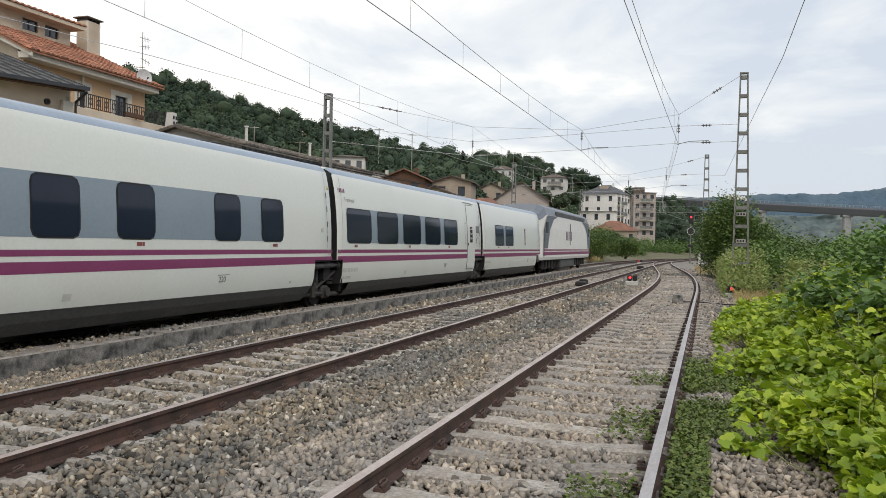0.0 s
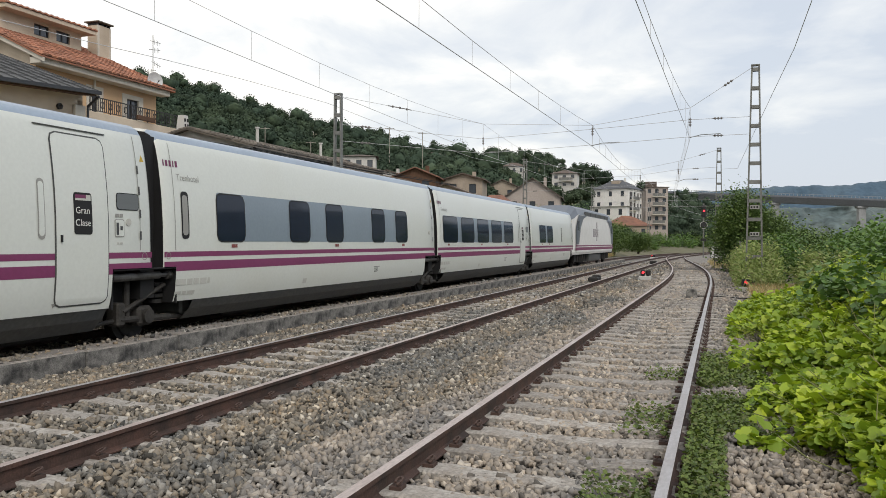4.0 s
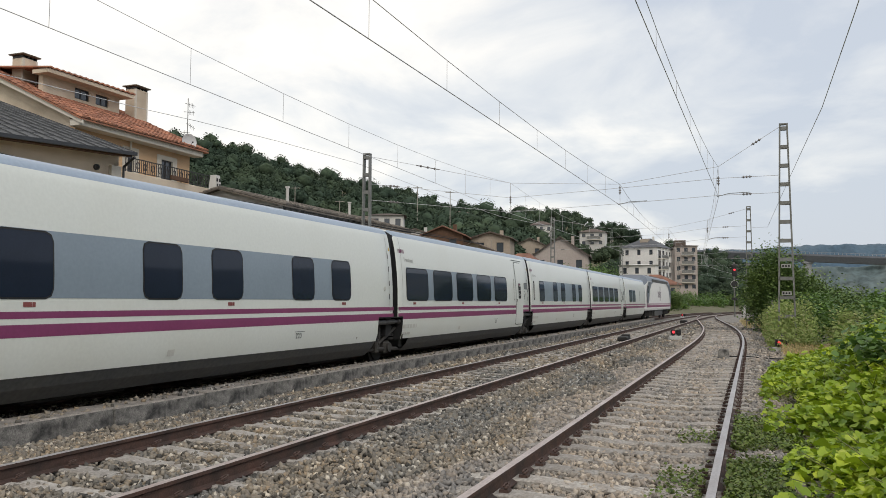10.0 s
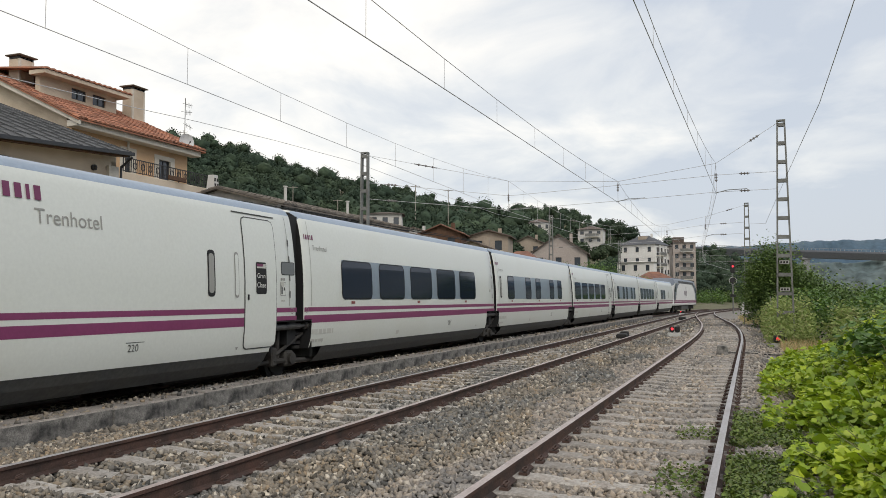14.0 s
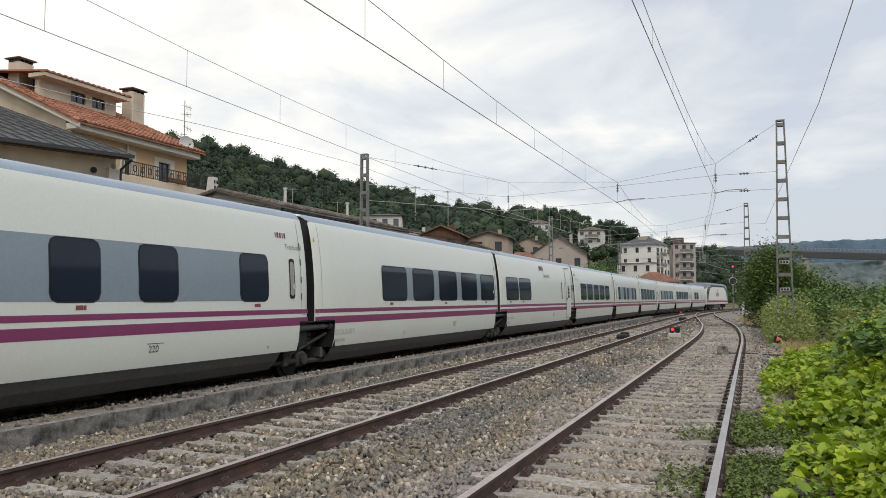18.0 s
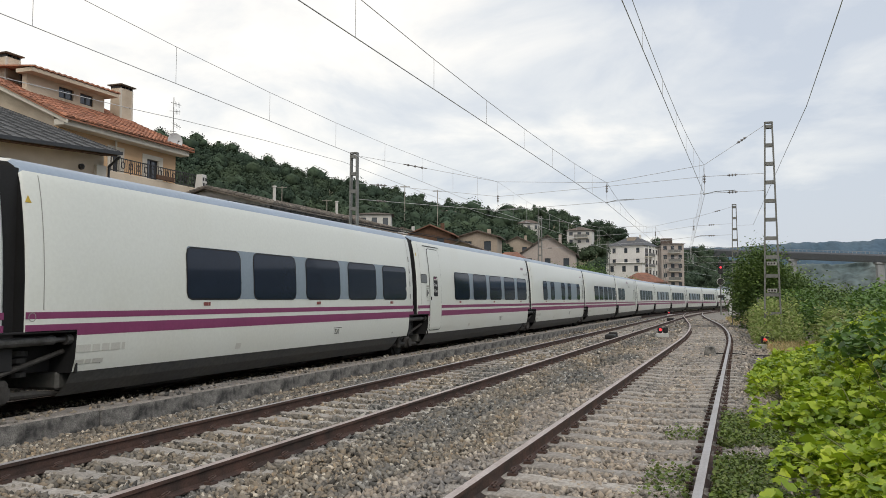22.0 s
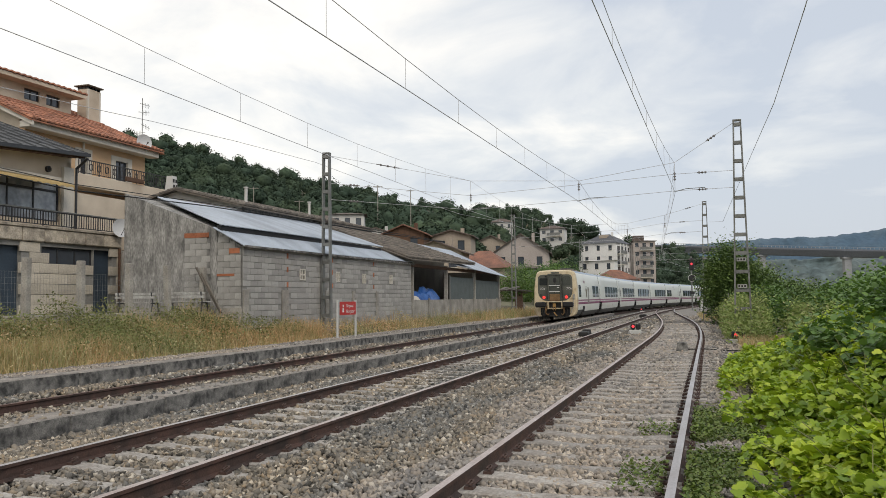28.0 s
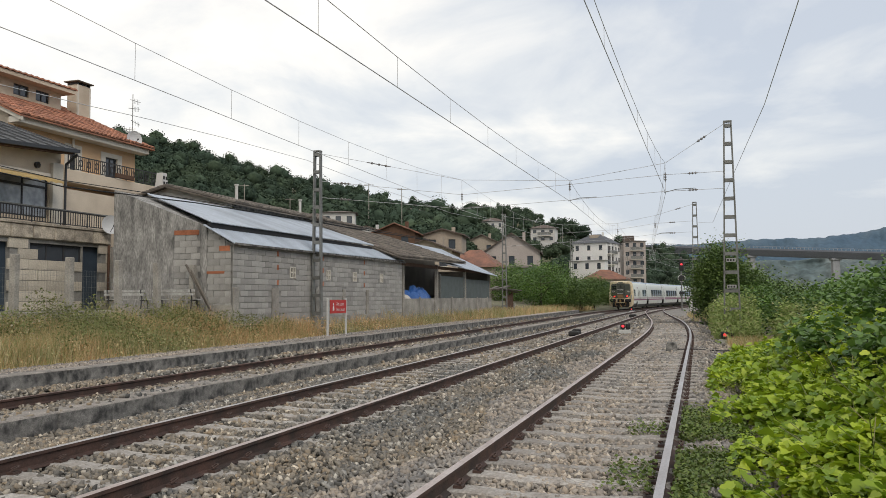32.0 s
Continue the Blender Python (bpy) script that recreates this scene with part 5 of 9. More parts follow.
MAST_L = (32.0, 4.5)
MAST_R = (35.5, -11.02)
lattice_mast("catenary_mast", *MAST_L, 0.3, 7.28, 0.36, 0.25, "tall grey lattice steel mast before the shed wall")
lattice_mast("catenary_mast", *MAST_R, -0.3, 8.1, 0.60, 0.25, "tall tapering grey lattice steel mast among green shrubs")
lattice_mast("catenary_mast", 66.0, 4.9, 0.2, 8.05, 0.36, 0.24, "grey lattice steel mast beyond the sheds")
lattice_mast("catenary_mast", 57.6, -9.7, -0.2, 7.5, 0.5, 0.22, "grey lattice steel mast behind the tree")
lattice_mast("catenary_mast", 100.0, 4.6, 0.2, 8.3, 0.36, 0.24, "far grey lattice steel mast")
lattice_mast("catenary_mast", 98.0, -12.6, -0.2, 7.6, 0.4, 0.22, "far grey lattice steel mast")
lattice_mast("catenary_mast", 135.0, 1.0, 0.2, 8.3, 0.36, 0.24, "far grey lattice steel mast")
# where each line hangs: length, offset from the train's track, height of the carrying wire
HANG = {"train": [(-40.0, -0.2, 6.8), (2.0, -0.4, 6.8), (38.5, 0.42, 6.85), (66.0, -0.1, 6.8), (100.0, 0.1, 6.8), (135.0, -0.1, 6.8), (175.0, 0.1, 6.8)],
        "middle": [(-40.0, -4.5, 6.75), (1.0, -4.2, 6.75), (36.8, -4.78, 6.33), (62.0, -4.4, 6.6), (98.0, -4.6, 6.7), (135.0, -4.4, 6.7), (175.0, -4.5, 6.7)],
        "right": [(-40.0, -8.3, 6.7), (0.0, -8.28, 6.7), (35.3, -8.70, 6.62), (58.0, -7.2, 6.7), (90.0, -5.1, 6.7), (98.0, -4.6, 6.75)]}
LOWEST = {"train": 6.1, "middle": 6.02, "right": 5.8}


def overhead(kind, zc=5.46):
    """Contact wire, carrying wire and droppers of one track."""
    ob = empty("overhead_line", SIDE.copy(), "thin overhead contact wire hung from a carrying wire", "overhead line", group="overhead lines")
    con, car_, drops = [], [], []
    pts_ = HANG[kind]
    for k, ((a0, b0, z0), (a1, b1, z1)) in enumerate(zip(pts_[:-1], pts_[1:])):
        n = 11 if a0 < 60 else 7
        low = LOWEST[kind] if k < 2 else min(z0, z1) - 0.5
        for i in range(n + (k == len(pts_) - 2)):
            u_ = i / n
            a, b = a0 + (a1 - a0) * u_, b0 + (b1 - b0) * u_
            x, y, _ = bent(a, b)
            sag = 4 * u_ * (1 - u_) * ((z0 + z1) / 2 - low)
            con.append((x, y, zc))
            car_.append((x, y, z0 + (z1 - z0) * u_ - sag))
            if a1 < 140 and 0 < i:
                drops.append((car_[-1], con[-1]))
    long_wire("contact_wire", con, {"middle": 0.010, "train": 0.008, "right": 0.0075}[kind], M_WIRE, ob)
    long_wire("carrying_wire", car_, 0.0075 if kind == "middle" else 0.006, M_WIRE, ob)
    for p, q in drops:
        wire("dropper", [p, q], 0.005, M_WIRE, ob, 4)
    return ob


def long_wire(name, pts_, r, material, parent, sides=5):
    """One unbroken bent wire."""
    bm = bmesh.new()
    rings = []
    for i, p in enumerate(pts_):
        d = (Vector(pts_[min(i + 1, len(pts_) - 1)]) - Vector(pts_[max(i - 1, 0)])).normalized()
        a_ = d.cross(Vector((0, 0, 1))).normalized()
        b_ = a_.cross(d)
        rings.append([bm.verts.new(Vector(p) + (a_ * math.cos(2 * math.pi * k / sides) + b_ * math.sin(2 * math.pi * k / sides)) * r) for k in range(sides)])
    for r1, r2 in zip(rings[:-1], rings[1:]):
        for k in range(sides):
            j = (k + 1) % sides
            bm.faces.new((r1[k], r1[j], r2[j], r2[k]))
    bmesh.ops.recalc_face_normals(bm, faces=bm.faces)
    return part(name, bm, material, parent, smooth=True)


overhead("train")
overhead("middle")
overhead("right")


def insulator(bm, p, q):
    p, q = Vector(p), Vector(q)
    tube(bm, p, q, 0.02, 6)
    for i in range(3):
        c = p.lerp(q, 0.2 + 0.3 * i)
        d = (q - p).normalized() * 0.02
        tube(bm, c - d, c + d, 0.05, 8)


def cross_span(left, right, hang, zlow, zup):
    """The wires across all tracks from mast to mast that carry the lines."""
    ob = empty("cross_span", SIDE.copy(), "cross-span wires with insulators between two masts", "cross-span wire", group="cross-spans")
    (al, bl, zl), (ar, br, zr) = left, right
    long_wire("head_span_wire", [(al, bl - 0.12, zl)] + [(a, b, z) for a, b, z in hang] + [(ar, br + 0.12, zr)], 0.009, M_WIRE, ob)
    for z in (zup, zlow):
        pts_ = [(al, bl - 0.12, z - 0.1)] + [(a, b, z - 0.03) for a, b, _ in hang] + [(ar, br + 0.15, z + 0.02)]
        long_wire("span_wire", pts_, 0.009, M_WIRE, ob)
        p, q = Vector(pts_[-1]), Vector(pts_[-2])
        bm = bmesh.new()
        insulator(bm, p.lerp(q, 0.45), p.lerp(q, 0.62))
        part("insulator", bm, M_INSUL, ob)
        p, q = Vector(pts_[0]), Vector(pts_[1])
        bm = bmesh.new()
        insulator(bm, p.lerp(q, 0.12), p.lerp(q, 0.19))
        part("insulator", bm, M_INSUL, ob)
    for p, q in (((ar, br + 0.12, zr), hang[-1]), ((al, bl - 0.12, zl), hang[0])):
        p, q = Vector(p), Vector(q)
        bm = bmesh.new()
        insulator(bm, p.lerp(q, 0.30), p.lerp(q, 0.46))
        part("insulator", bm, M_INSUL, ob)
    for a, b, zt in hang:
        wire("hanger", [(a, b, zt), (a, b, zlow)], 0.009, M_WIRE, ob)
        bm = bmesh.new()
        insulator(bm, (a, b, zlow + 0.35), (a, b, zlow + 0.7))
        part("insulator", bm, M_INSUL, ob)
        long_wire("registration_arm", [(a, b - 1.1, zlow + 0.05), (a - 0.1, b - 0.4, zlow + 0.02), (a - 0.15, b + 0.05, 5.46)], 0.014, M_STEEL, ob)


cross_span((MAST_L[0], MAST_L[1], 7.2), (MAST_R[0], MAST_R[1], 8.05), [HANG[k][2] for k in ("train", "middle", "right")], 5.55, 6.2)
cross_span((66.0, 4.9, 7.9), (57.6, -9.7, 7.4), [(64, -0.1, 6.9), (62.0, -4.4, 6.7), (58.0, -7.2, 6.8)], 5.6, 6.3)
cross_span((100.0, 4.6, 8.1), (98.0, -12.6, 7.5), [(100, 0.1, 6.9), (98.0, -4.6, 6.8)], 5.6, 6.3)
feeder = empty("feeder_cable", SIDE.copy(), "single dark feeder cable strung between masts", "cable")
long_wire("cable", [(-18, -11.6, 6.6), (9, -11.15, 5.45), (15, -11.18, 5.38), (21, -11.22, 5.45), (28, -11.2, 5.75), (MAST_R[0], MAST_R[1] - 0.2, 6.15), (46, -10.6, 5.2), (57.6, -9.9, 6.2)], 0.0075, M_WIRE, feeder)
left_cable = empty("feeder_cable", SIDE.copy(), "thin cable strung along the masts beside the houses", "cable")
long_wire("cable", [(-12, 5, 5.6), (10, 5, 5.95), (17.15, 5, 6.29), (20, 5, 6.44), (22, 5, 6.57), (26.2, 5, 6.78), (MAST_L[0], 5, 6.98), (41, 5, 6.83), (52, 5, 6.8), (66, 5.0, 7.4)], 0.009, M_WIRE, left_cable)


# ---- buildings beside the railway ----
M_BLOCK = shade("grey_concrete_block", (0.37, 0.36, 0.34), 0.95, 0.25, 1.0, 40, 0.4, second=(0.28, 0.27, 0.25), rand=0.16)
M_MORTAR = shade("mortar", (0.27, 0.262, 0.245), 0.95, 0.3, 3, 30, 0.3)
M_RENDER = shade("weathered_render", (0.34, 0.33, 0.31), 0.95, 0.65, 3.6, 22, 0.6, second=(0.12, 0.117, 0.112), patch=0.48, stretch=(1, 1, 0.35))
M_BRICK = shade("hollow_brick", (0.42, 0.15, 0.075), 0.9, 0.3, 4, 40, 0.3, rand=0.2)
M_CORR = shade("grey_sheet_roof", (0.36, 0.405, 0.46), 0.55, 0.2, 0.7, 14, 0.1, second=(0.22, 0.245, 0.28), patch=0.54, stretch=(1.6, 0.5, 0.5))
M_CONC = shade("old_concrete", (0.36, 0.34, 0.30), 0.95, 0.35, 1.3, 25, 0.4, second=(0.20, 0.185, 0.165))
M_SANDSTONE = shade("rough_sandstone", (0.56, 0.505, 0.42), 0.95, 0.3, 1.2, 22, 0.6, second=(0.40, 0.355, 0.29), rand=0.14)
M_STONECAP = shade("stained_stone_band", (0.46, 0.40, 0.32), 0.95, 0.5, 3.0, 18, 0.9, second=(0.19, 0.165, 0.135), patch=0.5, rand=0.12)
M_BEIGE = shade("beige_render", (0.62, 0.53, 0.42), 0.9, 0.12, 0.8, 30, 0.15, second=(0.45, 0.37, 0.285))
M_ORANGE = shade("ochre_render", (0.58, 0.39, 0.235), 0.9, 0.12, 0.7, 30, 0.15, second=(0.50, 0.335, 0.205))
M_TRIM = shade("pale_stone_trim", (0.60, 0.56, 0.49), 0.85, 0.12, 2, 30, 0.1)
M_SLATE = shade("slate_roof", (0.075, 0.078, 0.083), 0.55, 0.3, 2, 25, 0.2, rand=0.18)
M_TILE = shade("terracotta_tile", (0.37, 0.155, 0.09), 0.9, 0.35, 2.5, 30, 0.3, second=(0.23, 0.11, 0.075), rand=0.34)
M_OLDTILE = shade("old_grey_brown_tile", (0.17, 0.145, 0.12), 0.95, 0.35, 1.5, 25, 0.4, second=(0.09, 0.08, 0.07), rand=0.3)
M_DARKFRAME = shade("dark_window_frame", (0.035, 0.037, 0.042), 0.5, 0.2, bump=0)
M_PANE = shade("window_pane", (0.06, 0.07, 0.085), 0.05, 0.1, bump=0)
M_PANE.node_tree.nodes["Principled BSDF"].inputs["Specular IOR Level"].default_value = 0.7
# Pale patches are curtains plus a sky reflection painted into the pane colour.
M_CURTAINSKY = shade("curtain_and_sky_pane", (0.46, 0.50, 0.55), 0.08, 0.3, 0.7, 6, 0, second=(0.10, 0.115, 0.14), patch=0.52)
M_CURTAINSKY.node_tree.nodes["Principled BSDF"].inputs["Specular IOR Level"].default_value = 0.9
M_DARKDOOR = shade("dark_blue_door", (0.04, 0.06, 0.085), 0.5, 0.2, 2, 20, 0.05)
M_AWNING = shade("yellow_awning", (0.52, 0.37, 0.16), 0.85, 0.12, 2, 40, 0.05)
M_IRON = shade("wrought_iron", (0.03, 0.03, 0.032), 0.6, 0.2, bump=0)
M_WOOD = shade("brown_timber", (0.115, 0.06, 0.035), 0.8, 0.3, 3, 40, 0.2)
M_DISH = shade("dish_white", (0.62, 0.63, 0.64), 0.5, 0.08, 3, 20, 0.0)
M_TARP = shade("blue_tarpaulin", (0.03, 0.13, 0.42), 0.45, 0.25, 3, 12, 0.4, depth=0.05)
# Inside walls coloured dark as the shade behind the shed's open front.
M_SHADE = shade("shed_inside_shade", (0.16, 0.14, 0.115), 0.95, 0.3, 1, 20, 0.2)
M_MESHNET = shade("green_shade_net", (0.10, 0.12, 0.12), 0.9, 0.2, 2, 60, 0.2)


def wall(name, p0, p1, z0, z1, thick, material, parent, holes=(), label=""):
    """An upright wall from p0 to p1 (x, y), thickness to the left of that way, with openings (from, to, low, high)."""
    p0, p1 = Vector((*p0, 0)), Vector((*p1, 0))
    d = (p1 - p0)
    ln = d.length
    d.normalize()
    nn = Vector((-d.y, d.x, 0))
    us = sorted({0.0, ln, *[u_ for h_ in holes for u_ in h_[:2]]})
    vs_ = sorted({z0, z1, *[v_ for h_ in holes for v_ in h_[2:]]})
    bm = bmesh.new()
    grid = {}

    def vert(i, j, k):
        if (i, j, k) not in grid:
            grid[i, j, k] = bm.verts.new(p0 + d * us[i] + nn * (thick * k) + Vector((0, 0, vs_[j])))
        return grid[i, j, k]

    solid = {}
    for i in range(len(us) - 1):
        for j in range(len(vs_) - 1):
            um, vm = (us[i] + us[i + 1]) / 2, (vs_[j] + vs_[j + 1]) / 2
            solid[i, j] = not any(h_[0] < um < h_[1] and h_[2] < vm < h_[3] for h_ in holes)
    for (i, j), s in solid.items():
        if not s:
            continue
        bm.faces.new((vert(i, j, 0), vert(i + 1, j, 0), vert(i + 1, j + 1, 0), vert(i, j + 1, 0)))
        bm.faces.new((vert(i, j, 1), vert(i, j + 1, 1), vert(i + 1, j + 1, 1), vert(i + 1, j, 1)))
        for (di, dj), (a_, b_) in (((-1, 0), ((0, 0), (0, 1))), ((1, 0), ((1, 1), (1, 0))), ((0, -1), ((1, 0), (0, 0))), ((0, 1), ((0, 1), (1, 1)))):
            if not solid.get((i + di, j + dj), False):
                q = [vert(i + a_[0], j + a_[1], 0), vert(i + b_[0], j + b_[1], 0), vert(i + b_[0], j + b_[1], 1), vert(i + a_[0], j + a_[1], 1)]
                bm.faces.new(q)
    bmesh.ops.recalc_face_normals(bm, faces=bm.faces)
    return part(name, bm, material, parent, label)


def poly_wall(name, pts_, thick_vec, material, parent, label=""):
    """A flat plate with the given corners, drawn out along thick_vec."""
    bm = bmesh.new()
    t_ = Vector(thick_vec)
    f0 = [bm.verts.new(p) for p in pts_]
    f1 = [bm.verts.new(Vector(p) + t_) for p in pts_]
    n = len(pts_)
    bm.faces.new(f0)
    bm.faces.new(f1[::-1])
    for i in range(n):
        bm.faces.new((f0[(i + 1) % n], f0[i], f1[i], f1[(i + 1) % n]))
    bmesh.ops.recalc_face_normals(bm, faces=bm.faces)
    return part(name, bm, material, parent, label)


def courses(parent, x0, x1, z0, z1, y, size, material, name="block", face="y", skip=(), limit=300, gap=0.012, proud=0.02, seed=1, slope=None):
    """Blocks in bond on a wall's face, each a piece of its own; face y looks towards -y, face x towards -x."""
    rnd = random.Random(seed)
    bw, bh = size
    shapes = {}
    count = 0
    row = 0
    z = z0
    while z + 0.06 < z1:
        h_ = min(bh, z1 - z)
        u_ = x0 - (bw / 2 if row % 2 else 0)
        while u_ < x1 - 0.04:
            a_, b_ = max(u_, x0), min(u_ + bw, x1)
            mid_ = ((a_ + b_) / 2, z + h_ / 2)
            top = slope(mid_[0]) if slope else 1e9
            if b_ - a_ > 0.05 and mid_[1] + h_ / 2 < top and not any(s[0] < mid_[0] < s[1] and s[2] < mid_[1] < s[3] for s in skip):
                key = (round(b_ - a_, 2), round(h_, 2), rnd.randrange(2))
                if key not in shapes:
                    bm = bmesh.new()
                    w_, hh = key[0] - gap, key[1] - gap
                    pr = proud + 0.004 * key[2]
                    if face == "y":
                        box(bm, -w_ / 2, w_ / 2, -pr, 0.03, -hh / 2, hh / 2)
                    else:
                        box(bm, -pr, 0.03, -w_ / 2, w_ / 2, -hh / 2, hh / 2)
                    data = bpy.data.meshes.new(name)
                    bm.to_mesh(data)
                    bm.free()
                    data.materials.append(material)
                    shapes[key] = data
                ob = new(name, shapes[key])
                ob.parent = parent
                ob.matrix_basis = pose(mid_[0], y, mid_[1]) if face == "y" else pose(y, mid_[0], mid_[1])
                count += 1
            u_ += bw
        z += bh
        row += 1
    return count


def sheet_roof(name, corners, material, parent, waves=0.0, step=0.25, thick=0.03, label=""):
    """A roof sheet over four corners (low start, low end, high end, high start); ribs run from low to high."""
    c0, c1, c2, c3 = [Vector(c) for c in corners]
    n = max(2, int((c1 - c0).length / step))
    bm = bmesh.new()
    rows = []
    for i in range(n + 1):
        u_ = i / n
        up = waves * (1 if i % 2 else 0)
        lo, hi = c0.lerp(c1, u_), c3.lerp(c2, u_)
        rows.append((bm.verts.new(lo + Vector((0, 0, up))), bm.verts.new(hi + Vector((0, 0, up))), bm.verts.new(hi + Vector((0, 0, up - thick))), bm.verts.new(lo + Vector((0, 0, up - thick)))))
    for r1, r2 in zip(rows[:-1], rows[1:]):
        for i in range(4):
            j = (i + 1) % 4
            bm.faces.new((r1[i], r1[j], r2[j], r2[i]))
    bm.faces.new(rows[0])
    bm.faces.new(rows[-1][::-1])
    bmesh.ops.recalc_face_normals(bm, faces=bm.faces)
    return part(name, bm, material, parent, label)


def tile_roof(parent, corners, material, cols, rows_, seed=3, name="roof_tile", radius=None):
    """Rows of half-round tiles over four corners (low start, low end, high end, high start), on a closed bed."""
    c0, c1, c2, c3 = [Vector(c) for c in corners]
    sheet_roof("roof_bed", corners, material, parent, 0.0, 2.0, 0.06)
    bm = bmesh.new()
    rnd = random.Random(seed)
    nn = (c1 - c0).cross(c3 - c0).normalized()
    if nn.z < 0:
        nn = -nn
    r_ = radius or (c1 - c0).length / cols * 0.46
    for i in range(cols):
        for j in range(rows_):
            u_ = (i + 0.5) / cols
            v0, v1 = j / rows_, min(1.0, (j + 1.12) / rows_)
            p = c0.lerp(c1, u_).lerp(c3.lerp(c2, u_), v0)
            q = c0.lerp(c1, u_).lerp(c3.lerp(c2, u_), v1)
            d = (c1 - c0).normalized()
            jit = d * rnd.uniform(-0.012, 0.012) + nn * rnd.uniform(0, 0.012)
            p, q = p + jit + nn * 0.03, q + jit + nn * 0.008
            ra, rb = [], []
            for k in range(5):
                w = math.pi * k / 4
                o = d * (math.cos(w) * r_) + nn * (math.sin(w) * r_ * 0.75)
                ra.append(bm.verts.new(p + o))
                rb.append(bm.verts.new(q + o * 0.88))
            for k in range(4):
                bm.faces.new((ra[k], ra[k + 1], rb[k + 1], rb[k]))
            bm.faces.new(ra)
    ob = part("roof_tiles", bm, material, parent)
    ob["kind"] = "stuff"
    return ob


def window(parent, x0, x1, z0, z1, y, frame_mat, bars_=1, depth=0.12, label="", cross=0, pane=None):
    """A framed window set back in its opening; it looks towards -y."""
    w_ = boxed("window", (x0, x1, y + depth, y + depth + 0.03, z0, z1), pane or M_PANE, parent, label=label or "dark glazed window")
    t_ = 0.06
    for nm, d in (("frame", (x0, x0 + t_, y + depth - 0.03, y + depth, z0, z1)), ("frame", (x1 - t_, x1, y + depth - 0.03, y + depth, z0, z1)),
                  ("frame", (x0 + t_, x1 - t_, y + depth - 0.03, y + depth, z0, z0 + t_)), ("frame", (x0 + t_, x1 - t_, y + depth - 0.03, y + depth, z1 - t_, z1))):
        boxed(nm, d, frame_mat, w_)
    for i in range(bars_):
        x = x0 + (x1 - x0) * (i + 1) / (bars_ + 1)
        boxed("mullion", (x - 0.03, x + 0.03, y + depth - 0.03, y + depth, z0 + t_, z1 - t_), frame_mat, w_)
    return w_


def railing(parent, x0, x1, y, z0, z1, step=0.13, posts=1.6, fancy=False, mat_=None):
    mat_ = mat_ or M_IRON
    r_ = boxed("railing", (x0, x1, y - 0.02, y + 0.02, z1 - 0.04, z1), mat_, parent, label="dark metal balcony railing")
    boxed("bottom_bar", (x0, x1, y - 0.015, y + 0.015, z0, z0 + 0.03), mat_, r_)
    x = x0
    k = 0
    while x <= x1:
        big = k % max(1, int(posts / step)) == 0
        w_ = 0.022 if big else 0.009
        boxed("post" if big else "baluster", (x - w_, x + w_, y - 0.012, y + 0.012, z0 - (0.08 if big else 0), z1 - 0.04), mat_, r_)
        if fancy and k % 4 == 2:
            zc = (z0 + z1) / 2
            bm = bmesh.new()
            rings = []
            for i in range(8):
                w0 = math.pi * i / 4
                c_, s_ = math.cos(w0), math.sin(w0)
                rings.append([bm.verts.new((x + (0.1 + d) * c_, y + e, zc + (0.16 + d) * s_)) for d, e in ((-0.012, -0.012), (0.012, -0.012), (0.012, 0.012), (-0.012, 0.012))])
            for i in range(8):
                for k2 in range(4):
                    bm.faces.new((rings[i][k2], rings[i][(k2 + 1) % 4], rings[(i + 1) % 8][(k2 + 1) % 4], rings[(i + 1) % 8][k2]))
            part("scroll", bm, mat_, r_)
        x += step
        k += 1


def dish(name, m, r_, label):
    ob = empty(name, m, label, "satellite dish", group="satellite dishes")
    bm = bmesh.new()
    rings = []
    for k in range(5):
        rr = r_ * k / 4
        rings.append([bm.verts.new((rr * math.cos(2 * math.pi * i / 20), 0.28 * rr * rr / r_, rr * math.sin(2 * math.pi * i / 20))) for i in range(20)] if k else [bm.verts.new((0, 0, 0))])
    for i in range(20):
        j = (i + 1) % 20
        bm.faces.new((rings[0][0], rings[1][i], rings[1][j]))
        for k in range(1, 4):
            bm.faces.new((rings[k][i], rings[k + 1][i], rings[k + 1][j], rings[k][j]))
    for v_ in bm.verts:
        v_.co.y *= -1
    part("reflector", bm, M_DISH, ob, smooth=True)
    bm = bmesh.new()
    tube(bm, (0, 0.0, -r_ * 0.9), (0, -r_ * 1.0, -r_ * 0.15), 0.012, 5)
    tube(bm, (0, -r_ * 0.95, -r_ * 0.15), (0, -r_ * 1.12, -r_ * 0.12), 0.035, 6)
    part("feed_arm", bm, M_IRON, ob)
    bm = bmesh.new()
    tube(bm, (0, 0.02, 0), (0, 0.25, -0.1), 0.025, 6)
    part("bracket", bm, M_STEEL, ob)
    return ob


# the block shed
shed = empty("block_shed", SIDE @ pose(26.4, 4.8, 0), "grey concrete-block shed with sheet roof beside the railway", "shed")
L_SHED, Z_EAVE, Z_BASE = 15.9, 3.30, 0.0
vents = [(3.9, 4.35, 2.22, 2.66), (7.0, 7.4, 2.2, 2.64), (9.7, 10.1, 2.18, 2.62), (12.9, 13.3, 2.2, 2.64)]
wall("wall", (0, 0), (L_SHED, 0), Z_BASE, Z_EAVE, 0.2, M_MORTAR, shed, [(p, q, r_, s) for p, q, r_, s in vents])
piers = [(0.0, 0.34), (2.55, 3.0), (6.0, 6.25), (8.6, 8.85), (11.2, 11.45)]
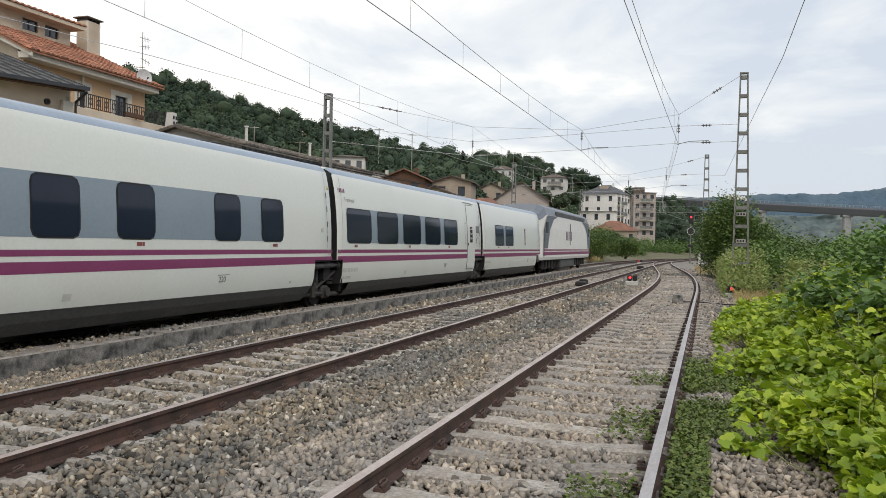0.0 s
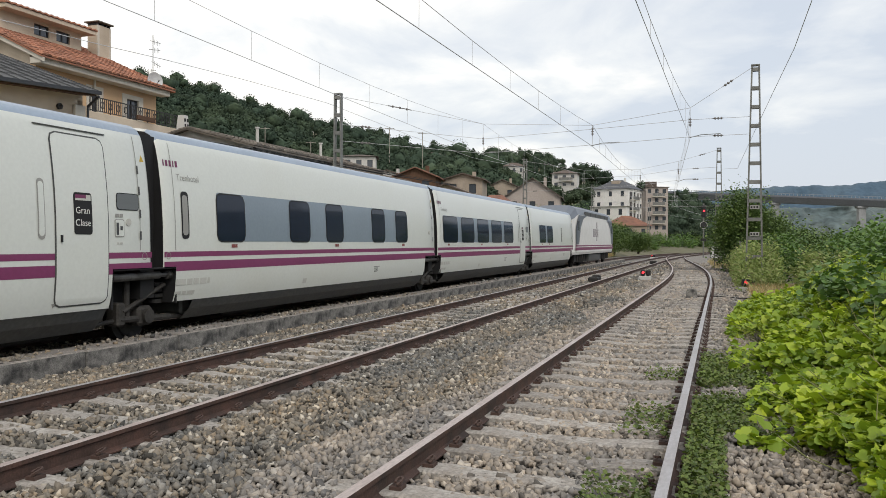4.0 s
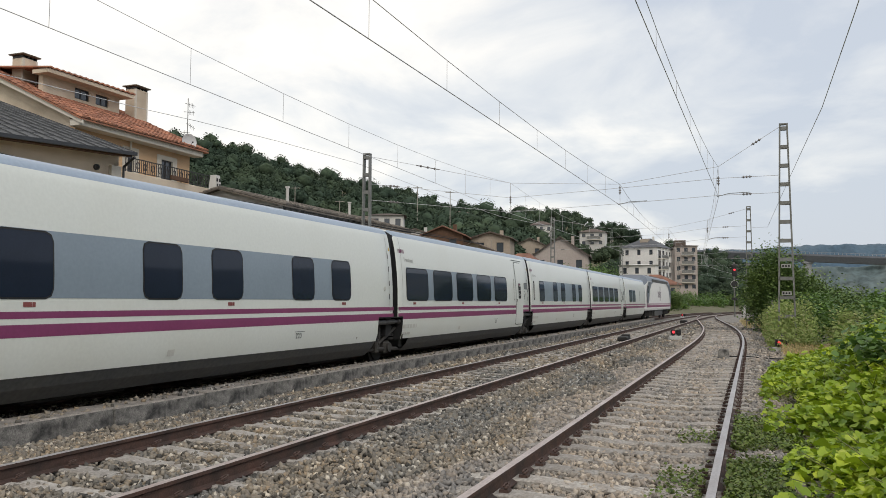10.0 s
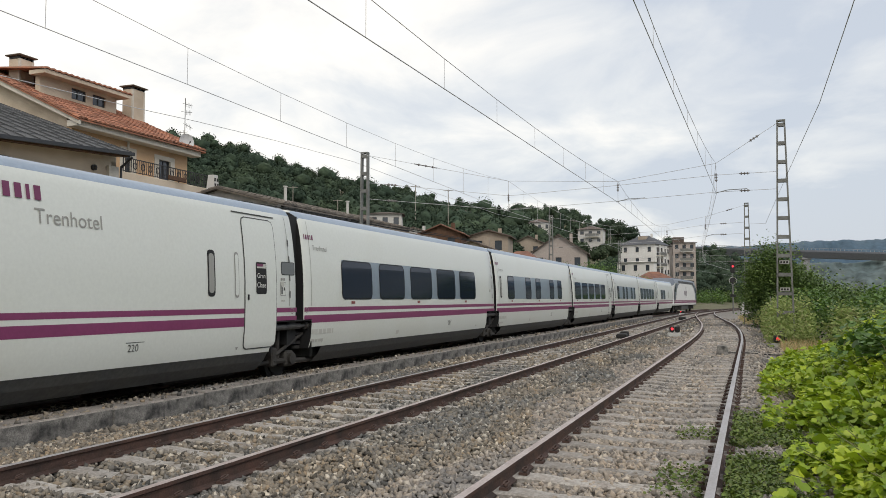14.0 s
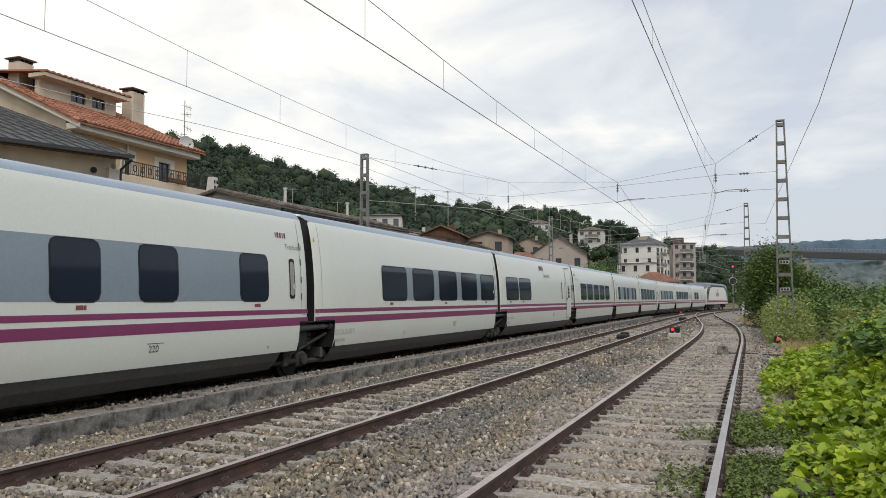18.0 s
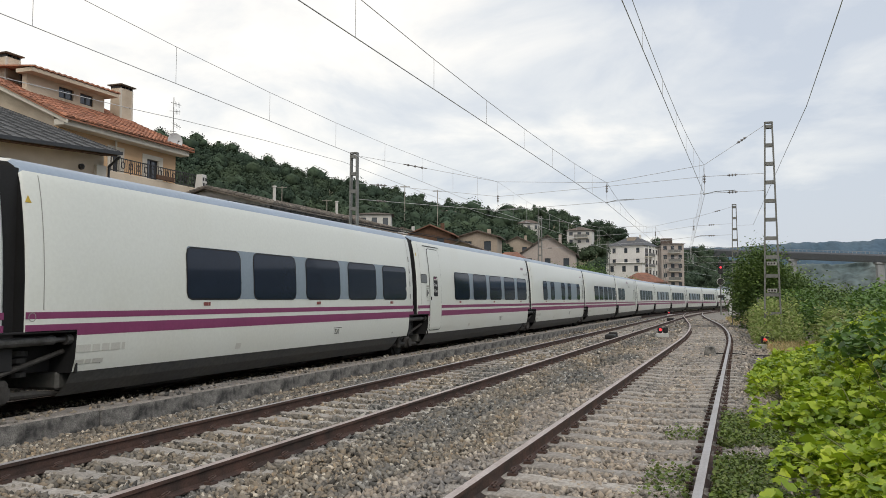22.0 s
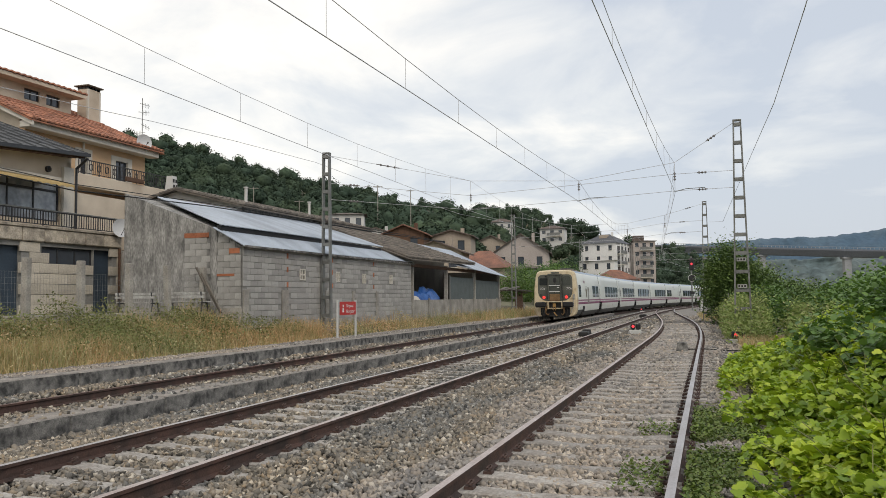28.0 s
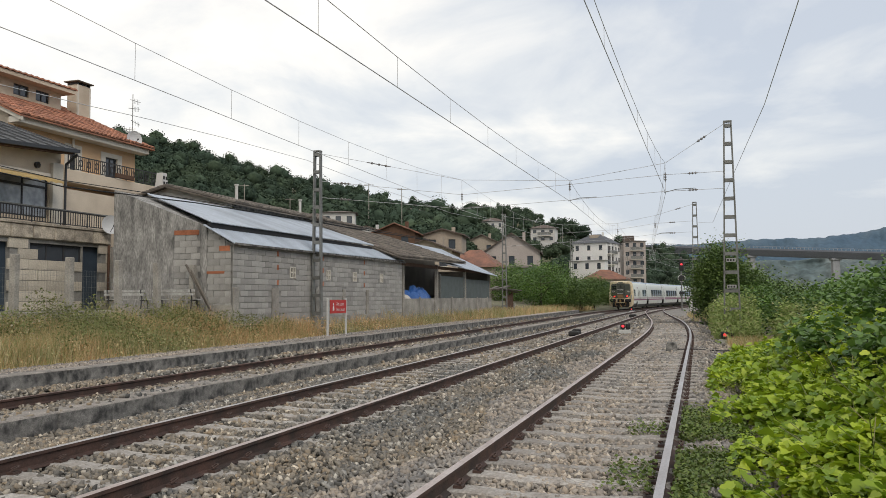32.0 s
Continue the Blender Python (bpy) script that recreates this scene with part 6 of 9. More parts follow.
courses(shed, 0.0, L_SHED, 0.72, Z_EAVE, 0.0, (0.46, 0.205), M_BLOCK, skip=[(p - 0.1, q + 0.1, r_ - 0.05, s + 0.05) for p, q, r_, s in vents] + [(p - 0.05, q + 0.05, 0, 1.85) for p, q in piers])
boxed("plinth", (-0.02, L_SHED, -0.05, 0.0, 0, 0.72), M_CONC, shed, 0.01, "stained concrete plinth")
for p, q in piers:
    boxed("pier", (p, q, -0.06, 0.0, 0.6, 1.85), M_CONC, shed, 0.015, "pale concrete pier")
# A black plate behind the bars paints the shade inside each block.
for p, q, r_, s in vents:
    fr = boxed("vent_block", (p, q, 0.03, 0.06, r_, s), M_BLACK, shed, label="pierced white vent block")
    for x0, x1, z0, z1 in ((p, p + 0.05, r_, s), (q - 0.05, q, r_, s), ((p + q) / 2 - 0.03, (p + q) / 2 + 0.03, r_, s), (p, q, r_, r_ + 0.05), (p, q, s - 0.05, s), (p, q, (r_ + s) / 2 - 0.03, (r_ + s) / 2 + 0.03)):
        boxed("bar", (x0 + 0.001, x1 - 0.001, -0.03, 0.028, z0 + 0.001, z1 - 0.001), M_TRIM, fr)
for x in (2.9, 6.6, 10.9):
    for z in (1.95, 2.5, 3.0):
        boxed("brick_patch", (x, x + 0.12, -0.03, -0.02, z, z + 0.19), M_BRICK, shed)
# its gable towards the platform's end
poly_wall("gable", [(0, 0.02, 0), (0, 4.75, 0), (0, 4.75, 5.28), (0, 0.95, 3.86), (0, 0.02, 3.25)], (0.2, 0, 0), M_RENDER, shed, "blackened rendered gable wall")
courses(shed, 0.05, 2.25, 0.9, 3.9, 0.0, (0.44, 0.21), M_BLOCK, face="x", seed=7, skip=[(0.95, 1.25, 0, 4)], slope=lambda u_: 3.2 + 0.62 * min(u_, 0.95))
boxed("brick_patch", (-0.035, 0.0, 1.3, 2.25, 3.62, 3.78), M_BRICK, shed)
boxed("brick_patch", (-0.035, 0.0, 0.1, 0.5, 3.05, 3.22), M_BRICK, shed)
boxed("brick_patch", (-0.035, 0.0, 0.3, 1.0, 2.3, 2.38), M_BRICK, shed)
boxed("pier", (-0.05, 0.0, 0.97, 1.22, 0.6, 3.9), M_RENDER, shed, 0.01)
boxed("plinth", (-0.03, 0.0, 0.0, 4.7, 0, 1.25), M_CONC, shed)
wall("back_wall", (L_SHED, 4.75), (0.2, 4.75), 0, 5.2, 0.2, M_RENDER, shed)
wall("end_wall", (L_SHED, 0.2), (L_SHED, 4.7), 0, 3.3, 0.2, M_MORTAR, shed)
sheet_roof("roof_sheet", [(-0.12, -0.14, 3.30), (16.0, -0.14, 3.38), (13.7, 0.98, 3.98), (-0.25, 0.98, 3.93)], M_CORR, shed, 0.018, 0.12, label="grey corrugated roof sheet")
sheet_roof("roof_sheet", [(-0.15, 0.72, 4.02), (13.9, 0.72, 4.08), (13.2, 4.4, 5.42), (1.3, 4.4, 5.30)], M_CORR, shed, 0.018, 0.12, label="grey corrugated roof sheet")
poly_wall("roof_slab", [(0.02, 0.92, 3.86), (1.7, 0.92, 3.86), (1.7, 4.7, 5.25), (0.02, 4.7, 5.25)], (0, 0, -0.1), M_RENDER, shed, "weathered concrete roof edge")
# Black strip painted as the shade in the gap between both sheets.
boxed("roof_gap_shade", (-0.1, 13.8, 0.78, 0.92, 3.8, 4.0), M_BLACK, shed)
boxed("gutter", (-0.1, 16.0, -0.2, -0.13, 3.24, 3.31), M_KERB, shed)

# the open shed behind it
barn = empty("open_shed", SIDE @ pose(42.5, 4.8, 0), "open-fronted shed with tiled and sheet roof", "shed")
wall("low_wall", (0, 0), (18.8, 0), -0.1, 1.42, 0.2, M_CONC, barn, label="pale concrete low wall")
for x in (2.5, 5.2, 8.6, 11.4, 14.6, 17.4):
    boxed("pier", (x, x + 0.2, -0.04, 0.0, 0.4, 1.5), M_CONC, barn, 0.01)
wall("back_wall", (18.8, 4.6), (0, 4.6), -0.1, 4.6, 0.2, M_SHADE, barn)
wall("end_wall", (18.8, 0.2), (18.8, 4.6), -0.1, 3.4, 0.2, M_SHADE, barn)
for x in (0.2, 6.0, 12.0, 18.5):
    boxed("post", (x, x + 0.18, 0.05, 0.23, 1.42, 3.4), M_CONC, barn)
sheet_roof("roof_sheet", [(6.0, -0.45, 3.45), (19.0, -0.45, 3.02), (18.0, 3.6, 5.05), (5.5, 3.6, 5.12)], M_CORR, barn, 0.018, 0.12, label="pale corrugated roof sheet")
tile_roof(barn, [(-1.4, -0.5, 3.50), (10.2, -0.5, 3.62), (6.6, 3.7, 5.22), (-3.2, 3.7, 5.20)], M_OLDTILE, 44, 11, 5)
boxed("beam", (-0.2, 18.8, 0.05, 0.2, 3.15, 3.32), M_WOOD, barn)
tarp = empty("tarpaulin_heap", SIDE @ pose(46.4, 5.6, 1.38), "wrinkled blue tarpaulin over a heap behind the low wall", "tarpaulin")
bm = bmesh.new()
bmesh.ops.create_icosphere(bm, subdivisions=5, radius=1.0)
for v_ in bm.verts:
    n_v = noise.noise(v_.co * 1.7) * 0.38 + noise.noise(v_.co * 4.0) * 0.16 - 0.16 * abs(noise.noise(v_.co * 7.0))
    v_.co = Vector((v_.co.x * (2.5 + 0.6 * n_v), v_.co.y * 0.6 + 0.25 * n_v, max(-0.1, v_.co.z * 0.62 + n_v * (1.0 - 0.3 * v_.co.x))))
part("tarpaulin", bm, M_TARP, tarp, smooth=True)
bm = bmesh.new()
bmesh.ops.create_icosphere(bm, subdivisions=3, radius=0.5)
for v_ in bm.verts:
    v_.co = Vector((v_.co.x * 1.6 - 2.5, v_.co.y * 0.7 - 0.3, max(-0.05, v_.co.z * 0.5 + noise.noise(v_.co * 3) * 0.12)))
part("sack", bm, M_TRIM, tarp, "pale sack")
net = empty("shade_net", SIDE @ pose(49.2, 4.9, 1.42), "dark green shade net on posts above a low wall", "shade net")
boxed("net", (0, 5.0, 0.0, 0.02, 0, 1.35), M_MESHNET, net)
boxed("net", (5.1, 12.0, 0.0, 0.02, 0, 1.25), M_MESHNET, net)
for x in (0, 5.05, 12.0):
    boxed("post", (x - 0.04, x + 0.04, -0.03, 0.05, 0, 1.45), M_STEEL, net)

# the stone house with the balcony
house = empty("stone_house", SIDE @ pose(18.0, 12.0, 1.05), "sandstone house with slate roof and dark windows", "house")
HX = 18.0
def hx(a):
    return a - HX
wall("wall", (0, 0), (hx(29.2), 0), -0.6, 2.55, 0.3, M_MORTAR, house, [(hx(25.2), hx(27.67), 1.72, 2.38), (hx(27.7), hx(28.66), 0.0, 2.40), (hx(22.6), hx(24.35), 0.0, 2.35)])
courses(house, hx(20.0), hx(29.15), 0.0, 2.5, 0.0, (0.85, 0.36), M_SANDSTONE, name="stone", skip=[(hx(25.1), hx(27.7), 1.68, 2.42), (hx(27.6), hx(28.7), 0, 2.45), (hx(22.5), hx(24.4), 0, 2.4)], gap=0.018, proud=0.04, seed=9)
window(house, hx(25.2), hx(27.67), 1.72, 2.38, 0.0, M_DARKFRAME, 2, pane=M_PANE)
boxed("door", (hx(27.7), hx(28.66), 0.18, 0.24, 0.0, 2.40), M_DARKDOOR, house, label="dark blue door")
boxed("garage_door", (hx(22.6), hx(24.35), 0.18, 0.24, 0.0, 2.35), M_DARKDOOR, house, label="dark blue garage door")
for i in range(10):
    boxed("balcony_stone", (hx(19.5) + 0.96 * i, hx(20.44) + 0.96 * i, -0.12, 0.0, 2.52, 2.98), M_STONECAP, house, 0.03)
boxed("balcony_floor", (hx(18.5), hx(29.1), -0.16, 0.6, 2.99, 3.08), M_STONECAP, house, 0.01)
railing(house, hx(18.6), hx(28.9), -0.05, 3.12, 3.62, 0.12, 1.4, mat_=M_IRON)
boxed("handrail", (hx(18.6), hx(28.9), -0.09, -0.01, 3.62, 3.66), M_STEEL, house)
# upper storey
wall("upper_wall", (0, 0.6), (hx(27.15), 0.6), 3.05, 5.35, 0.3, M_BEIGE, house, [(hx(21.0), hx(26.6), 3.35, 4.9)])
window(house, hx(21.0), hx(26.6), 3.35, 4.9, 0.6, M_DARKFRAME, 4, 0.1, pane=M_CURTAINSKY)
boxed("window_rail", (hx(21.0), hx(26.6), 0.66, 0.7, 4.42, 4.5), M_DARKFRAME, house)
boxed("column", (hx(26.65), hx(27.15), 0.45, 0.6, 3.05, 5.4), M_TRIM, house, 0.01)
wall("upper_side_wall", (hx(27.15), 0.6), (hx(27.15), 9.0), 3.05, 5.6, 0.25, M_BEIGE, house)
bm = bmesh.new()
vs = []
for i in range(46):
    x = hx(21.0) + 0.12 * i
    vs.append((bm.verts.new((x, 0.55, 4.86)), bm.verts.new((x, -0.25, 4.64)), bm.verts.new((x, -0.26, 4.52 + (0.04 if i % 3 else 0.0)))))
for p, q in zip(vs[:-1], vs[1:]):
    bm.faces.new((p[0], p[1], q[1], q[0]))
    bm.faces.new((p[1], p[2], q[2], q[1]))
part("awning", bm, M_AWNING, house, "yellow scalloped awning")
boxed("awning_box", (hx(21.0), hx(26.5), 0.4, 0.6, 4.83, 4.96), M_TRIM, house, 0.02)
bm = bmesh.new()
tube(bm, (hx(26.0), 0.6, 5.22), (hx(26.0), 0.5, 5.22), 0.11, 16)
tube(bm, (hx(26.0), 0.5, 5.22), (hx(26.0), 0.42, 5.22), 0.075, 16, 0.03)
part("wall_lamp", bm, M_IRON, house)
# slate roof: hipped, low eaves
roof = [(hx(17.0), -0.1, 5.25), (hx(27.2), -0.1, 5.93), (hx(23.2), 3.9, 7.75), (hx(17.0), 3.9, 7.35)]
sheet_roof("roof", roof, M_SLATE, house, 0.0, 3.0, 0.10, "grey slate roof with standing seams")
poly_wall("roof_hip", [(hx(27.2), -0.1, 5.93), (hx(27.2), 9.0, 5.93), (hx(23.2), 3.9, 7.75)], (0, 0, -0.08), M_SLATE, house)
poly_wall("upper_wall", [(hx(17.0), 0.6, 5.351), (hx(27.15), 0.6, 5.351), (hx(27.15), 0.6, 5.98), (hx(17.0), 0.6, 5.37)], (0, 0.25, 0), M_BEIGE, house)
for i in range(18):
    u_ = i / 17
    p = Vector(roof[0]).lerp(Vector(roof[1]), u_)
    q = Vector(roof[3]).lerp(Vector(roof[2]), u_)
    bm = bmesh.new()
    tube(bm, p + Vector((0, 0, 0.02)), q + Vector((0, 0, 0.02)), 0.02, 4)
    part("roof_seam", bm, M_SLATE, house)
for k in range(1, 9):
    u_ = k / 9
    bm = bmesh.new()
    tube(bm, Vector(roof[0]).lerp(Vector(roof[3]), u_) + Vector((0, 0, 0.012)), Vector(roof[1]).lerp(Vector(roof[2]), u_) + Vector((0, 0, 0.012)), 0.008, 4)
    part("roof_seam", bm, M_SLATE, house)
poly_wall("eave_board", [(hx(17.0), -0.02, 5.08), (hx(27.1), -0.02, 5.74), (hx(27.1), 0.6, 5.80), (hx(17.0), 0.6, 5.14)], (0, 0, 0.07), M_WOOD, house, "brown timber eaves")
poly_wall("gutter", [(hx(17.0), -0.2, 5.10), (hx(27.25), -0.2, 5.80), (hx(27.25), -0.2, 5.93), (hx(17.0), -0.2, 5.23)], (0, 0.1, 0), M_DARKFRAME, house)
bm = bmesh.new()
tube(bm, (hx(27.22), -0.1, 5.75), (hx(27.22), 0.42, 5.4), 0.05, 8)
tube(bm, (hx(27.22), 0.42, 5.42), (hx(27.22), 0.42, 3.1), 0.045, 8)
part("drainpipe", bm, M_DARKFRAME, house)
bm = bmesh.new()
tube(bm, (hx(28.95), -0.12, 2.5), (hx(28.95), -0.12, 0.0), 0.05, 8)
part("drainpipe", bm, M_WOOD, house)
wall("garden_parapet", (hx(27.3), 1.5), (hx(31.5), 1.5), 2.6, 4.72, 0.2, M_BEIGE, house)
boxed("planter", (hx(27.3), hx(28.0), 1.2, 1.5, 3.1, 3.35), M_WOOD, house, 0.01)
dish("satellite_dish", SIDE @ pose(28.76, 11.7, 4.33, 0, 0, -25), 0.36, "pale satellite dish on the house corner")

# the ochre house behind
ochre = empty("ochre_house", SIDE @ pose(27.0, 16.0, 1.0), "ochre rendered house with terracotta tile roof", "house")
def ox(a):
    return a - 27.0
wall("wall", (ox(28.3), 0), (ox(35.55), 0), 0, 7.75, 0.3, M_ORANGE, ochre, [(4.9, 6.3, 5.9, 7.2), (2.7, 3.7, 5.9, 7.2)])
wall("side_wall", (ox(35.55), 0.3), (ox(35.55), 9.0), 0, 7.75, 0.3, M_ORANGE, ochre)
for p, q in ((33.2, 34.6), (31.0, 32.0)):
    window(ochre, ox(p) + 0.3, ox(q) - 0.3, 5.95, 7.0, 0.0, M_DARKFRAME, 1, 0.1)
    for x0, x1, z0, z1 in ((ox(p), ox(p) + 0.3, 5.9, 7.2), (ox(q) - 0.3, ox(q), 5.9, 7.2), (ox(p) + 0.3, ox(q) - 0.3, 7.0, 7.2)):
        boxed("window_surround", (x0, x1, -0.03, 0.12, z0, z1), M_TRIM, ochre)
boxed("cornice", (ox(28.0), ox(35.9), -0.55, 0.0, 7.45, 7.72), M_TRIM, ochre, 0.02, "pale moulded cornice")
boxed("balcony_floor", (ox(30.2), ox(36.8), -0.9, 0.0, 5.35, 5.9), M_BEIGE, ochre, 0.02)
railing(ochre, ox(30.3), ox(36.7), -0.85, 5.95, 6.55, 0.12, 1.2, fancy=True)
boxed("flower_box", (ox(33.1), ox(34.3), -0.98, -0.88, 5.95, 6.15), M_WOOD, ochre, 0.01)
tile_roof(ochre, [(ox(27.9), -0.7, 7.72), (ox(36.1), -0.7, 7.75), (ox(34.6), 5.2, 10.5), (ox(27.9), 5.2, 10.48)], M_TILE, 32, 18, 8)
poly_wall("gable", [(ox(28.3), 0.3, 0), (ox(28.3), 10.4, 0), (ox(28.3), 10.4, 7.9), (ox(28.3), 5.2, 10.3), (ox(28.3), 0.3, 7.95)], (0.3, 0, 0), M_BEIGE, ochre, "beige rendered gable wall")
poly_wall("verge_board", [(ox(27.95), -0.7, 7.5), (ox(27.95), -0.7, 7.68), (ox(27.95), 5.2, 10.44), (ox(27.95), 5.2, 10.2)], (0.1, 0, 0), M_TRIM, ochre, "pale verge board")
tile_roof(ochre, [(ox(36.1), 11.0, 7.75), (ox(27.9), 11.0, 7.75), (ox(27.9), 5.2, 10.48), (ox(34.6), 5.2, 10.5)], M_TILE, 30, 10, 9)
poly_wall("roof_hip", [(ox(36.1), -0.7, 7.75), (ox(36.1), 11.0, 7.75), (ox(34.6), 5.2, 10.5)], (0, 0, -0.08), M_TILE, ochre)
wall("dormer_wall", (ox(28.9), 2.5), (ox(33.4), 2.5), 8.6, 10.22, 0.25, M_BEIGE, ochre, [(1.75, 2.6, 9.45, 9.95), (3.0, 3.8, 9.45, 9.95)])
wall("dormer_side", (ox(33.4), 2.75), (ox(33.4), 7.0), 8.6, 10.2, 0.25, M_BEIGE, ochre)
for p, q in ((30.65, 31.5), (31.9, 32.7)):
    window(ochre, ox(p), ox(q), 9.45, 9.95, 2.5, M_DARKFRAME, 1, 0.1)
sheet_roof("dormer_roof", [(ox(28.6), 1.9, 10.30), (ox(33.8), 1.9, 10.34), (ox(33.8), 6.5, 10.82), (ox(28.6), 6.5, 10.75)], M_TILE, ochre, 0.04, 0.16, 0.07, "terracotta dormer roof")
poly_wall("dormer_fascia", [(ox(28.65), 1.95, 10.06), (ox(33.75), 1.95, 10.10), (ox(33.75), 1.95, 10.27), (ox(28.65), 1.95, 10.23)], (0, 0.9, 0), M_BEIGE, ochre, "beige dormer fascia")
for a0, yy, z1, cw, cd in ((34.48, 2.5, 10.85, 0.85, 0.65), (29.0, 3.8, 10.98, 0.75, 0.65)):
    ch = boxed("chimney", (ox(a0), ox(a0) + cw, yy, yy + cd, 8.6, z1), M_BEIGE, ochre, 0.02, "beige rendered chimney")
    for x in (ox(a0) - 0.012, ox(a0) + cw - 0.09):
        boxed("corner_trim", (x, x + 0.10, yy - 0.012, yy + 0.09, 8.6, z1 - 0.02), M_TRIM, ch, 0.008)
    for dx in (0.0, 0.35 * cw, 0.62 * cw, cw - 0.08):
        boxed("cap_post", (ox(a0) + dx, ox(a0) + dx + 0.08, yy + 0.02, yy + cd - 0.02, z1, z1 + 0.12), M_IRON, ch)
    boxed("cap", (ox(a0) - 0.12, ox(a0) + cw + 0.12, yy - 0.12, yy + cd + 0.12, z1 + 0.12, z1 + 0.18), M_OLDTILE, ch, 0.02)
bm = bmesh.new()
tube(bm, (ox(31.4), -0.1, 7.5), (ox(31.4), -0.1, 6.9), 0.05, 8)
part("drainpipe", bm, M_TRIM, ochre)
dish("satellite_dish", SIDE @ pose(34.83, 15.55, 9.03, 0, 0, -20), 0.40, "white satellite dish at the roof corner")
aerial = empty("aerial", SIDE @ pose(35.2, 15.9, 9.0), "thin television aerial on a rooftop pole", "aerial")
bm = bmesh.new()
tube(bm, (0, 0, 0), (0, 0, 2.3), 0.02, 6)
part("pole", bm, M_STEEL, aerial)
for z, ln, yaw in ((2.0, 0.55, 0), (1.0, 1.1, 20), (0.6, 0.5, 80), (1.6, 0.35, -30)):
    bm = bmesh.new()
    c_, s_ = math.cos(radians(yaw)), math.sin(radians(yaw))
    tube(bm, (-0.2 * c_, -0.2 * s_, z), (ln * c_, ln * s_, z + 0.03), 0.012, 5)
    for k in range(5):
        d = ln * k / 5
        tube(bm, (d * c_, d * s_, z - 0.12), (d * c_, d * s_, z + 0.12), 0.007, 4)
    part("antenna", bm, M_STEEL, aerial)


# ---- leaves ----
LEAF_V = np.array([(0, 0, 0), (0.42, 0.30, 0.10), (0.36, 0.85, 0.02), (0, 1.0, -0.10), (-0.36, 0.85, 0.02), (-0.42, 0.30, 0.10)])
LEAF_Q = np.array([(0, 1, 2, 3), (0, 3, 4, 5)])


SIMPLE_V = np.array([(0, 0, 0), (0.45, 0.5, 0.10), (0, 1.0, -0.05), (-0.45, 0.5, 0.10)])
SIMPLE_Q = np.array([(0, 1, 2, 3)])
VINE_V = np.array([(0, 0.08, 0), (0.26, -0.06, 0.05), (0.52, 0.34, 0.10), (0.30, 0.60, 0.03), (0, 1.0, -0.12), (-0.30, 0.60, 0.03), (-0.52, 0.34, 0.10), (-0.26, -0.06, 0.05)])
VINE_Q = np.array([(0, 1, 2, 3), (0, 3, 4, 5), (0, 5, 6, 7)])
LOBED_V = np.array([(0, 0.10, 0), (0.30, -0.06, 0.06), (0.54, 0.20, 0.10), (0.50, 0.52, 0.07), (0.33, 0.60, 0.01), (0.25, 0.86, 0.02), (0, 1.0, -0.10),
                    (-0.25, 0.86, 0.02), (-0.33, 0.60, 0.01), (-0.50, 0.52, 0.07), (-0.54, 0.20, 0.10), (-0.30, -0.06, 0.06)])
LOBED_Q = np.array([(0, 1, 2, 3), (0, 3, 4, 5), (0, 5, 6, 7), (0, 7, 8, 9), (0, 9, 10, 11)])
SHAPES = {"lobed": (LOBED_V, LOBED_Q), "plain": (LEAF_V, LEAF_Q), "simple": (SIMPLE_V, SIMPLE_Q), "heart": (VINE_V, VINE_Q)}


def leaves(name, loc, size, rs, material, up=0.5, shape="plain", long=1.0):
    """Folded leaves at the places given; up: how far they face the sky."""
    n = len(loc)
    base, quads = SHAPES[shape]
    k = len(base)
    yaw = rs.uniform(0, 2 * np.pi, n)
    tilt = (1 - up) * rs.uniform(-1.5, 1.5, n) + up * rs.normal(0.15, 0.42, n)
    roll = (1 - up) * rs.uniform(-1.5, 1.5, n) + up * rs.normal(0, 0.40, n)
    v_ = np.repeat((base * np.array([1.0, long, 1.0]))[None], n, 0) * np.asarray(size)[:, None, None]
    v_[:, :, 2] *= rs.uniform(-0.4, 1.6, n)[:, None]

    def turned(v_, ang, i, j):
        c, s = np.cos(ang)[:, None], np.sin(ang)[:, None]
        a_, b_ = v_[:, :, i].copy(), v_[:, :, j].copy()
        v_[:, :, i], v_[:, :, j] = c * a_ - s * b_, s * a_ + c * b_
        return v_

    v_ = turned(turned(turned(v_, roll, 2, 0), tilt, 1, 2), yaw, 0, 1)
    v_ = v_ + np.asarray(loc)[:, None, :]
    q = (np.arange(n)[:, None, None] * k + quads[None]).reshape(-1, 4)
    return bulk(name, v_.reshape(-1, 3), q, material, shape == "lobed")


M_WOODS = shade("far_woods", (0.043, 0.066, 0.047), 1.0, 0.4, 0.05, 0.8, 0, second=(0.068, 0.094, 0.055), patch=0.52, rand=0.28)
M_WOODS.node_tree.nodes["Principled BSDF"].inputs["Specular IOR Level"].default_value = 0.1
M_TREE = many_colours("tree_leaves", [(0.055, 0.10, 0.028), (0.095, 0.16, 0.042), (0.14, 0.215, 0.058), (0.075, 0.125, 0.036)], 0.6, ((0.8, 0.85, 0.8), (1.2, 1.15, 1.0)), 0, 0.2, 0.6)
M_VINE = many_colours("vine_leaves", [(0.11, 0.195, 0.015), (0.27, 0.385, 0.026), (0.39, 0.495, 0.036), (0.16, 0.265, 0.02), (0.49, 0.57, 0.07)], 0.5, ((0.74, 0.80, 0.8), (1.2, 1.16, 1.0)), 0, 0.30, 0.7)
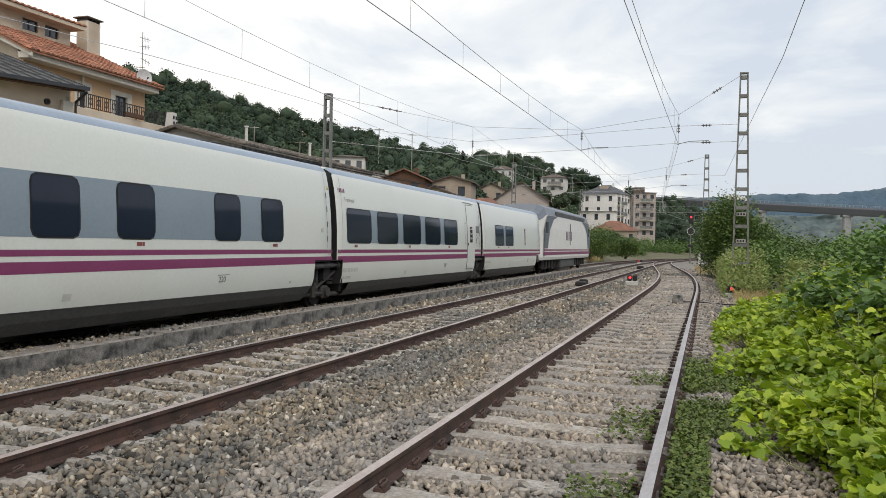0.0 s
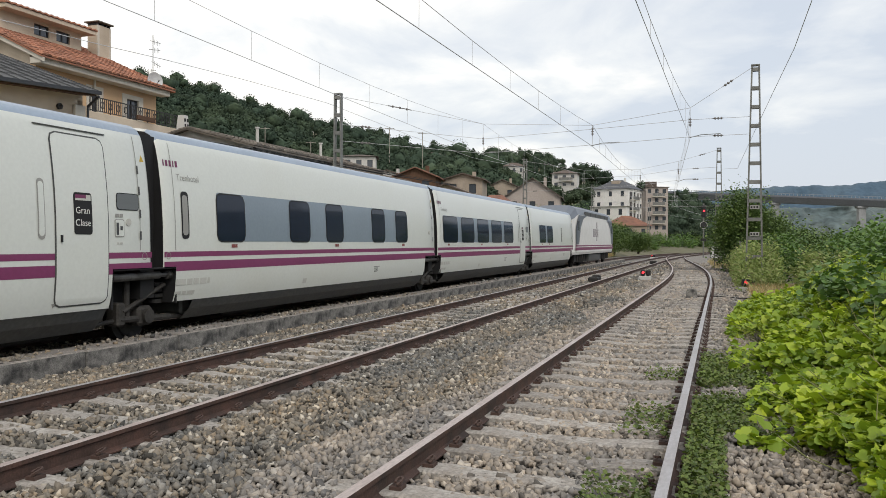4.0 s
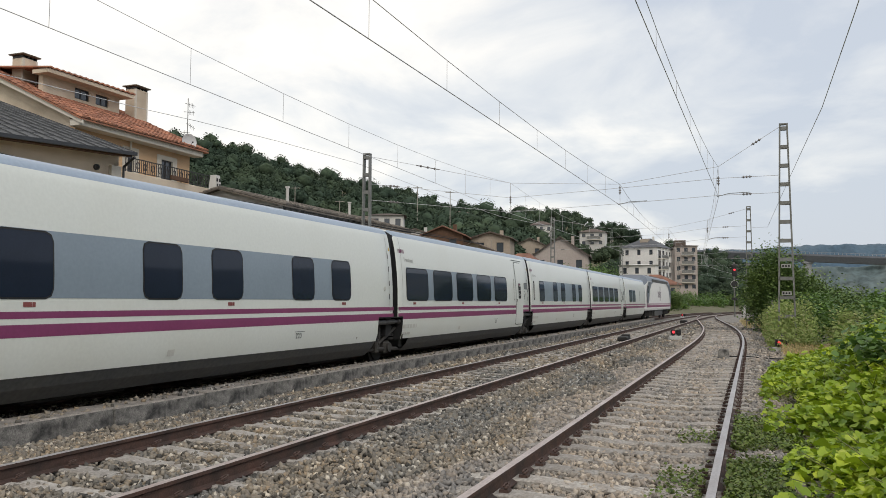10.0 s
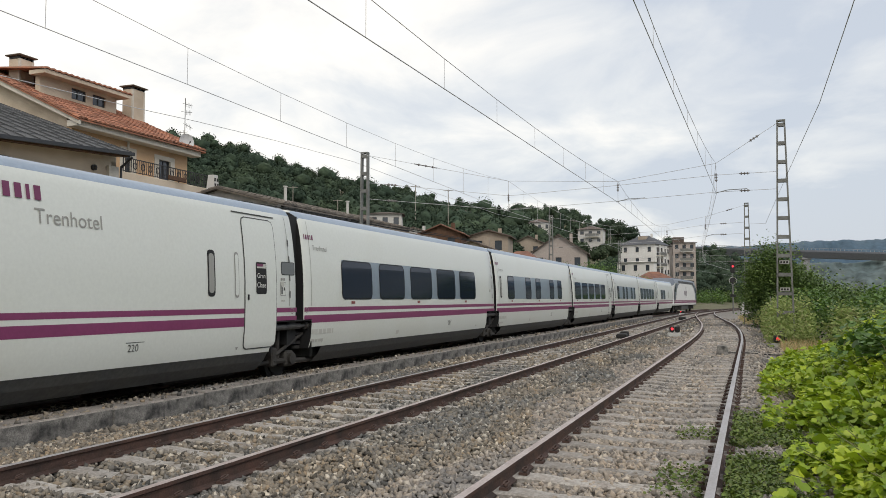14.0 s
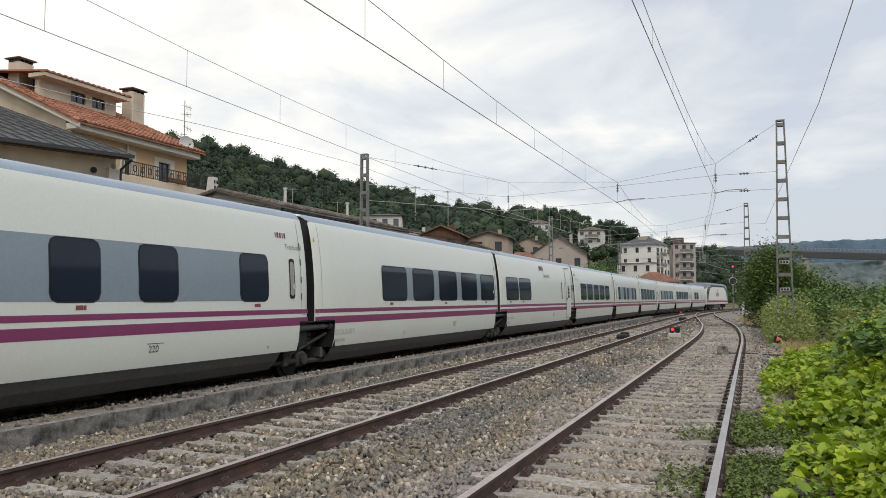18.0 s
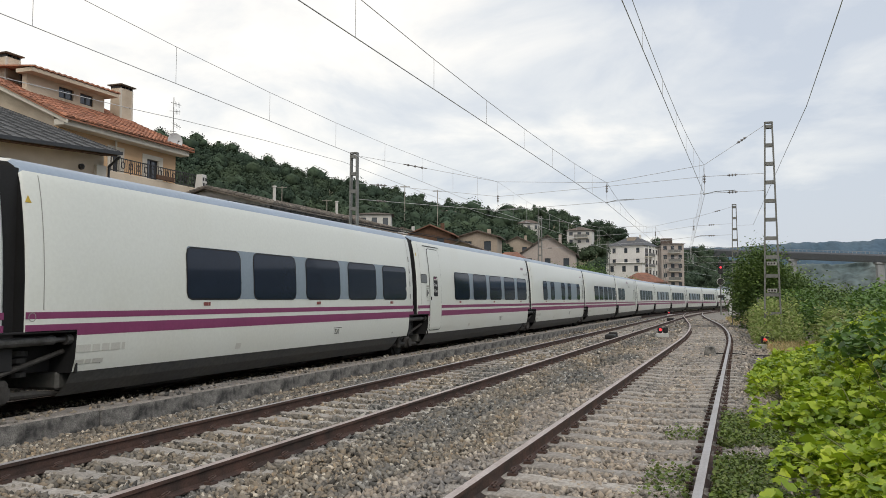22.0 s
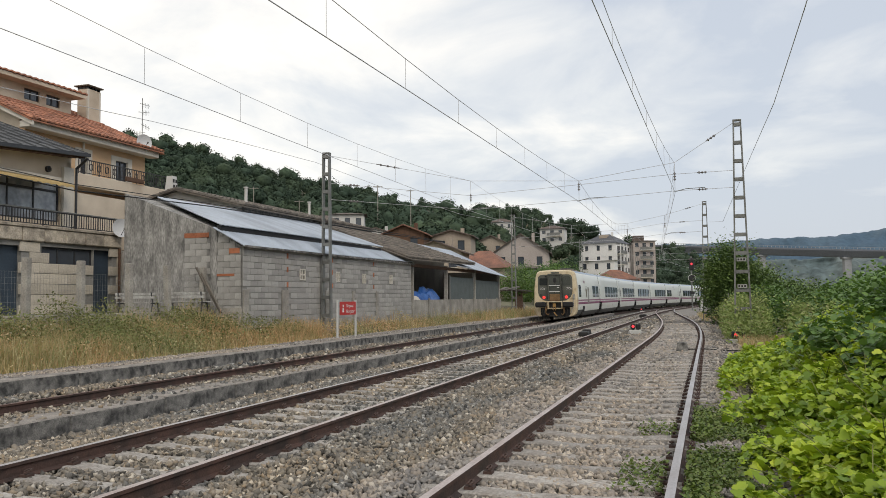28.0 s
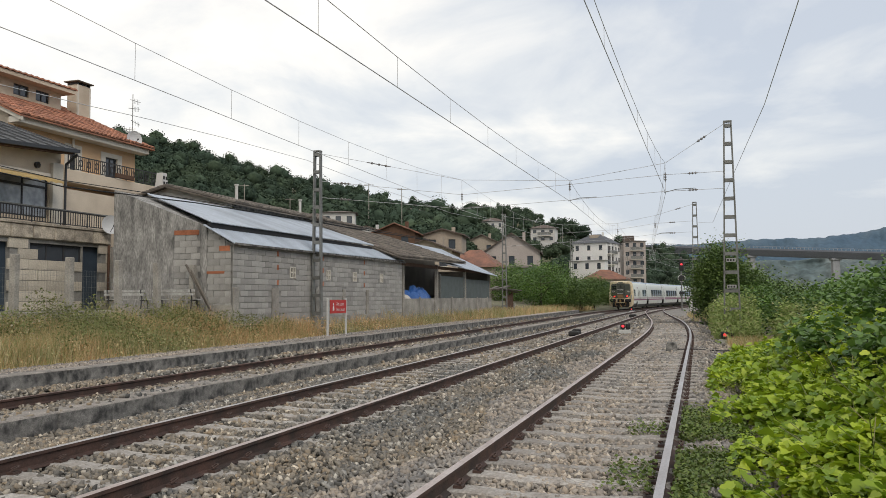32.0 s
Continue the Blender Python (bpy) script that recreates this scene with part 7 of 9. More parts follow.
M_SHRUB = many_colours("shrub_leaves", [(0.06, 0.125, 0.028), (0.10, 0.195, 0.04), (0.145, 0.25, 0.05), (0.075, 0.15, 0.034)], 0.45, ((0.7, 0.75, 0.75), (1.2, 1.15, 1.0)), 0, 0.25, 0.8)
M_WEEDS = many_colours("pale_weeds", [(0.17, 0.25, 0.065), (0.27, 0.35, 0.10), (0.35, 0.41, 0.14), (0.20, 0.28, 0.075), (0.44, 0.43, 0.20)], 0.7, None, 0, 0.4, 0.5)
M_CREEP = many_colours("creeping_leaves", [(0.055, 0.09, 0.02), (0.10, 0.155, 0.03), (0.155, 0.215, 0.042), (0.10, 0.11, 0.035)], 0.6, None, 0, 0.2, 0.8)
M_DRY = many_colours("dry_grass", [(0.50, 0.36, 0.21), (0.58, 0.48, 0.30), (0.36, 0.34, 0.17), (0.27, 0.29, 0.125), (0.54, 0.33, 0.18), (0.70, 0.62, 0.44)], 0.85, ((0.75, 0.85, 0.7), (1.15, 1.0, 0.9)), 0, 0.25, 0.35)
M_GREENWEED = many_colours("green_weeds", [(0.13, 0.165, 0.05), (0.20, 0.23, 0.075), (0.27, 0.275, 0.11), (0.15, 0.175, 0.06), (0.34, 0.31, 0.15)], 0.8, None, 0, 0.25, 0.5)
M_UMBEL = many_colours("dry_umbels", [(0.42, 0.36, 0.24), (0.34, 0.29, 0.18), (0.52, 0.47, 0.35)], 0.85, None, 0, 0.25, 0.5)
M_BARK = shade("bark", (0.085, 0.065, 0.05), 0.95, 0.4, 6, 40, 0.5)
# Haze of the distance is mixed into the base colours of these hills.
M_HAZE1 = shade("far_hill_blue_haze", (0.055, 0.098, 0.145), 1.0, 0.3, 0.004, 0.05, 0, second=(0.075, 0.118, 0.15), patch=0.5)
M_HAZE2 = shade("far_hill_green_haze", (0.075, 0.105, 0.11), 1.0, 0.7, 0.010, 0.06, 0, second=(0.15, 0.165, 0.15), patch=0.52)
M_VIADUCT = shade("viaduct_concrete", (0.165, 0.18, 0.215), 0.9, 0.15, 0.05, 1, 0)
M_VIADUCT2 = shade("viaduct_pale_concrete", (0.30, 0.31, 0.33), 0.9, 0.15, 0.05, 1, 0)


def round_base(level):
    """Corners and triangles of a round body."""
    bm = bmesh.new()
    bmesh.ops.create_icosphere(bm, subdivisions=level, radius=1.0)
    vs = np.array([v_.co[:] for v_ in bm.verts])
    fs = np.array([[v_.index for v_ in f_.verts] for f_ in bm.faces])
    bm.free()
    return vs, fs


def lobes(name, centre, radius, rs, material, level=2, rough=0.11):
    """Lumpy leaf masses: one uneven round body at each centre, radius (n, 3)."""
    base, tris = round_base(level)
    n, k = len(centre), len(base)
    v_ = base[None] * (1 + rough * rs.normal(size=(n, k, 1))) * np.asarray(radius)[:, None, :] + np.asarray(centre)[:, None, :]
    return bulk(name, v_.reshape(-1, 3), (np.arange(n)[:, None, None] * k + tris[None]).reshape(-1, 3), material, True)


def clumps(name, loc, out, size, rs, material):
    """Leaf sprays that lie on the outside of their crowns, each a ragged bent diamond facing outward."""
    n = len(loc)
    nv = out + 0.5 * rs.normal(size=(n, 3))
    nv /= np.linalg.norm(nv, axis=1)[:, None]
    t1 = np.cross(nv, rs.normal(size=(n, 3)))
    t1 /= np.linalg.norm(t1, axis=1)[:, None]
    t2 = np.cross(nv, t1)
    s_ = np.asarray(size)[:, None]
    v_ = np.stack([loc - t1 * s_ * rs.uniform(0.7, 1.3, (n, 1)), loc - t2 * s_ * rs.uniform(0.5, 1.0, (n, 1)) + 0.3 * nv * s_,
                   loc + t1 * s_ * rs.uniform(0.7, 1.3, (n, 1)), loc + t2 * s_ * rs.uniform(0.5, 1.0, (n, 1)) + 0.3 * nv * s_], 1)
    return bulk(name, v_.reshape(-1, 3), np.arange(n * 4).reshape(-1, 4), material)


def crown(x, y, z, h_, wid, m, rs, cen, rad):
    """Adds m lobes that make up one crown."""
    for i in range(m):
        d = rs.normal(size=3)
        d /= np.linalg.norm(d)
        u_ = rs.uniform(0.25, 0.62) if i else 0.05
        r_ = rs.uniform(0.34, 0.56) if i else 0.62
        cen.append((x + d[0] * wid * u_, y + d[1] * wid * u_, z + h_ * 0.55 + d[2] * h_ * 0.42 * u_))
        rad.append((r_ * wid, r_ * wid, r_ * h_ * 0.48))


def hillside_woods():
    """The wooded slope: many crowns, each of several lumpy lobes, with loose twigs of leaves round them."""
    rs = np.random.RandomState(11)
    cen, rad = [], []
    n_tree = 0
    tries = 0
    while n_tree < 2000 and tries < 60000:
        tries += 1
        w = rs.uniform(-0.50, 0.34)
        far = hill_far(w)
        r_ = rs.uniform(0.27, 1.03) ** 0.8 * far
        y = r_ / math.sqrt(1 + w * w)
        x = w * y
        a, b = to_ab(x, y)
        if a > BEND:
            b += 0.5 * TURN * (min(a, 500) - BEND) ** 2
        if b < 30 or (0.145 < w < 0.27 and y < 262):
            continue
        if noise.noise((x * 0.02, y * 0.02, 4)) > 0.42 and r_ < far * 0.8:
            continue
        h_ = 6.4 * math.exp(rs.normal() * 0.26)
        wid = h_ * rs.uniform(0.42, 0.68) * (0.55 if rs.rand() < 0.14 else 1.0)
        crown(x, y, land(x, y), h_, wid, 3, rs, cen, rad)
        n_tree += 1
    # scrub that fills the ground below the houses at the bend
    n_tree = 0
    while n_tree < 760:
        w, y = rs.uniform(0.0, 0.30), rs.uniform(112, 330)
        x = w * y
        a, b = to_ab(x, y)
        b += 0.5 * TURN * max(0, min(a, 500) - BEND) ** 2
        if b < 9 or (0.145 < w < 0.27 and 140 < y < 262):
            continue
        z = land(x, y)
        h_ = min(rs.uniform(2.5, 5.5), max(1.2, 0.021 * y + 1.4 - z)) if w > 0.13 and y < 233 else rs.uniform(3, 6)
        crown(x, y, z, h_ * 0.9, 2.4, 4, rs, cen, rad)
        n_tree += 1
    # tall old trees above the houses at the bend
    for px, d_, top, h_, wid in ((0.140, 285, 0.099, 9, 5.5), (0.158, 290, 0.097, 9, 5.0), (0.172, 280, 0.090, 7, 4.0), (0.128, 275, 0.092, 7, 3.6),
                                (0.110, 216, 0.072, 6, 3.2), (0.132, 214, 0.068, 6, 3.4), (0.148, 220, 0.076, 7, 3.2), (0.162, 246, 0.072, 6, 3.0), (0.100, 205, 0.064, 5, 3.0)):
        crown(px * d_, d_, EYE + top * d_ - h_, h_, wid, 9, rs, cen, rad)
    cen, rad = np.array(cen), np.array(rad)
    ob = lobes("hillside_woods", cen, rad * 0.80, rs, M_WOODS, 1, 0.08)
    tagged(ob, "dense dark green woods covering the hillside", "woods", kind="stuff")
    # loose sprays of leaves that break the outline of the crowns
    pick = np.repeat(np.arange(len(cen)), 62)
    n = len(pick)
    d = rs.normal(size=(n, 3))
    d[:, 2] = np.abs(d[:, 2]) * np.where(rs.rand(n) < 0.8, 1, -1)
    d /= np.linalg.norm(d, axis=1)[:, None]
    big = np.minimum(1.0, rad[pick, 0] / 1.6)
    ob = clumps("woodland_leaves", cen[pick] + d * rad[pick] * rs.uniform(0.90, 1.12, n)[:, None], d, rs.uniform(0.22, 0.46, n) * big, rs, M_WOODS)
    tagged(ob, "ragged dark green leaf sprays on the hillside trees", "woods", kind="stuff")


hillside_woods()


def tree(name, x, y, z, h, spread, n, size, label, material=None, seed=1, trunk=0.16, lean=0.0, up=0.35, low=0.25, shape="plain"):
    """A tapered trunk with limbs and a ragged crown of leaves in clumps."""
    rs = np.random.RandomState(seed)
    t_ = empty(name, pose(x, y, z), label, "tree" if h > 3.2 else "shrub")
    bm = bmesh.new()
    p = Vector((0, 0, -0.2))
    tips = []
    segs = 5
    for i in range(segs):
        q = Vector((lean * h * (i + 1) / segs + rs.uniform(-0.05, 0.05) * h, rs.uniform(-0.05, 0.05) * h, h * 0.72 * (i + 1) / segs))
        tube(bm, p, q, trunk * (1 - i / segs * 0.8), 7, trunk * (1 - (i + 1) / segs * 0.8))
        if i > 0:
            for _ in range(3):
                w = rs.uniform(0, 2 * math.pi)
                e = q + Vector((math.cos(w) * spread * rs.uniform(0.5, 0.9), math.sin(w) * spread * rs.uniform(0.5, 0.9), h * rs.uniform(0.05, 0.28)))
                tube(bm, q, e, trunk * 0.35, 5, trunk * 0.08)
                tips.append(e)
        p = q
    part("trunk", bm, M_BARK, t_)
    k = max(10, n // 45)
    cl = rs.normal(size=(k, 3))
    cl /= np.linalg.norm(cl, axis=1)[:, None]
    cl *= rs.uniform(0.35, 1.0, k)[:, None] ** 0.6
    cl = cl * np.array([spread, spread, h * (1 - low) / 2]) + np.array([lean * h * 0.6, 0, h * (low + (1 - low) / 2)])
    cl[:len(tips)] = np.array([list(e) for e in tips])[:k]
    idx = rs.randint(0, k, n)
    loc = cl[idx] + rs.normal(size=(n, 3)) * np.array([spread, spread, h * 0.5]) * 0.17
    loc = loc[loc[:, 2] > 0.05]
    ob = leaves("crown", loc, size * rs.uniform(0.6, 1.4, len(loc)), rs, material or M_TREE, up, shape)
    ob.parent = t_
    return t_


def W(px, py, d):
    """A place d metres ahead of the railway's end, by bearing: px across and py up, as slopes."""
    return (px * d, d, EYE + py * d)


tree("tree", 16.4, 48, -0.4, 4.7, 1.7, 20000, 0.12, "dense dark green tree beside the railway", seed=21, trunk=0.2, low=0.05, shape="simple", up=0.5)
tree("tree", 18.0, 49, -0.6, 3.9, 1.8, 15000, 0.12, "dense green tree beside the railway", seed=22, trunk=0.18, low=0.03, shape="simple", up=0.5)
tree("tree", 20.9, 53, -0.6, 3.0, 2.0, 10000, 0.14, "green tree beside the railway", seed=23, trunk=0.16, low=0.02, shape="simple", up=0.5)
tree("tree", 22.8, 60, -0.8, 3.8, 2.4, 8000, 0.16, "green tree in the hedge", seed=24, low=0.0, shape="simple", up=0.5)
tree("tree", 28, 64, -1.0, 3.4, 2.8, 7000, 0.18, "green tree in the hedge", seed=25, low=0.0, shape="simple", up=0.5)
tree("tree", 34, 62, -1.0, 3.4, 3.0, 7000, 0.18, "green tree in the hedge", seed=26, low=0.0, shape="simple", up=0.5)
# bushes left of the bend
for i, (bx, by, bh, bs) in enumerate(((9.6, 80, 4.2, 2.6), (12.4, 84, 3.4, 2.2), (15.0, 88, 3.0, 2.0), (12.2, 92, 4.8, 2.8), (17.8, 96, 3.6, 2.0), (21.5, 100, 2.4, 1.6), (8.0, 96, 5.0, 2.8), (7.2, 88, 3.6, 2.2))):
    tree("bush_tree", bx, by, 0.3, bh, bs, 8000, 0.14, "leafy green bush beside the railway bend", seed=40 + i, low=0.0, shape="simple", up=0.5, material=M_SHRUB if i % 3 == 0 else M_TREE)
# hedges along both sides of the far bend
rnd = random.Random(77)
for i in range(26):
    a = 100 + 5.2 * i
    for b in ((6.5 + rnd.uniform(0, 3), -9.5 - rnd.uniform(0, 4)) if a > 108 else (6.5 + rnd.uniform(0, 3),)):
        lx, ly, _ = bent(a, b)
        q = SIDE @ Vector((lx, ly, 0))
        tree("bush_tree", q.x, q.y, -0.3, rnd.uniform(2.0, 3.6), rnd.uniform(1.8, 2.8), 1800, 0.24, "green bush beside the far track", seed=200 + i, low=0.0, shape="simple", up=0.5, material=M_SHRUB if i % 3 else M_TREE)
for i, (px, h_, d) in enumerate(((0.012, 6, 300), (0.107, 9, 300))):
    x, y, _ = W(px, 0, d)
    rs_ = np.random.RandomState(60 + i)
    cy = empty("cypress", pose(x, y, land(x, y) + 2), "slender dark cypress on the hillside", "tree")
    n_ = 700
    hz = rs_.uniform(0, 1, n_)
    rr = 0.9 * (1 - hz) ** 0.6 * rs_.uniform(0.3, 1, n_)
    ww = rs_.uniform(0, 2 * np.pi, n_)
    ob = leaves("crown", np.stack([rr * np.cos(ww), rr * np.sin(ww), hz * (h_ + 4)], 1), rs_.uniform(0.5, 1.0, n_), rs_, M_WOODS, 0.1)
    ob.parent = cy
    bm = bmesh.new()
    tube(bm, (0, 0, -2.5), (0, 0, 3), 0.2, 6)
    part("trunk", bm, M_BARK, cy)


# ---- town on the slope ----
M_WALLW = shade("white_wall", (0.56, 0.55, 0.53), 0.9, 0.12, 0.4, 4, 0.05)
M_WALLA = shade("bright_white_wall", (0.76, 0.75, 0.73), 0.9, 0.12, 0.3, 4, 0.05, second=(0.66, 0.65, 0.63))
M_WALLG = shade("grey_wall", (0.33, 0.31, 0.285), 0.9, 0.2, 0.4, 4, 0.1)
M_WALLB = shade("beige_far_wall", (0.38, 0.32, 0.26), 0.9, 0.15, 0.4, 4, 0.05)
M_WALLP = shade("greyish_pink_wall", (0.44, 0.385, 0.355), 0.9, 0.15, 0.4, 4, 0.05)
M_ROOFR = shade("far_tile_roof", (0.26, 0.12, 0.08), 0.9, 0.3, 0.8, 5, 0.1, second=(0.15, 0.08, 0.06))
M_ROOFB = shade("far_brown_roof", (0.13, 0.10, 0.085), 0.9, 0.3, 0.8, 5, 0.1)
M_ROOFG = shade("far_slate_roof", (0.085, 0.09, 0.10), 0.7, 0.2, 0.8, 5, 0.1)


def far_house(name, x, y, z, wx, wy, h, rise, yaw, wall_mat, roof_mat, storeys, cols, label, chimney=True, balcony=False, hip=False):
    """A small house with storeys of windows, a pitched roof and a chimney; its front looks towards -y."""
    ob = empty(name, pose(x, y, z, 0, 0, yaw), label, "house", group="houses on the slope")
    holes = []
    sh = h / storeys
    for s in range(storeys):
        for c in range(cols):
            u_ = wx * (c + 0.5) / cols
            holes.append((u_ - 0.5, u_ + 0.5, s * sh + sh * 0.32, s * sh + sh * 0.78))
    wall("wall", (-wx / 2, 0), (wx / 2, 0), -3, h, 0.3, wall_mat, ob, holes)
    wall("side_wall", (-wx / 2, wy), (-wx / 2, 0.3), -3, h, 0.3, wall_mat, ob, [(wy * 0.3 - 0.5, wy * 0.3 + 0.5, h - sh * 0.68, h - sh * 0.25), (wy * 0.7 - 0.5, wy * 0.7 + 0.5, h - sh * 0.68, h - sh * 0.25)])
    wall("side_wall", (wx / 2, 0.3), (wx / 2, wy), -3, h, 0.3, wall_mat, ob)
    wall("back_wall", (wx / 2, wy), (-wx / 2, wy), -3, h, 0.3, wall_mat, ob)
    for u0, u1, z0, z1 in holes:
        w_ = boxed("window", (u0 - wx / 2, u1 - wx / 2, 0.14, 0.18, z0, z1), M_PANE, ob)
        boxed("sill", (u0 - wx / 2 - 0.1, u1 - wx / 2 + 0.1, -0.06, 0.12, z0 - 0.08, z0), M_TRIM, w_)
    for k in (0.3, 0.7):
        boxed("window", (-wx / 2 + 0.14, -wx / 2 + 0.2, wy * (1 - k) - 0.5, wy * (1 - k) + 0.5, h - sh * 0.68, h - sh * 0.25), M_PANE, ob)
    e = 0.5
    if hip:
        k = wx * 0.3
        bm = bmesh.new()
        lo = [bm.verts.new(c) for c in ((-wx / 2 - e, -e, h), (wx / 2 + e, -e, h), (wx / 2 + e, wy + e, h), (-wx / 2 - e, wy + e, h))]
        hi = [bm.verts.new(c) for c in ((-k * 0.4, wy / 2, h + rise), (k * 0.4, wy / 2, h + rise))]
        bm.faces.new((lo[0], lo[1], hi[1], hi[0]))
        bm.faces.new((lo[1], lo[2], hi[1]))
        bm.faces.new((lo[2], lo[3], hi[0], hi[1]))
        bm.faces.new((lo[3], lo[0], hi[0]))
        bm.faces.new(lo[::-1])
        part("roof", bm, roof_mat, ob)
    else:
        bm = bmesh.new()
        prism(bm, [(-wx / 2, h), (wx / 2, h), (0, h + rise)], 0.0, wy)
        part("gable", bm, wall_mat, ob)
        for s in (-1, 1):
            sheet_roof("roof", [(s * (wx / 2 + e), -e, h - rise * 2 * e / wx + 0.1), (s * (wx / 2 + e), wy + e, h - rise * 2 * e / wx + 0.1), (0, wy + e, h + rise + 0.1), (0, -e, h + rise + 0.1)], roof_mat, ob, 0.04, 0.5, 0.15)
    if chimney:
        boxed("chimney", (wx * 0.18, wx * 0.18 + 0.5, wy * 0.45, wy * 0.45 + 0.5, h, h + rise + 0.5), wall_mat, ob)
    if balcony:
        for s in range(1, storeys):
            bl = boxed("balcony", (-wx * 0.2, wx * 0.35, -1.1, 0, s * sh - 0.2, s * sh), M_TRIM, ob)
            boxed("balcony_rail", (-wx * 0.2, wx * 0.35, -1.1, -1.04, s * sh, s * sh + 0.9), M_STEEL, bl)
    return ob


def slope_place(px, py, d):
    """x, y and height for something seen at the slopes px, py at the distance d."""
    return px * d, d, EYE + py * d


# the white block of flats at the bend
flats = far_house("apartment_building", 42.2, 233.6, 4.5, 10.6, 13.5, 12.4, 3.0, -30, M_WALLA, M_ROOFG, 4, 3, "white block of flats with grey hipped roof", hip=True)
for k in range(3):                       # loggias on its flank, their shade painted as dark panes
    z = 3.2 + 3.05 * k
    boxed("loggia", (5.28, 5.36, 1.2, 6.2, z, z + 2.3), M_PANE, flats, label="dark pane painted as the loggia shade")
    bl = boxed("balcony", (5.3, 6.5, 1.0, 6.6, z - 0.2, z), M_TRIM, flats)
    boxed("balcony_rail", (6.4, 6.48, 1.0, 6.6, z, z + 0.95), M_STEEL, bl)
    for y in (1.0, 3.7, 6.4):
        boxed("post", (6.2, 6.45, y, y + 0.2, z, z + 2.85), M_WALLA, bl)
    for y in (8.2, 10.8):
        w_ = boxed("window", (5.30, 5.35, y, y + 1.1, z + 0.9, z + 2.2), M_PANE, flats)
        boxed("sill", (5.34, 5.44, y - 0.1, y + 1.2, z + 0.8, z + 0.9), M_TRIM, w_)
boxed("dormer", (-1.0, 1.4, 3.6, 6.0, 13.2, 15.0), M_WALLB, flats, 0.05, "brown dormer on the roof")
tower = far_house("apartment_building", 57.0, 240, 4.5, 6.4, 10, 13.4, 0.5, -8, M_WALLP, M_ROOFB, 5, 3, "greyish pink block of flats with balconies", balcony=True, hip=True, chimney=False)
boxed("roof_room", (-3.0, 0.2, 2.5, 6.5, 13.4, 15.2), M_ROOFB, tower, 0.05, "brown roof room")
far_house("house", 40.4, 197, 2.4, 9.8, 7, 3.2, 2.5, 4, M_WALLB, M_ROOFR, 1, 3, "low house with red tile roof", chimney=False, hip=True)
far_house("house", 40.0, 224.5, 4.5, 10.0, 4, 7.0, 0.25, -24, M_WALLA, M_WALLA, 2, 3, "white annex with flat roof", chimney=False, hip=True)
# bearing, slope of the eaves, distance, width, depth, height, rise, yaw, storeys, wall, roof, hipped, balcony
TOWN = [(0.085, 0.056, 140, 9.6, 10, 6.8, 3.2, -8, 2, "P", M_ROOFB, False, True), (-0.060, 0.0815, 110, 5.6, 6, 3.0, 1.15, -6, 1, "D", M_ROOFR, False, False), (-0.001, 0.0775, 115, 5.6, 6, 3.0, 0.8, -8, 1, "B", M_ROOFB, False, False),
        (0.031, 0.037, 100, 6.6, 9, 3.0, 2.4, -14, 1, "B", M_ROOFR, True, False), (-0.130, 0.106, 150, 6.2, 6, 3.0, 0.6, 4, 1, "W", M_ROOFB, True, False), (0.124, 0.085, 230, 7.0, 7, 4.2, 1.2, -14, 2, "W", M_ROOFB, True, True),
        (0.048, 0.069, 170, 6.0, 7, 3.4, 1.4, -10, 1, "B", M_ROOFB, False, False), (-0.022, 0.058, 96, 6.5, 6, 2.8, 1.3, -10, 1, "B", M_ROOFB, False, False), (0.062, 0.094, 300, 8, 7, 3.4, 1.6, -4, 1, "W", M_ROOFB, True, False),
        (-0.04, 0.108, 290, 9, 8, 3.0, 1.2, 0, 1, "G", M_ROOFB, True, False), (0.095, 0.036, 118, 8, 5, 3.0, 0.4, -10, 1, "G", M_ROOFB, True, False),
        (-0.095, 0.082, 150, 6, 6, 3.0, 1.0, -10, 1, "W", M_ROOFB, False, False), (-0.165, 0.100, 140, 5, 6, 3.0, 1.0, -6, 1, "W", M_ROOFB, True, False), (0.020, 0.090, 260, 7, 6, 4.0, 1.4, -6, 1, "G", M_ROOFB, True, False)]
WALLS = {"P": (M_WALLP, "weathered pinkish-grey house"), "W": (M_WALLW, "white house"), "B": (M_WALLB, "beige house"), "G": (M_WALLG, "grey house"), "D": (M_WOOD, "dark timber-clad house")}
for px, py, d, wx, wy, h_, rise, yaw, st, kind, roof_, hip_, balc in TOWN:
    x, y, z = slope_place(px, py, d)
    far_house("house", x, y, z - h_, wx, wy, h_, rise, yaw, WALLS[kind][0], roof_, st, 3 if wx > 6 else 2,
              WALLS[kind][1] + (" with red tile roof on the slope" if roof_ is not M_ROOFB else " with brown roof on the slope"), hip=hip_, balcony=balc, chimney=not hip_)

# long tiled roof and tapering white vent behind the sheds
back = empty("back_shed", SIDE @ pose(33.0, 12.2, 0.98), "white gabled shed with old tiled roof", "shed")
bm = bmesh.new()
bm.faces.new([bm.verts.new(c) for c in ((0, -3.2, 0), (0, 3.2, 0), (0, 3.2, 4.55), (0, 0, 5.36), (0, -3.2, 4.55))])
bmesh.ops.solidify(bm, geom=bm.faces[:], thickness=0.3)
part("gable", bm, M_WALLA, back, "white gable wall")
tile_roof(back, [(-0.3, -3.5, 4.5), (14, -3.5, 4.5), (14, 0, 5.4), (-0.3, 0, 5.4)], M_OLDTILE, 48, 9, 12)
tile_roof(back, [(14, 3.5, 4.5), (-0.3, 3.5, 4.5), (-0.3, 0, 5.4), (14, 0, 5.4)], M_OLDTILE, 48, 9, 13)
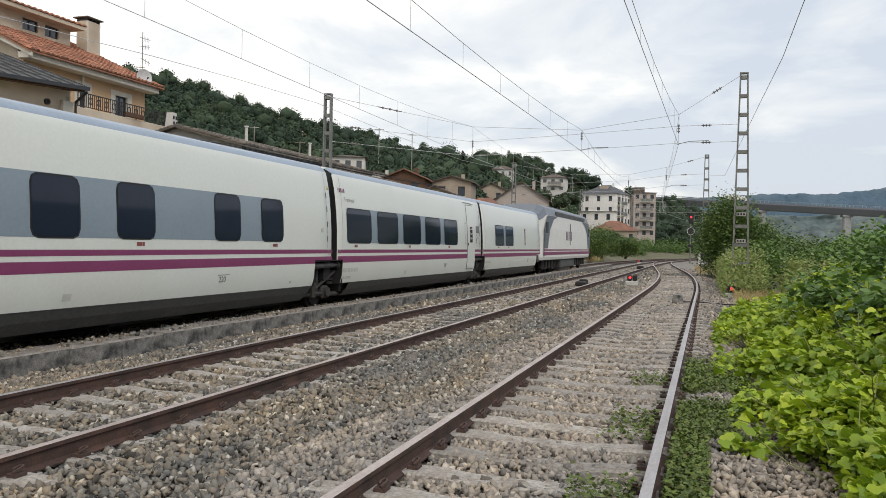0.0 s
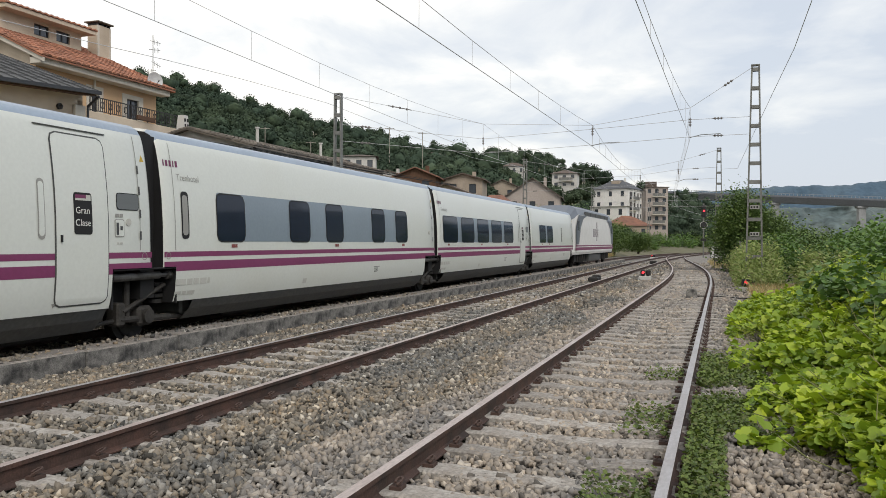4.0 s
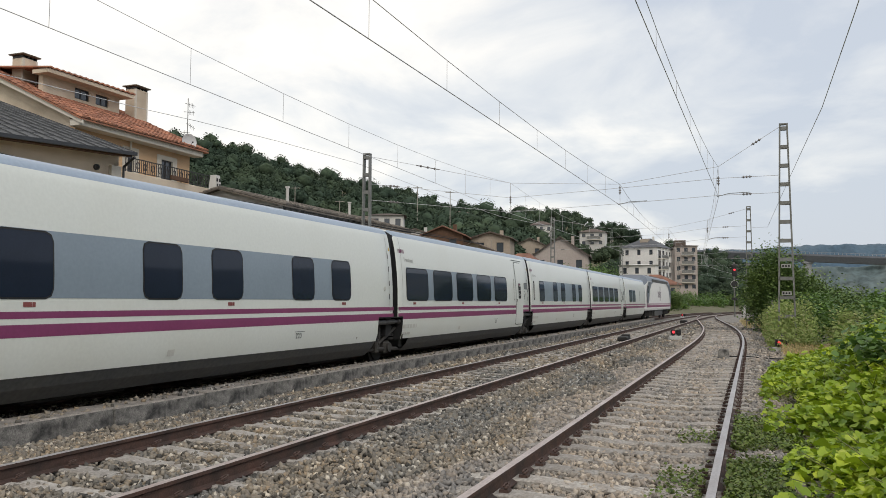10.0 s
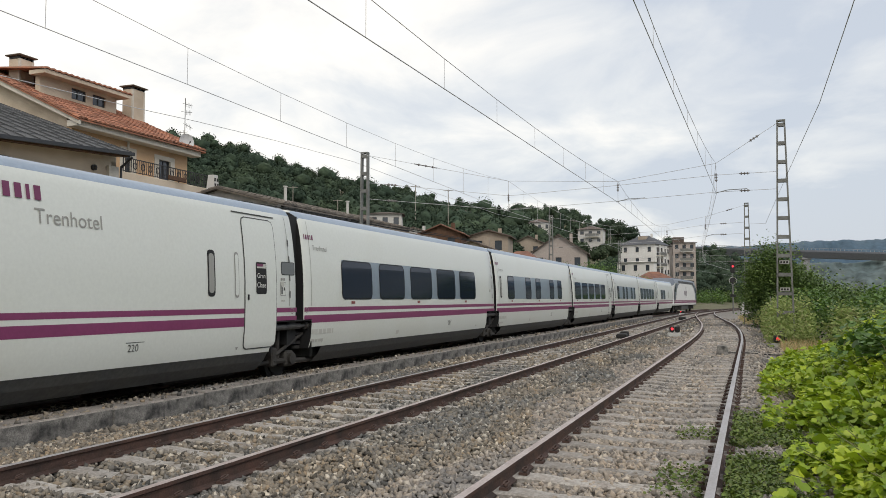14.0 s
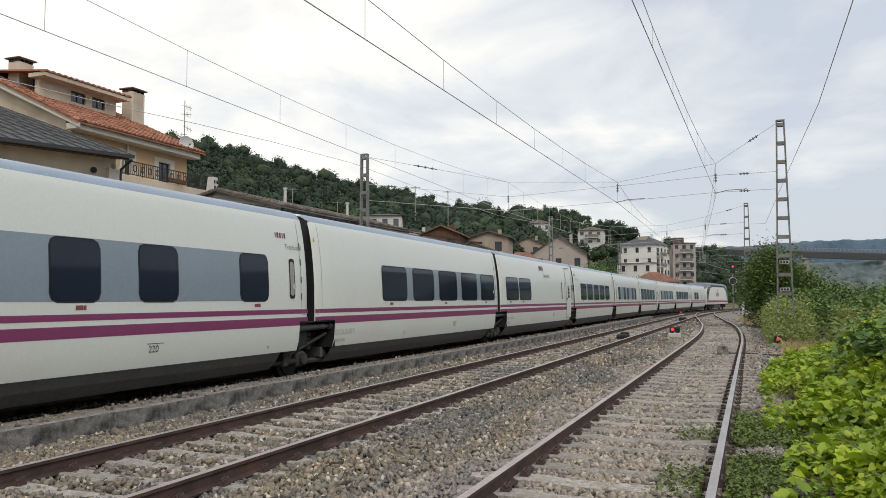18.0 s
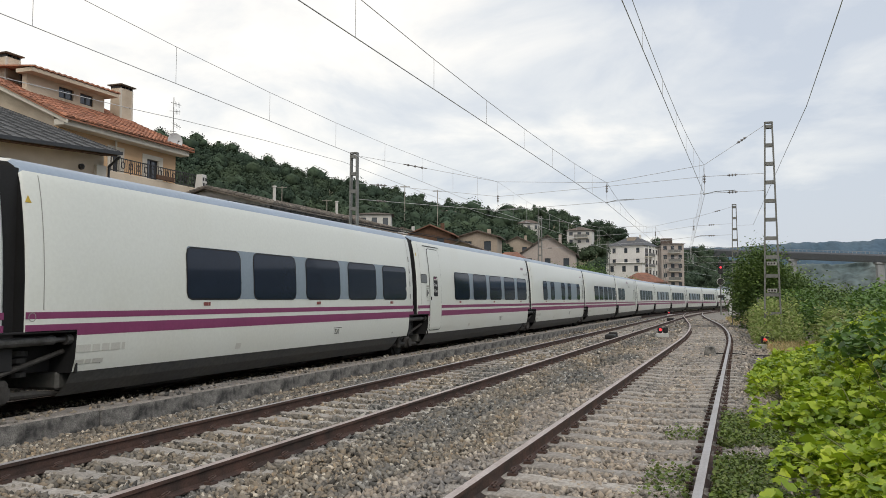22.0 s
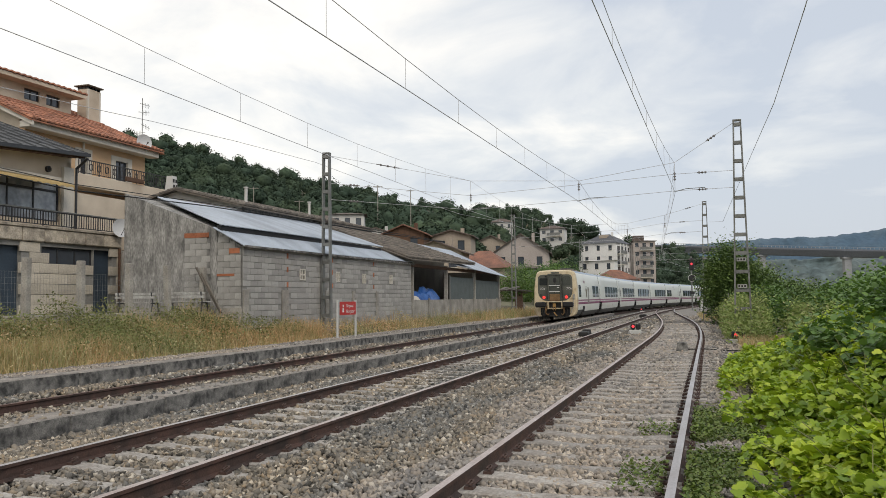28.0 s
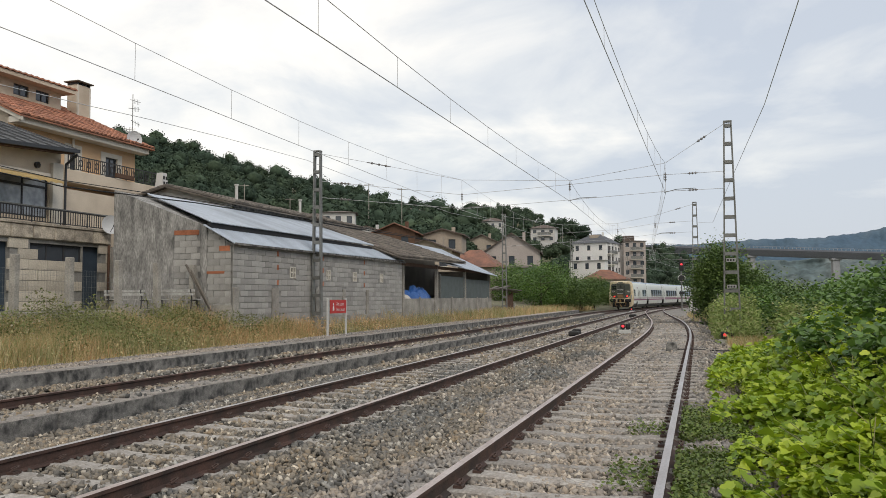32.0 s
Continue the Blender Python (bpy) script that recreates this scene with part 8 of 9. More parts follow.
wall("wall", (0.3, -3.2), (14, -3.2), 0, 4.5, 0.25, M_RENDER, back)
wall("wall", (14, 3.2), (0.3, 3.2), 0, 4.5, 0.25, M_RENDER, back)
wall("end_wall", (14, -2.9), (14, 2.9), 0, 4.5, 0.25, M_RENDER, back)
for a_, z_ in ((2.9, 5.75), (9.2, 5.75)):
    bm = bmesh.new()
    tube(bm, (a_, -1.6, 4.6), (a_, -1.6, z_), 0.075, 8)
    tube(bm, (a_, -1.6, z_), (a_, -1.6, z_ + 0.06), 0.11, 8)
    part("flue", bm, M_WALLW, back, "pale flue pipe")
vent = empty("vent_tower", SIDE @ pose(33.6, 13.0, 5.6), "small white pierced ventilation tower", "vent tower")
bm = bmesh.new()
f0 = [bm.verts.new((x, y, 0)) for x, y in ((-0.27, -0.27), (0.27, -0.27), (0.27, 0.27), (-0.27, 0.27))]
f1 = [bm.verts.new((x, y, 1.5)) for x, y in ((-0.15, -0.15), (0.15, -0.15), (0.15, 0.15), (-0.15, 0.15))]
for i in range(4):
    j = (i + 1) % 4
    bm.faces.new((f0[i], f0[j], f1[j], f1[i]))
bm.faces.new(f1)
part("shaft", bm, M_WALLW, vent)
# Black plates on the closed shaft paint the shade of its openings.
for k in range(5):
    for s in (-0.09, 0.09):
        w_ = 0.05
        zz = 0.2 + 0.25 * k
        boxed("opening", (s - w_, s + w_, -0.275 + 0.08 * zz - 0.012, -0.275 + 0.08 * zz, zz, zz + 0.15), M_BLACK, vent)

# lamp posts and pylons on the slope
for px, py0, py1, d in ((-0.247, 0.108, 0.142, 90), (-0.092, 0.115, 0.142, 200), (-0.051, 0.112, 0.136, 200), (-0.19, 0.115, 0.124, 120)):
    x, y, z0 = slope_place(px, py0 - 0.03, d)
    lp = empty("utility_pole", pose(x, y, z0), "slender concrete utility pole with cross-arm", "utility pole", group="utility poles")
    h_ = (py1 - py0 + 0.03) * d
    bm = bmesh.new()
    tube(bm, (0, 0, 0), (0, 0, h_), d * 0.0005, 6)
    part("pole", bm, M_CONC, lp)
    bm = bmesh.new()
    tube(bm, (-d * 0.006, 0, h_ * 0.97), (d * 0.006, 0, h_ * 0.97), d * 0.0004, 5)
    part("cross_arm", bm, M_CONC, lp)


# ---- valley, viaduct and far hills ----
def far_range(name, d, prof, material, base, label, fold):
    """A distant range as one folded sheet: spurs and hollows on its face and a ragged wooded crest."""
    vs, fs = [], []
    n, rows_ = 420, 14
    for i in range(n + 1):
        w = prof[0][0] + (prof[-1][0] - prof[0][0]) * i / n
        for (w0, e0), (w1, e1) in zip(prof[:-1], prof[1:]):
            if w0 <= w <= w1:
                e = e0 + (e1 - e0) * (w - w0) / (w1 - w0)
                break
        e += 0.0022 * noise.noise((w * 40, d, 0)) + 0.0012 * noise.noise((w * 130, d, 0)) + 0.0006 * noise.noise((w * 420, d, 0))
        for k in range(rows_):
            v_ = k / (rows_ - 1)
            far = d * (1 + 0.14 * v_ + fold * v_ * (noise.noise((w * 22, v_ * 1.5, d)) + 0.5 * noise.noise((w * 70, v_ * 4, d))))
            vs.append((w * far, far, base + (EYE + e * d * 1.14 - base) * math.sin(v_ * math.pi / 2) ** 0.9))
    for i in range(n):
        for k in range(rows_ - 1):
            o = i * rows_ + k
            fs.append((o, o + rows_, o + rows_ + 1, o + 1))
    return tagged(raw(name, vs, fs, material, smooth=True), label, "hills", kind="structure")


far_range("backdrop_hills_far", 3400, [(0.12, 0.055), (0.3, 0.064), (0.36, 0.069), (0.44, 0.070), (0.5, 0.075), (0.545, 0.082), (0.6, 0.078), (0.8, 0.085), (1.2, 0.06)], M_HAZE1, -60, "wooded hills far beyond the valley, blue haze in their colour", 0.05)
far_range("backdrop_hills_near", 1700, [(0.12, 0.03), (0.3, 0.040), (0.38, 0.042), (0.45, 0.044), (0.52, 0.048), (0.6, 0.055), (0.8, 0.06), (1.2, 0.05)], M_HAZE2, -60, "green slopes across the valley, haze in their colour", 0.06)
vs, fs = [], []
for i in range(97):
    w = radians(35 + 250 * i / 96)
    e = 0.115 + 0.03 * noise.noise((w * 3, 0, 0)) + 0.008 * noise.noise((w * 14, 0, 0))
    for r_, k in ((420, 0.0), (700, 0.75), (900, 1.0)):
        vs.append((r_ * math.sin(w), r_ * math.cos(w), -20 + (20 + e * r_) * k))
for i in range(96):
    for k in range(2):
        fs.append((i * 3 + k, (i + 1) * 3 + k, (i + 1) * 3 + k + 1, i * 3 + k + 1))
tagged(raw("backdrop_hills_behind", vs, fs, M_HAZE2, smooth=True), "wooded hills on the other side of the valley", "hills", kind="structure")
via = empty("viaduct", pose(204.6, 620, 38.7), "long grey concrete road viaduct across the valley", "viaduct")


def on_deck(u_):
    return 120.2 * u_, -60.0 * u_, -8.4 * u_


bm = bmesh.new()
vs = []
for i in range(35):
    x, y, z = on_deck(-0.4 + 3.4 * i / 34)
    vs.append([bm.verts.new(c) for c in ((x, y - 6, z), (x, y + 6, z), (x, y + 6, z - 1.2), (x, y + 3, z - 5.4), (x, y - 3, z - 5.4), (x, y - 6, z - 1.2))])
for p, q in zip(vs[:-1], vs[1:]):
    for i in range(6):
        j = (i + 1) % 6
        bm.faces.new((p[i], p[j], q[j], q[i]))
bm.faces.new(vs[0])
bm.faces.new(vs[-1])
bmesh.ops.recalc_face_normals(bm, faces=bm.faces)
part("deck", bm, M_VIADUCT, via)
bm = bmesh.new()
for i in range(170):
    x, y, z = on_deck(-0.4 + 3.4 * i / 170)
    box(bm, x, x + 0.22, y - 5.9, y - 5.7, z, z + 1.5)
for i in range(34):
    p, q = on_deck(-0.4 + 3.4 * i / 34), on_deck(-0.4 + 3.4 * (i + 1) / 34)
    tube(bm, (p[0], p[1] - 5.8, p[2] + 1.45), (q[0], q[1] - 5.8, q[2] + 1.45), 0.12, 4)
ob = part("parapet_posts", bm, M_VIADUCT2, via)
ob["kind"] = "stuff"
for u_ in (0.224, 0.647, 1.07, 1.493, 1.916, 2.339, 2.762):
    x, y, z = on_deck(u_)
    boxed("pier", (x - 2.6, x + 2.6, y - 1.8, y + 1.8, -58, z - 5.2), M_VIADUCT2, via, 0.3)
    boxed("pier_cap", (x - 3.6, x + 3.6, y - 2.6, y + 2.6, z - 6.8, z - 5.3), M_VIADUCT2, via, 0.3)


# ---- plants beside the track ----
def side_point(a, b):
    v_ = SIDE @ Vector((a, b, 0))
    return v_.x, v_.y


def vine_height(a, b):
    """Height of the tangled vines over the ground to the right of the track."""
    edge = -9.98 + 0.16 * noise.noise((a * 0.9, 0, 9)) - 0.45 * max(0, min(1, (a - 20) / 8)) - 0.25 * max(0, 1 - abs(a - 12.3) / 1.4)
    d = edge - b
    if d < 0 or a < 6.0 or (a < 9.9 + 0.4 * noise.noise((b * 2, 3, 3)) and b > -10.75 + 0.2 * noise.noise((a * 2, 1, 3))):
        return -1.0
    h_ = 0.08 + 0.34 * min(d, 1.6) + 0.55 * max(0, min(1.2, d - 1.3)) + 0.14 * noise.noise((a * 0.9, b * 0.9, 2)) + 0.20 * noise.noise((a * 2.3, b * 2.6, 7)) * min(1, d * 2)
    return max(0.04, h_ * min(1, 0.35 + 0.65 * (a - 6) / 6))


def vines():
    rs = np.random.RandomState(31)
    loc, size = [], []
    n = 0
    while n < 34000:
        a = 6.0 + 19 * rs.rand() ** 1.3
        b = -9.9 - 3.2 * rs.rand()
        h_ = vine_height(a, b)
        if h_ < 0:
            continue
        if noise.noise((a * 1.3, b * 1.8, 5)) > 0.30 and rs.rand() < 0.85:
            continue
        if a > 13.0 and b < -11.5 and rs.rand() < 0.75:
            continue
        if a < 8.3 and b < -10.6 and rs.rand() < 0.5:
            continue
        if b > -10.5 and noise.noise((a * 0.8, b * 1.5, 15)) > 0.05 and rs.rand() < 0.9:
            continue
        z = -0.18 + h_ * (1 - 0.6 * rs.rand() ** 2.0) + 0.04 * rs.randn()
        loc.append((a, b, max(-0.17, z)))
        size.append(rs.uniform(0.05, 0.115) * (1.0 if rs.rand() < 0.88 else 1.4))
        n += 1
    ob = leaves("vine_patch", np.array(loc), np.array(size), rs, M_VINE, 0.55, "lobed")
    ob.matrix_basis = SIDE
    tagged(ob, "tangle of bright green vines with broad leaves", "vines", kind="stuff")
    bm = bmesh.new()
    for i in range(320):
        a, b = 6.5 + 12 * rs.rand(), -10.1 - 2.6 * rs.rand()
        h_ = vine_height(a, b)
        if h_ < 0:
            continue
        p = Vector((a, b, -0.2))
        for k in range(3):
            q = p + Vector((rs.uniform(-0.3, 0.3), rs.uniform(-0.05, 0.3), h_ / 3.2))
            tube(bm, p, q, 0.005, 4)
            p = q
    ob = part("vine_stems", bm, M_GREENWEED)
    ob.matrix_basis = SIDE
    tagged(ob, "thin green-brown vine stems", "vine stems", kind="stuff")


vines()


def creepers():
    """Small-leaved plants that creep along the right-hand rail."""
    rs = np.random.RandomState(33)
    loc = []
    n = 0
    while n < 20000:
        a = 6.6 + 8.5 * rs.rand() ** 1.6
        side = rs.rand() < 0.12
        b = b_right(a) - HALF + (0.10 + 0.42 * rs.rand() ** 1.6 if side else -0.09 - 0.75 * rs.rand() ** 1.3)
        if side and noise.noise((a * 0.8, 7, 0)) < 0.02 + 0.04 * max(0, a - 9):
            continue
        if not side and a < 10.2 and b < b_right(a) - HALF - 0.36:
            continue
        if not side and noise.noise((a * 1.1, b * 1.4, 1)) > 0.12:
            continue
        loc.append((a, b, -0.15 + abs(rs.randn()) * 0.055))
        n += 1
    ob = leaves("creeping_weeds", np.array(loc), rs.uniform(0.018, 0.042, len(loc)), rs, M_CREEP, 0.5)
    ob.matrix_basis = SIDE
    tagged(ob, "dark creeping weeds along the rail", "weeds", kind="stuff")


creepers()


def shrub(name, a, b, h, spread, n, size, seed, material, label, z=-0.3, up=0.55):
    x, y = side_point(a, b)
    return tree(name, x, y, z, h, spread, int(n * 1.8), size * 0.70, label, material, seed, 0.035, 0, up, 0.0)


SH = "leafy green shrub overgrowing the railway bank"
for i, (a, b, h_, sp, n, s) in enumerate(((15.4, -13.3, 2.15, 0.95, 2400, 0.13), (18.2, -13.2, 2.25, 0.95, 2600, 0.13), (13.0, -13.0, 1.75, 0.8, 1900, 0.12), (16.6, -14.4, 2.5, 1.2, 2400, 0.14), (20.6, -13.6, 2.2, 1.1, 2200, 0.13),
                                        (23.5, -13.9, 2.2, 1.2, 2200, 0.14), (26.5, -14.6, 2.3, 1.4, 2200, 0.15), (30.0, -15.4, 2.4, 1.6, 2200, 0.16), (34.0, -15.2, 2.3, 1.6, 2000, 0.17), (24.0, -12.2, 1.15, 0.7, 1300, 0.11),
                                        (27.0, -12.6, 1.3, 0.8, 1300, 0.12), (38.5, -15.6, 2.4, 1.8, 2000, 0.18), (44.0, -16.6, 2.4, 2.0, 2000, 0.2), (32.5, -13.1, 1.6, 1.0, 1500, 0.12), (37.5, -11.4, 1.75, 0.8, 1600, 0.11),
                                        (41.0, -11.2, 1.9, 0.9, 1600, 0.11), (45.0, -11.3, 1.8, 1.0, 1600, 0.12), (49.0, -12.6, 2.2, 1.5, 1600, 0.15), (40.0, -13.3, 1.8, 1.2, 1500, 0.13), (14.6, -12.3, 1.35, 0.75, 1700, 0.15), (17.2, -12.1, 1.3, 0.8, 1700, 0.15), (20.0, -12.2, 1.25, 0.8, 1500, 0.15))):
    shrub("shrub", a, b, h_, sp, n, s, 70 + i, M_SHRUB if i not in (9, 10, 13, 14, 15, 16) else M_WEEDS, SH)


def blades(name, loc, height, width, rs, material, lean=0.35):
    """Grass: each blade a bent strip of two faces."""
    n = len(loc)
    w = rs.uniform(0, 2 * np.pi, n)
    dx, dy = np.cos(w) * width, np.sin(w) * width
    bend_ = rs.uniform(0.05, lean, n) * height
    bw = rs.uniform(0, 2 * np.pi, n)
    v_ = np.zeros((n, 6, 3))
    for k, (f_, wd) in enumerate(((0, 1.0), (0.55, 0.8), (1.0, 0.12))):
        off = bend_ * f_ * f_
        for s in (0, 1):
            sg = 1 if s else -1
            v_[:, k * 2 + s, 0] = loc[:, 0] + sg * dx * wd + np.cos(bw) * off
            v_[:, k * 2 + s, 1] = loc[:, 1] + sg * dy * wd + np.sin(bw) * off
            v_[:, k * 2 + s, 2] = loc[:, 2] + height * f_
    q = (np.arange(n)[:, None, None] * 6 + np.array([(0, 1, 3, 2), (2, 3, 5, 4)])[None]).reshape(-1, 4)
    return bulk(name, v_.reshape(-1, 3), q, material)


def grass_strip():
    rs = np.random.RandomState(35)
    n = 34000
    a = rs.uniform(8, 64, n)
    b = 3.15 + 2.6 * rs.rand(n) ** 1.1
    a[:22000] = rs.uniform(9, 30, 22000)
    b[:22000] = 3.1 + 3.0 * rs.rand(22000)
    keep = ~((a > 26.2) & (b > 4.7))
    a, b = a[keep], b[keep]
    z = np.array([-0.1 + 0.85 * min(1, max(0, (bb - 3.0) / 3.0)) for bb in b])
    clump = np.array([0.6 + 0.9 * max(0, 0.4 + noise.noise((aa * 0.7, bb * 0.7, 6))) for aa, bb in zip(a, b)])
    h_ = rs.uniform(0.22, 0.62, len(a)) * clump * np.where(b < 3.5, 0.6, 1.0)
    ob = blades("dry_grass", np.stack([a, b, z - 0.05], 1), h_, rs.uniform(0.004, 0.009, len(a)), rs, M_DRY, 0.6)
    ob.matrix_basis = SIDE
    tagged(ob, "tall dry yellow-brown grass along the platform", "grass", kind="stuff")
    n = 36000
    a = rs.uniform(9, 29, n)
    b = 3.6 + 2.6 * rs.rand(n) ** 0.8
    keep = ~((a > 26.0) & (b > 4.6)) & (np.array([noise.noise((aa * 0.45, bb * 0.6, 12)) for aa, bb in zip(a, b)]) > -0.28)
    a, b = a[keep], b[keep]
    loc = np.stack([a, b, [-0.05 + 0.85 * min(1, max(0, (bb - 3.0) / 3.0)) + 0.55 * rs.rand() * (1.1 + noise.noise((aa * 0.9, bb * 0.9, 3))) for aa, bb in zip(a, b)]], 1)
    ob = leaves("green_weeds", loc, rs.uniform(0.02, 0.052, len(loc)), rs, M_GREENWEED, 0.3, long=1.5)
    ob.matrix_basis = SIDE
    tagged(ob, "green weeds among the dry grass", "weeds", kind="stuff")
    # low dry herbs in front of the tall grass
    n = 15000
    a, b = rs.uniform(9, 48, n), 3.15 + 1.7 * rs.rand(n)
    keep = ~((a > 26.0) & (b > 4.6))
    a, b = a[keep], b[keep]
    zz = np.array([-0.12 + 0.85 * min(1, max(0, (bb - 3.0) / 3.0)) + 0.42 * rr ** 1.3 * (0.9 + noise.noise((aa * 0.8, bb, 31))) for aa, bb, rr in zip(a, b, rs.rand(len(a)))])
    ob = leaves("dry_herbs", np.stack([a, b, zz], 1), rs.uniform(0.018, 0.05, len(a)), rs, M_DRY, 0.3, long=1.4)
    ob.matrix_basis = SIDE
    tagged(ob, "low dry tan and orange herbs along the platform", "weeds", kind="stuff")
    # pale flower heads over the weeds
    n = 1500
    a, b = rs.uniform(9, 30, n), 3.5 + 2.4 * rs.rand(n)
    keep = ~((a > 26.0) & (b > 4.6)) & (np.array([noise.noise((aa * 0.6, bb * 0.7, 22)) for aa, bb in zip(a, b)]) > 0.0)
    a, b = a[keep], b[keep]
    zz = np.array([0.05 + 0.85 * min(1, max(0, (bb - 3.0) / 3.0)) for bb in b]) + rs.uniform(0.2, 0.55, len(a))
    ob = leaves("seed_heads", np.stack([a, b, zz], 1), rs.uniform(0.025, 0.055, len(a)), rs, M_UMBEL, 0.6)
    ob.matrix_basis = SIDE
    tagged(ob, "pale dry flower heads above the weeds", "weeds", kind="stuff")
    # straw tuft and weeds on the right-hand side near the mast and the signal
    n = 9000
    a = np.concatenate([rs.uniform(23, 34, 6000), rs.uniform(58, 80, 3000)])
    b = np.concatenate([-10.75 - 1.9 * rs.rand(6000), -9.4 - 2.0 * rs.rand(3000) + 0.03 * (a[6000:] - 58)])
    h_ = rs.uniform(0.2, 0.6, n) * np.where(a > 50, 1.0, 0.9)
    ob = blades("dry_grass", np.stack([a, b, np.full(n, -0.35)], 1), h_, rs.uniform(0.005, 0.011, n), rs, M_DRY, 0.7)
    ob.matrix_basis = SIDE
    tagged(ob, "straw-coloured grass tufts beside the siding", "grass", kind="stuff")
    n = 9000
    a = rs.uniform(33, 50, n)
    b = -10.35 - 1.6 * rs.rand(n)
    loc = np.stack([a, b, -0.3 + 1.3 * rs.rand(n) * np.array([0.5 + 0.6 * max(0, 0.4 + noise.noise((aa * 0.5, bb, 8))) for aa, bb in zip(a, b)])], 1)
    ob = leaves("green_weeds", loc, rs.uniform(0.05, 0.11, n), rs, M_WEEDS, 0.3, long=1.6)
    ob.matrix_basis = SIDE
    tagged(ob, "tall green weeds beside the siding", "weeds", kind="stuff")
    n = 12000
    a = rs.uniform(50, 100, n)
    b = 2.6 + 4.5 * rs.rand(n)
    bb2 = np.array([bent(x, y) for x, y in zip(a, b)])
    ob = blades("dry_grass", np.stack([bb2[:, 0], bb2[:, 1], np.full(n, -0.1)], 1), rs.uniform(0.3, 0.9, n), rs.uniform(0.01, 0.02, n), rs, M_DRY, 0.6)
    ob.matrix_basis = SIDE
    tagged(ob, "dry grass beside the bend of the track", "grass", kind="stuff")


grass_strip()


# ---- small things ----
M_SIGNRED = shade("sign_red", (0.50, 0.035, 0.03), 0.5, 0.1, 3, 20, 0.0)
M_POSTW = shade("grey_white_post", (0.52, 0.52, 0.50), 0.6, 0.12, 3, 30, 0.05)
M_REDLAMP = glow("signal_red", (1.0, 0.05, 0.07), 0.9)
M_SIGBLACK = shade("signal_black", (0.015, 0.015, 0.016), 0.6, 0.2, bump=0)
M_NETWIRE = shade("fence_wire", (0.25, 0.26, 0.26), 0.6, 0.2, bump=0)

sign = empty("warning_sign", SIDE @ pose(29.3, 2.75, 0.10), "red no-trespassing sign on two pale posts", "sign")
for x in (0.0, 1.55):
    boxed("post", (x - 0.04, x + 0.04, -0.03, 0.03, -0.2, 1.36), M_POSTW, sign, 0.008)
board = boxed("board", (0.12, 1.48, -0.05, -0.03, 0.82, 1.30), M_SIGNRED, sign, 0.004, "red board with white lettering")


def flat_text(body, size, x, y, z, material, parent):
    """Lettering on an upright board that looks towards -y."""
    cu = bpy.data.curves.new("lettering", "FONT")
    cu.body, cu.size = body, size
    tmp = new("lettering", cu)
    data = bpy.data.meshes.new_from_object(tmp.evaluated_get(bpy.context.evaluated_depsgraph_get()))
    bpy.data.objects.remove(tmp)
    data.materials.clear()
    data.materials.append(material)
    for v_ in data.vertices:
        v_.co = (x + v_.co.x, y, z + v_.co.y)
    ob = new("lettering", data)
    ob.parent = parent
    return ob


flat_text("No pasar", 0.17, 0.62, -0.054, 1.10, M_WHITE, board)
flat_text("Non pasar", 0.17, 0.62, -0.054, 0.90, M_WHITE, board)
bm = bmesh.new()
bm.faces.new([bm.verts.new(c) for c in ((0.30, -0.054, 0.92), (0.44, -0.054, 0.92), (0.42, -0.054, 1.08), (0.32, -0.054, 1.08))])
bm.faces.new([bm.verts.new((0.37 + 0.05 * math.cos(w), -0.054, 1.15 + 0.05 * math.sin(w))) for w in [math.pi * i / 4 for i in range(8)]])
part("pictogram", bm, M_WHITE, board)


def dwarf_signal(a, b, z, label, red_left=True, yaw=0):
    """A low shunting signal with two lamps on a pale block."""
    k_ = 0.68
    s_ = empty("dwarf_signal", SIDE @ pose(a, b, z, 0, 0, -90 + yaw), label, "signal", group="dwarf signals")
    boxed("base", (-0.42 * k_, 0.35 * k_, -0.12, 0.12, -0.1, 0.12 * k_), M_POSTW, s_, 0.02, "pale concrete base")
    for x, red in ((-0.17 * k_, red_left), (0.17 * k_, not red_left)):
        h_ = boxed("lamp_housing", (x - 0.15 * k_, x + 0.15 * k_, -0.1, 0.10, 0.16 * k_, 0.52 * k_), M_SIGBLACK, s_, 0.035)
        bm = bmesh.new()
        tube(bm, (x, -0.112, 0.36 * k_), (x, -0.10, 0.36 * k_), 0.06, 16)
        part("lens", bm, M_REDLAMP if red else M_SIGBLACK, h_, "red lens alight" if red else "dark unlit lens")
        boxed("foot", (x - 0.04, x + 0.04, -0.05, 0.05, 0.06, 0.14), M_SIGBLACK, h_)
    return s_


va = SIDE.inverted()
d1 = va @ Vector((8.05, 35.9, 0))
dwarf_signal(d1.x, d1.y, -0.08, "low two-lamp signal showing red between the tracks", True, 12)
d2 = va @ Vector((10.0, 28.6, 0))
dwarf_signal(d2.x, d2.y, -0.14, "low two-lamp signal showing red among weeds", True, 18)
d3 = va @ Vector((19.6, 84.0, 0))
dwarf_signal(d3.x, d3.y, -0.1, "low signal post in pale casing far along the track", True, 10)

# cabinet box between the rails and the point motor
c1 = va @ Vector((6.82, 24.3, 0))
cb = empty("track_magnet", SIDE @ pose(c1.x, c1.y, -0.16), "small dark grey track magnet between the rails", "track magnet")
bm = bmesh.new()
f0 = [bm.verts.new(c) for c in ((-0.22, -0.17, 0), (0.22, -0.17, 0), (0.22, 0.17, 0), (-0.22, 0.17, 0))]
f1 = [bm.verts.new(c) for c in ((-0.16, -0.13, 0.26), (0.16, -0.13, 0.26), (0.16, 0.13, 0.26), (-0.16, 0.13, 0.26))]
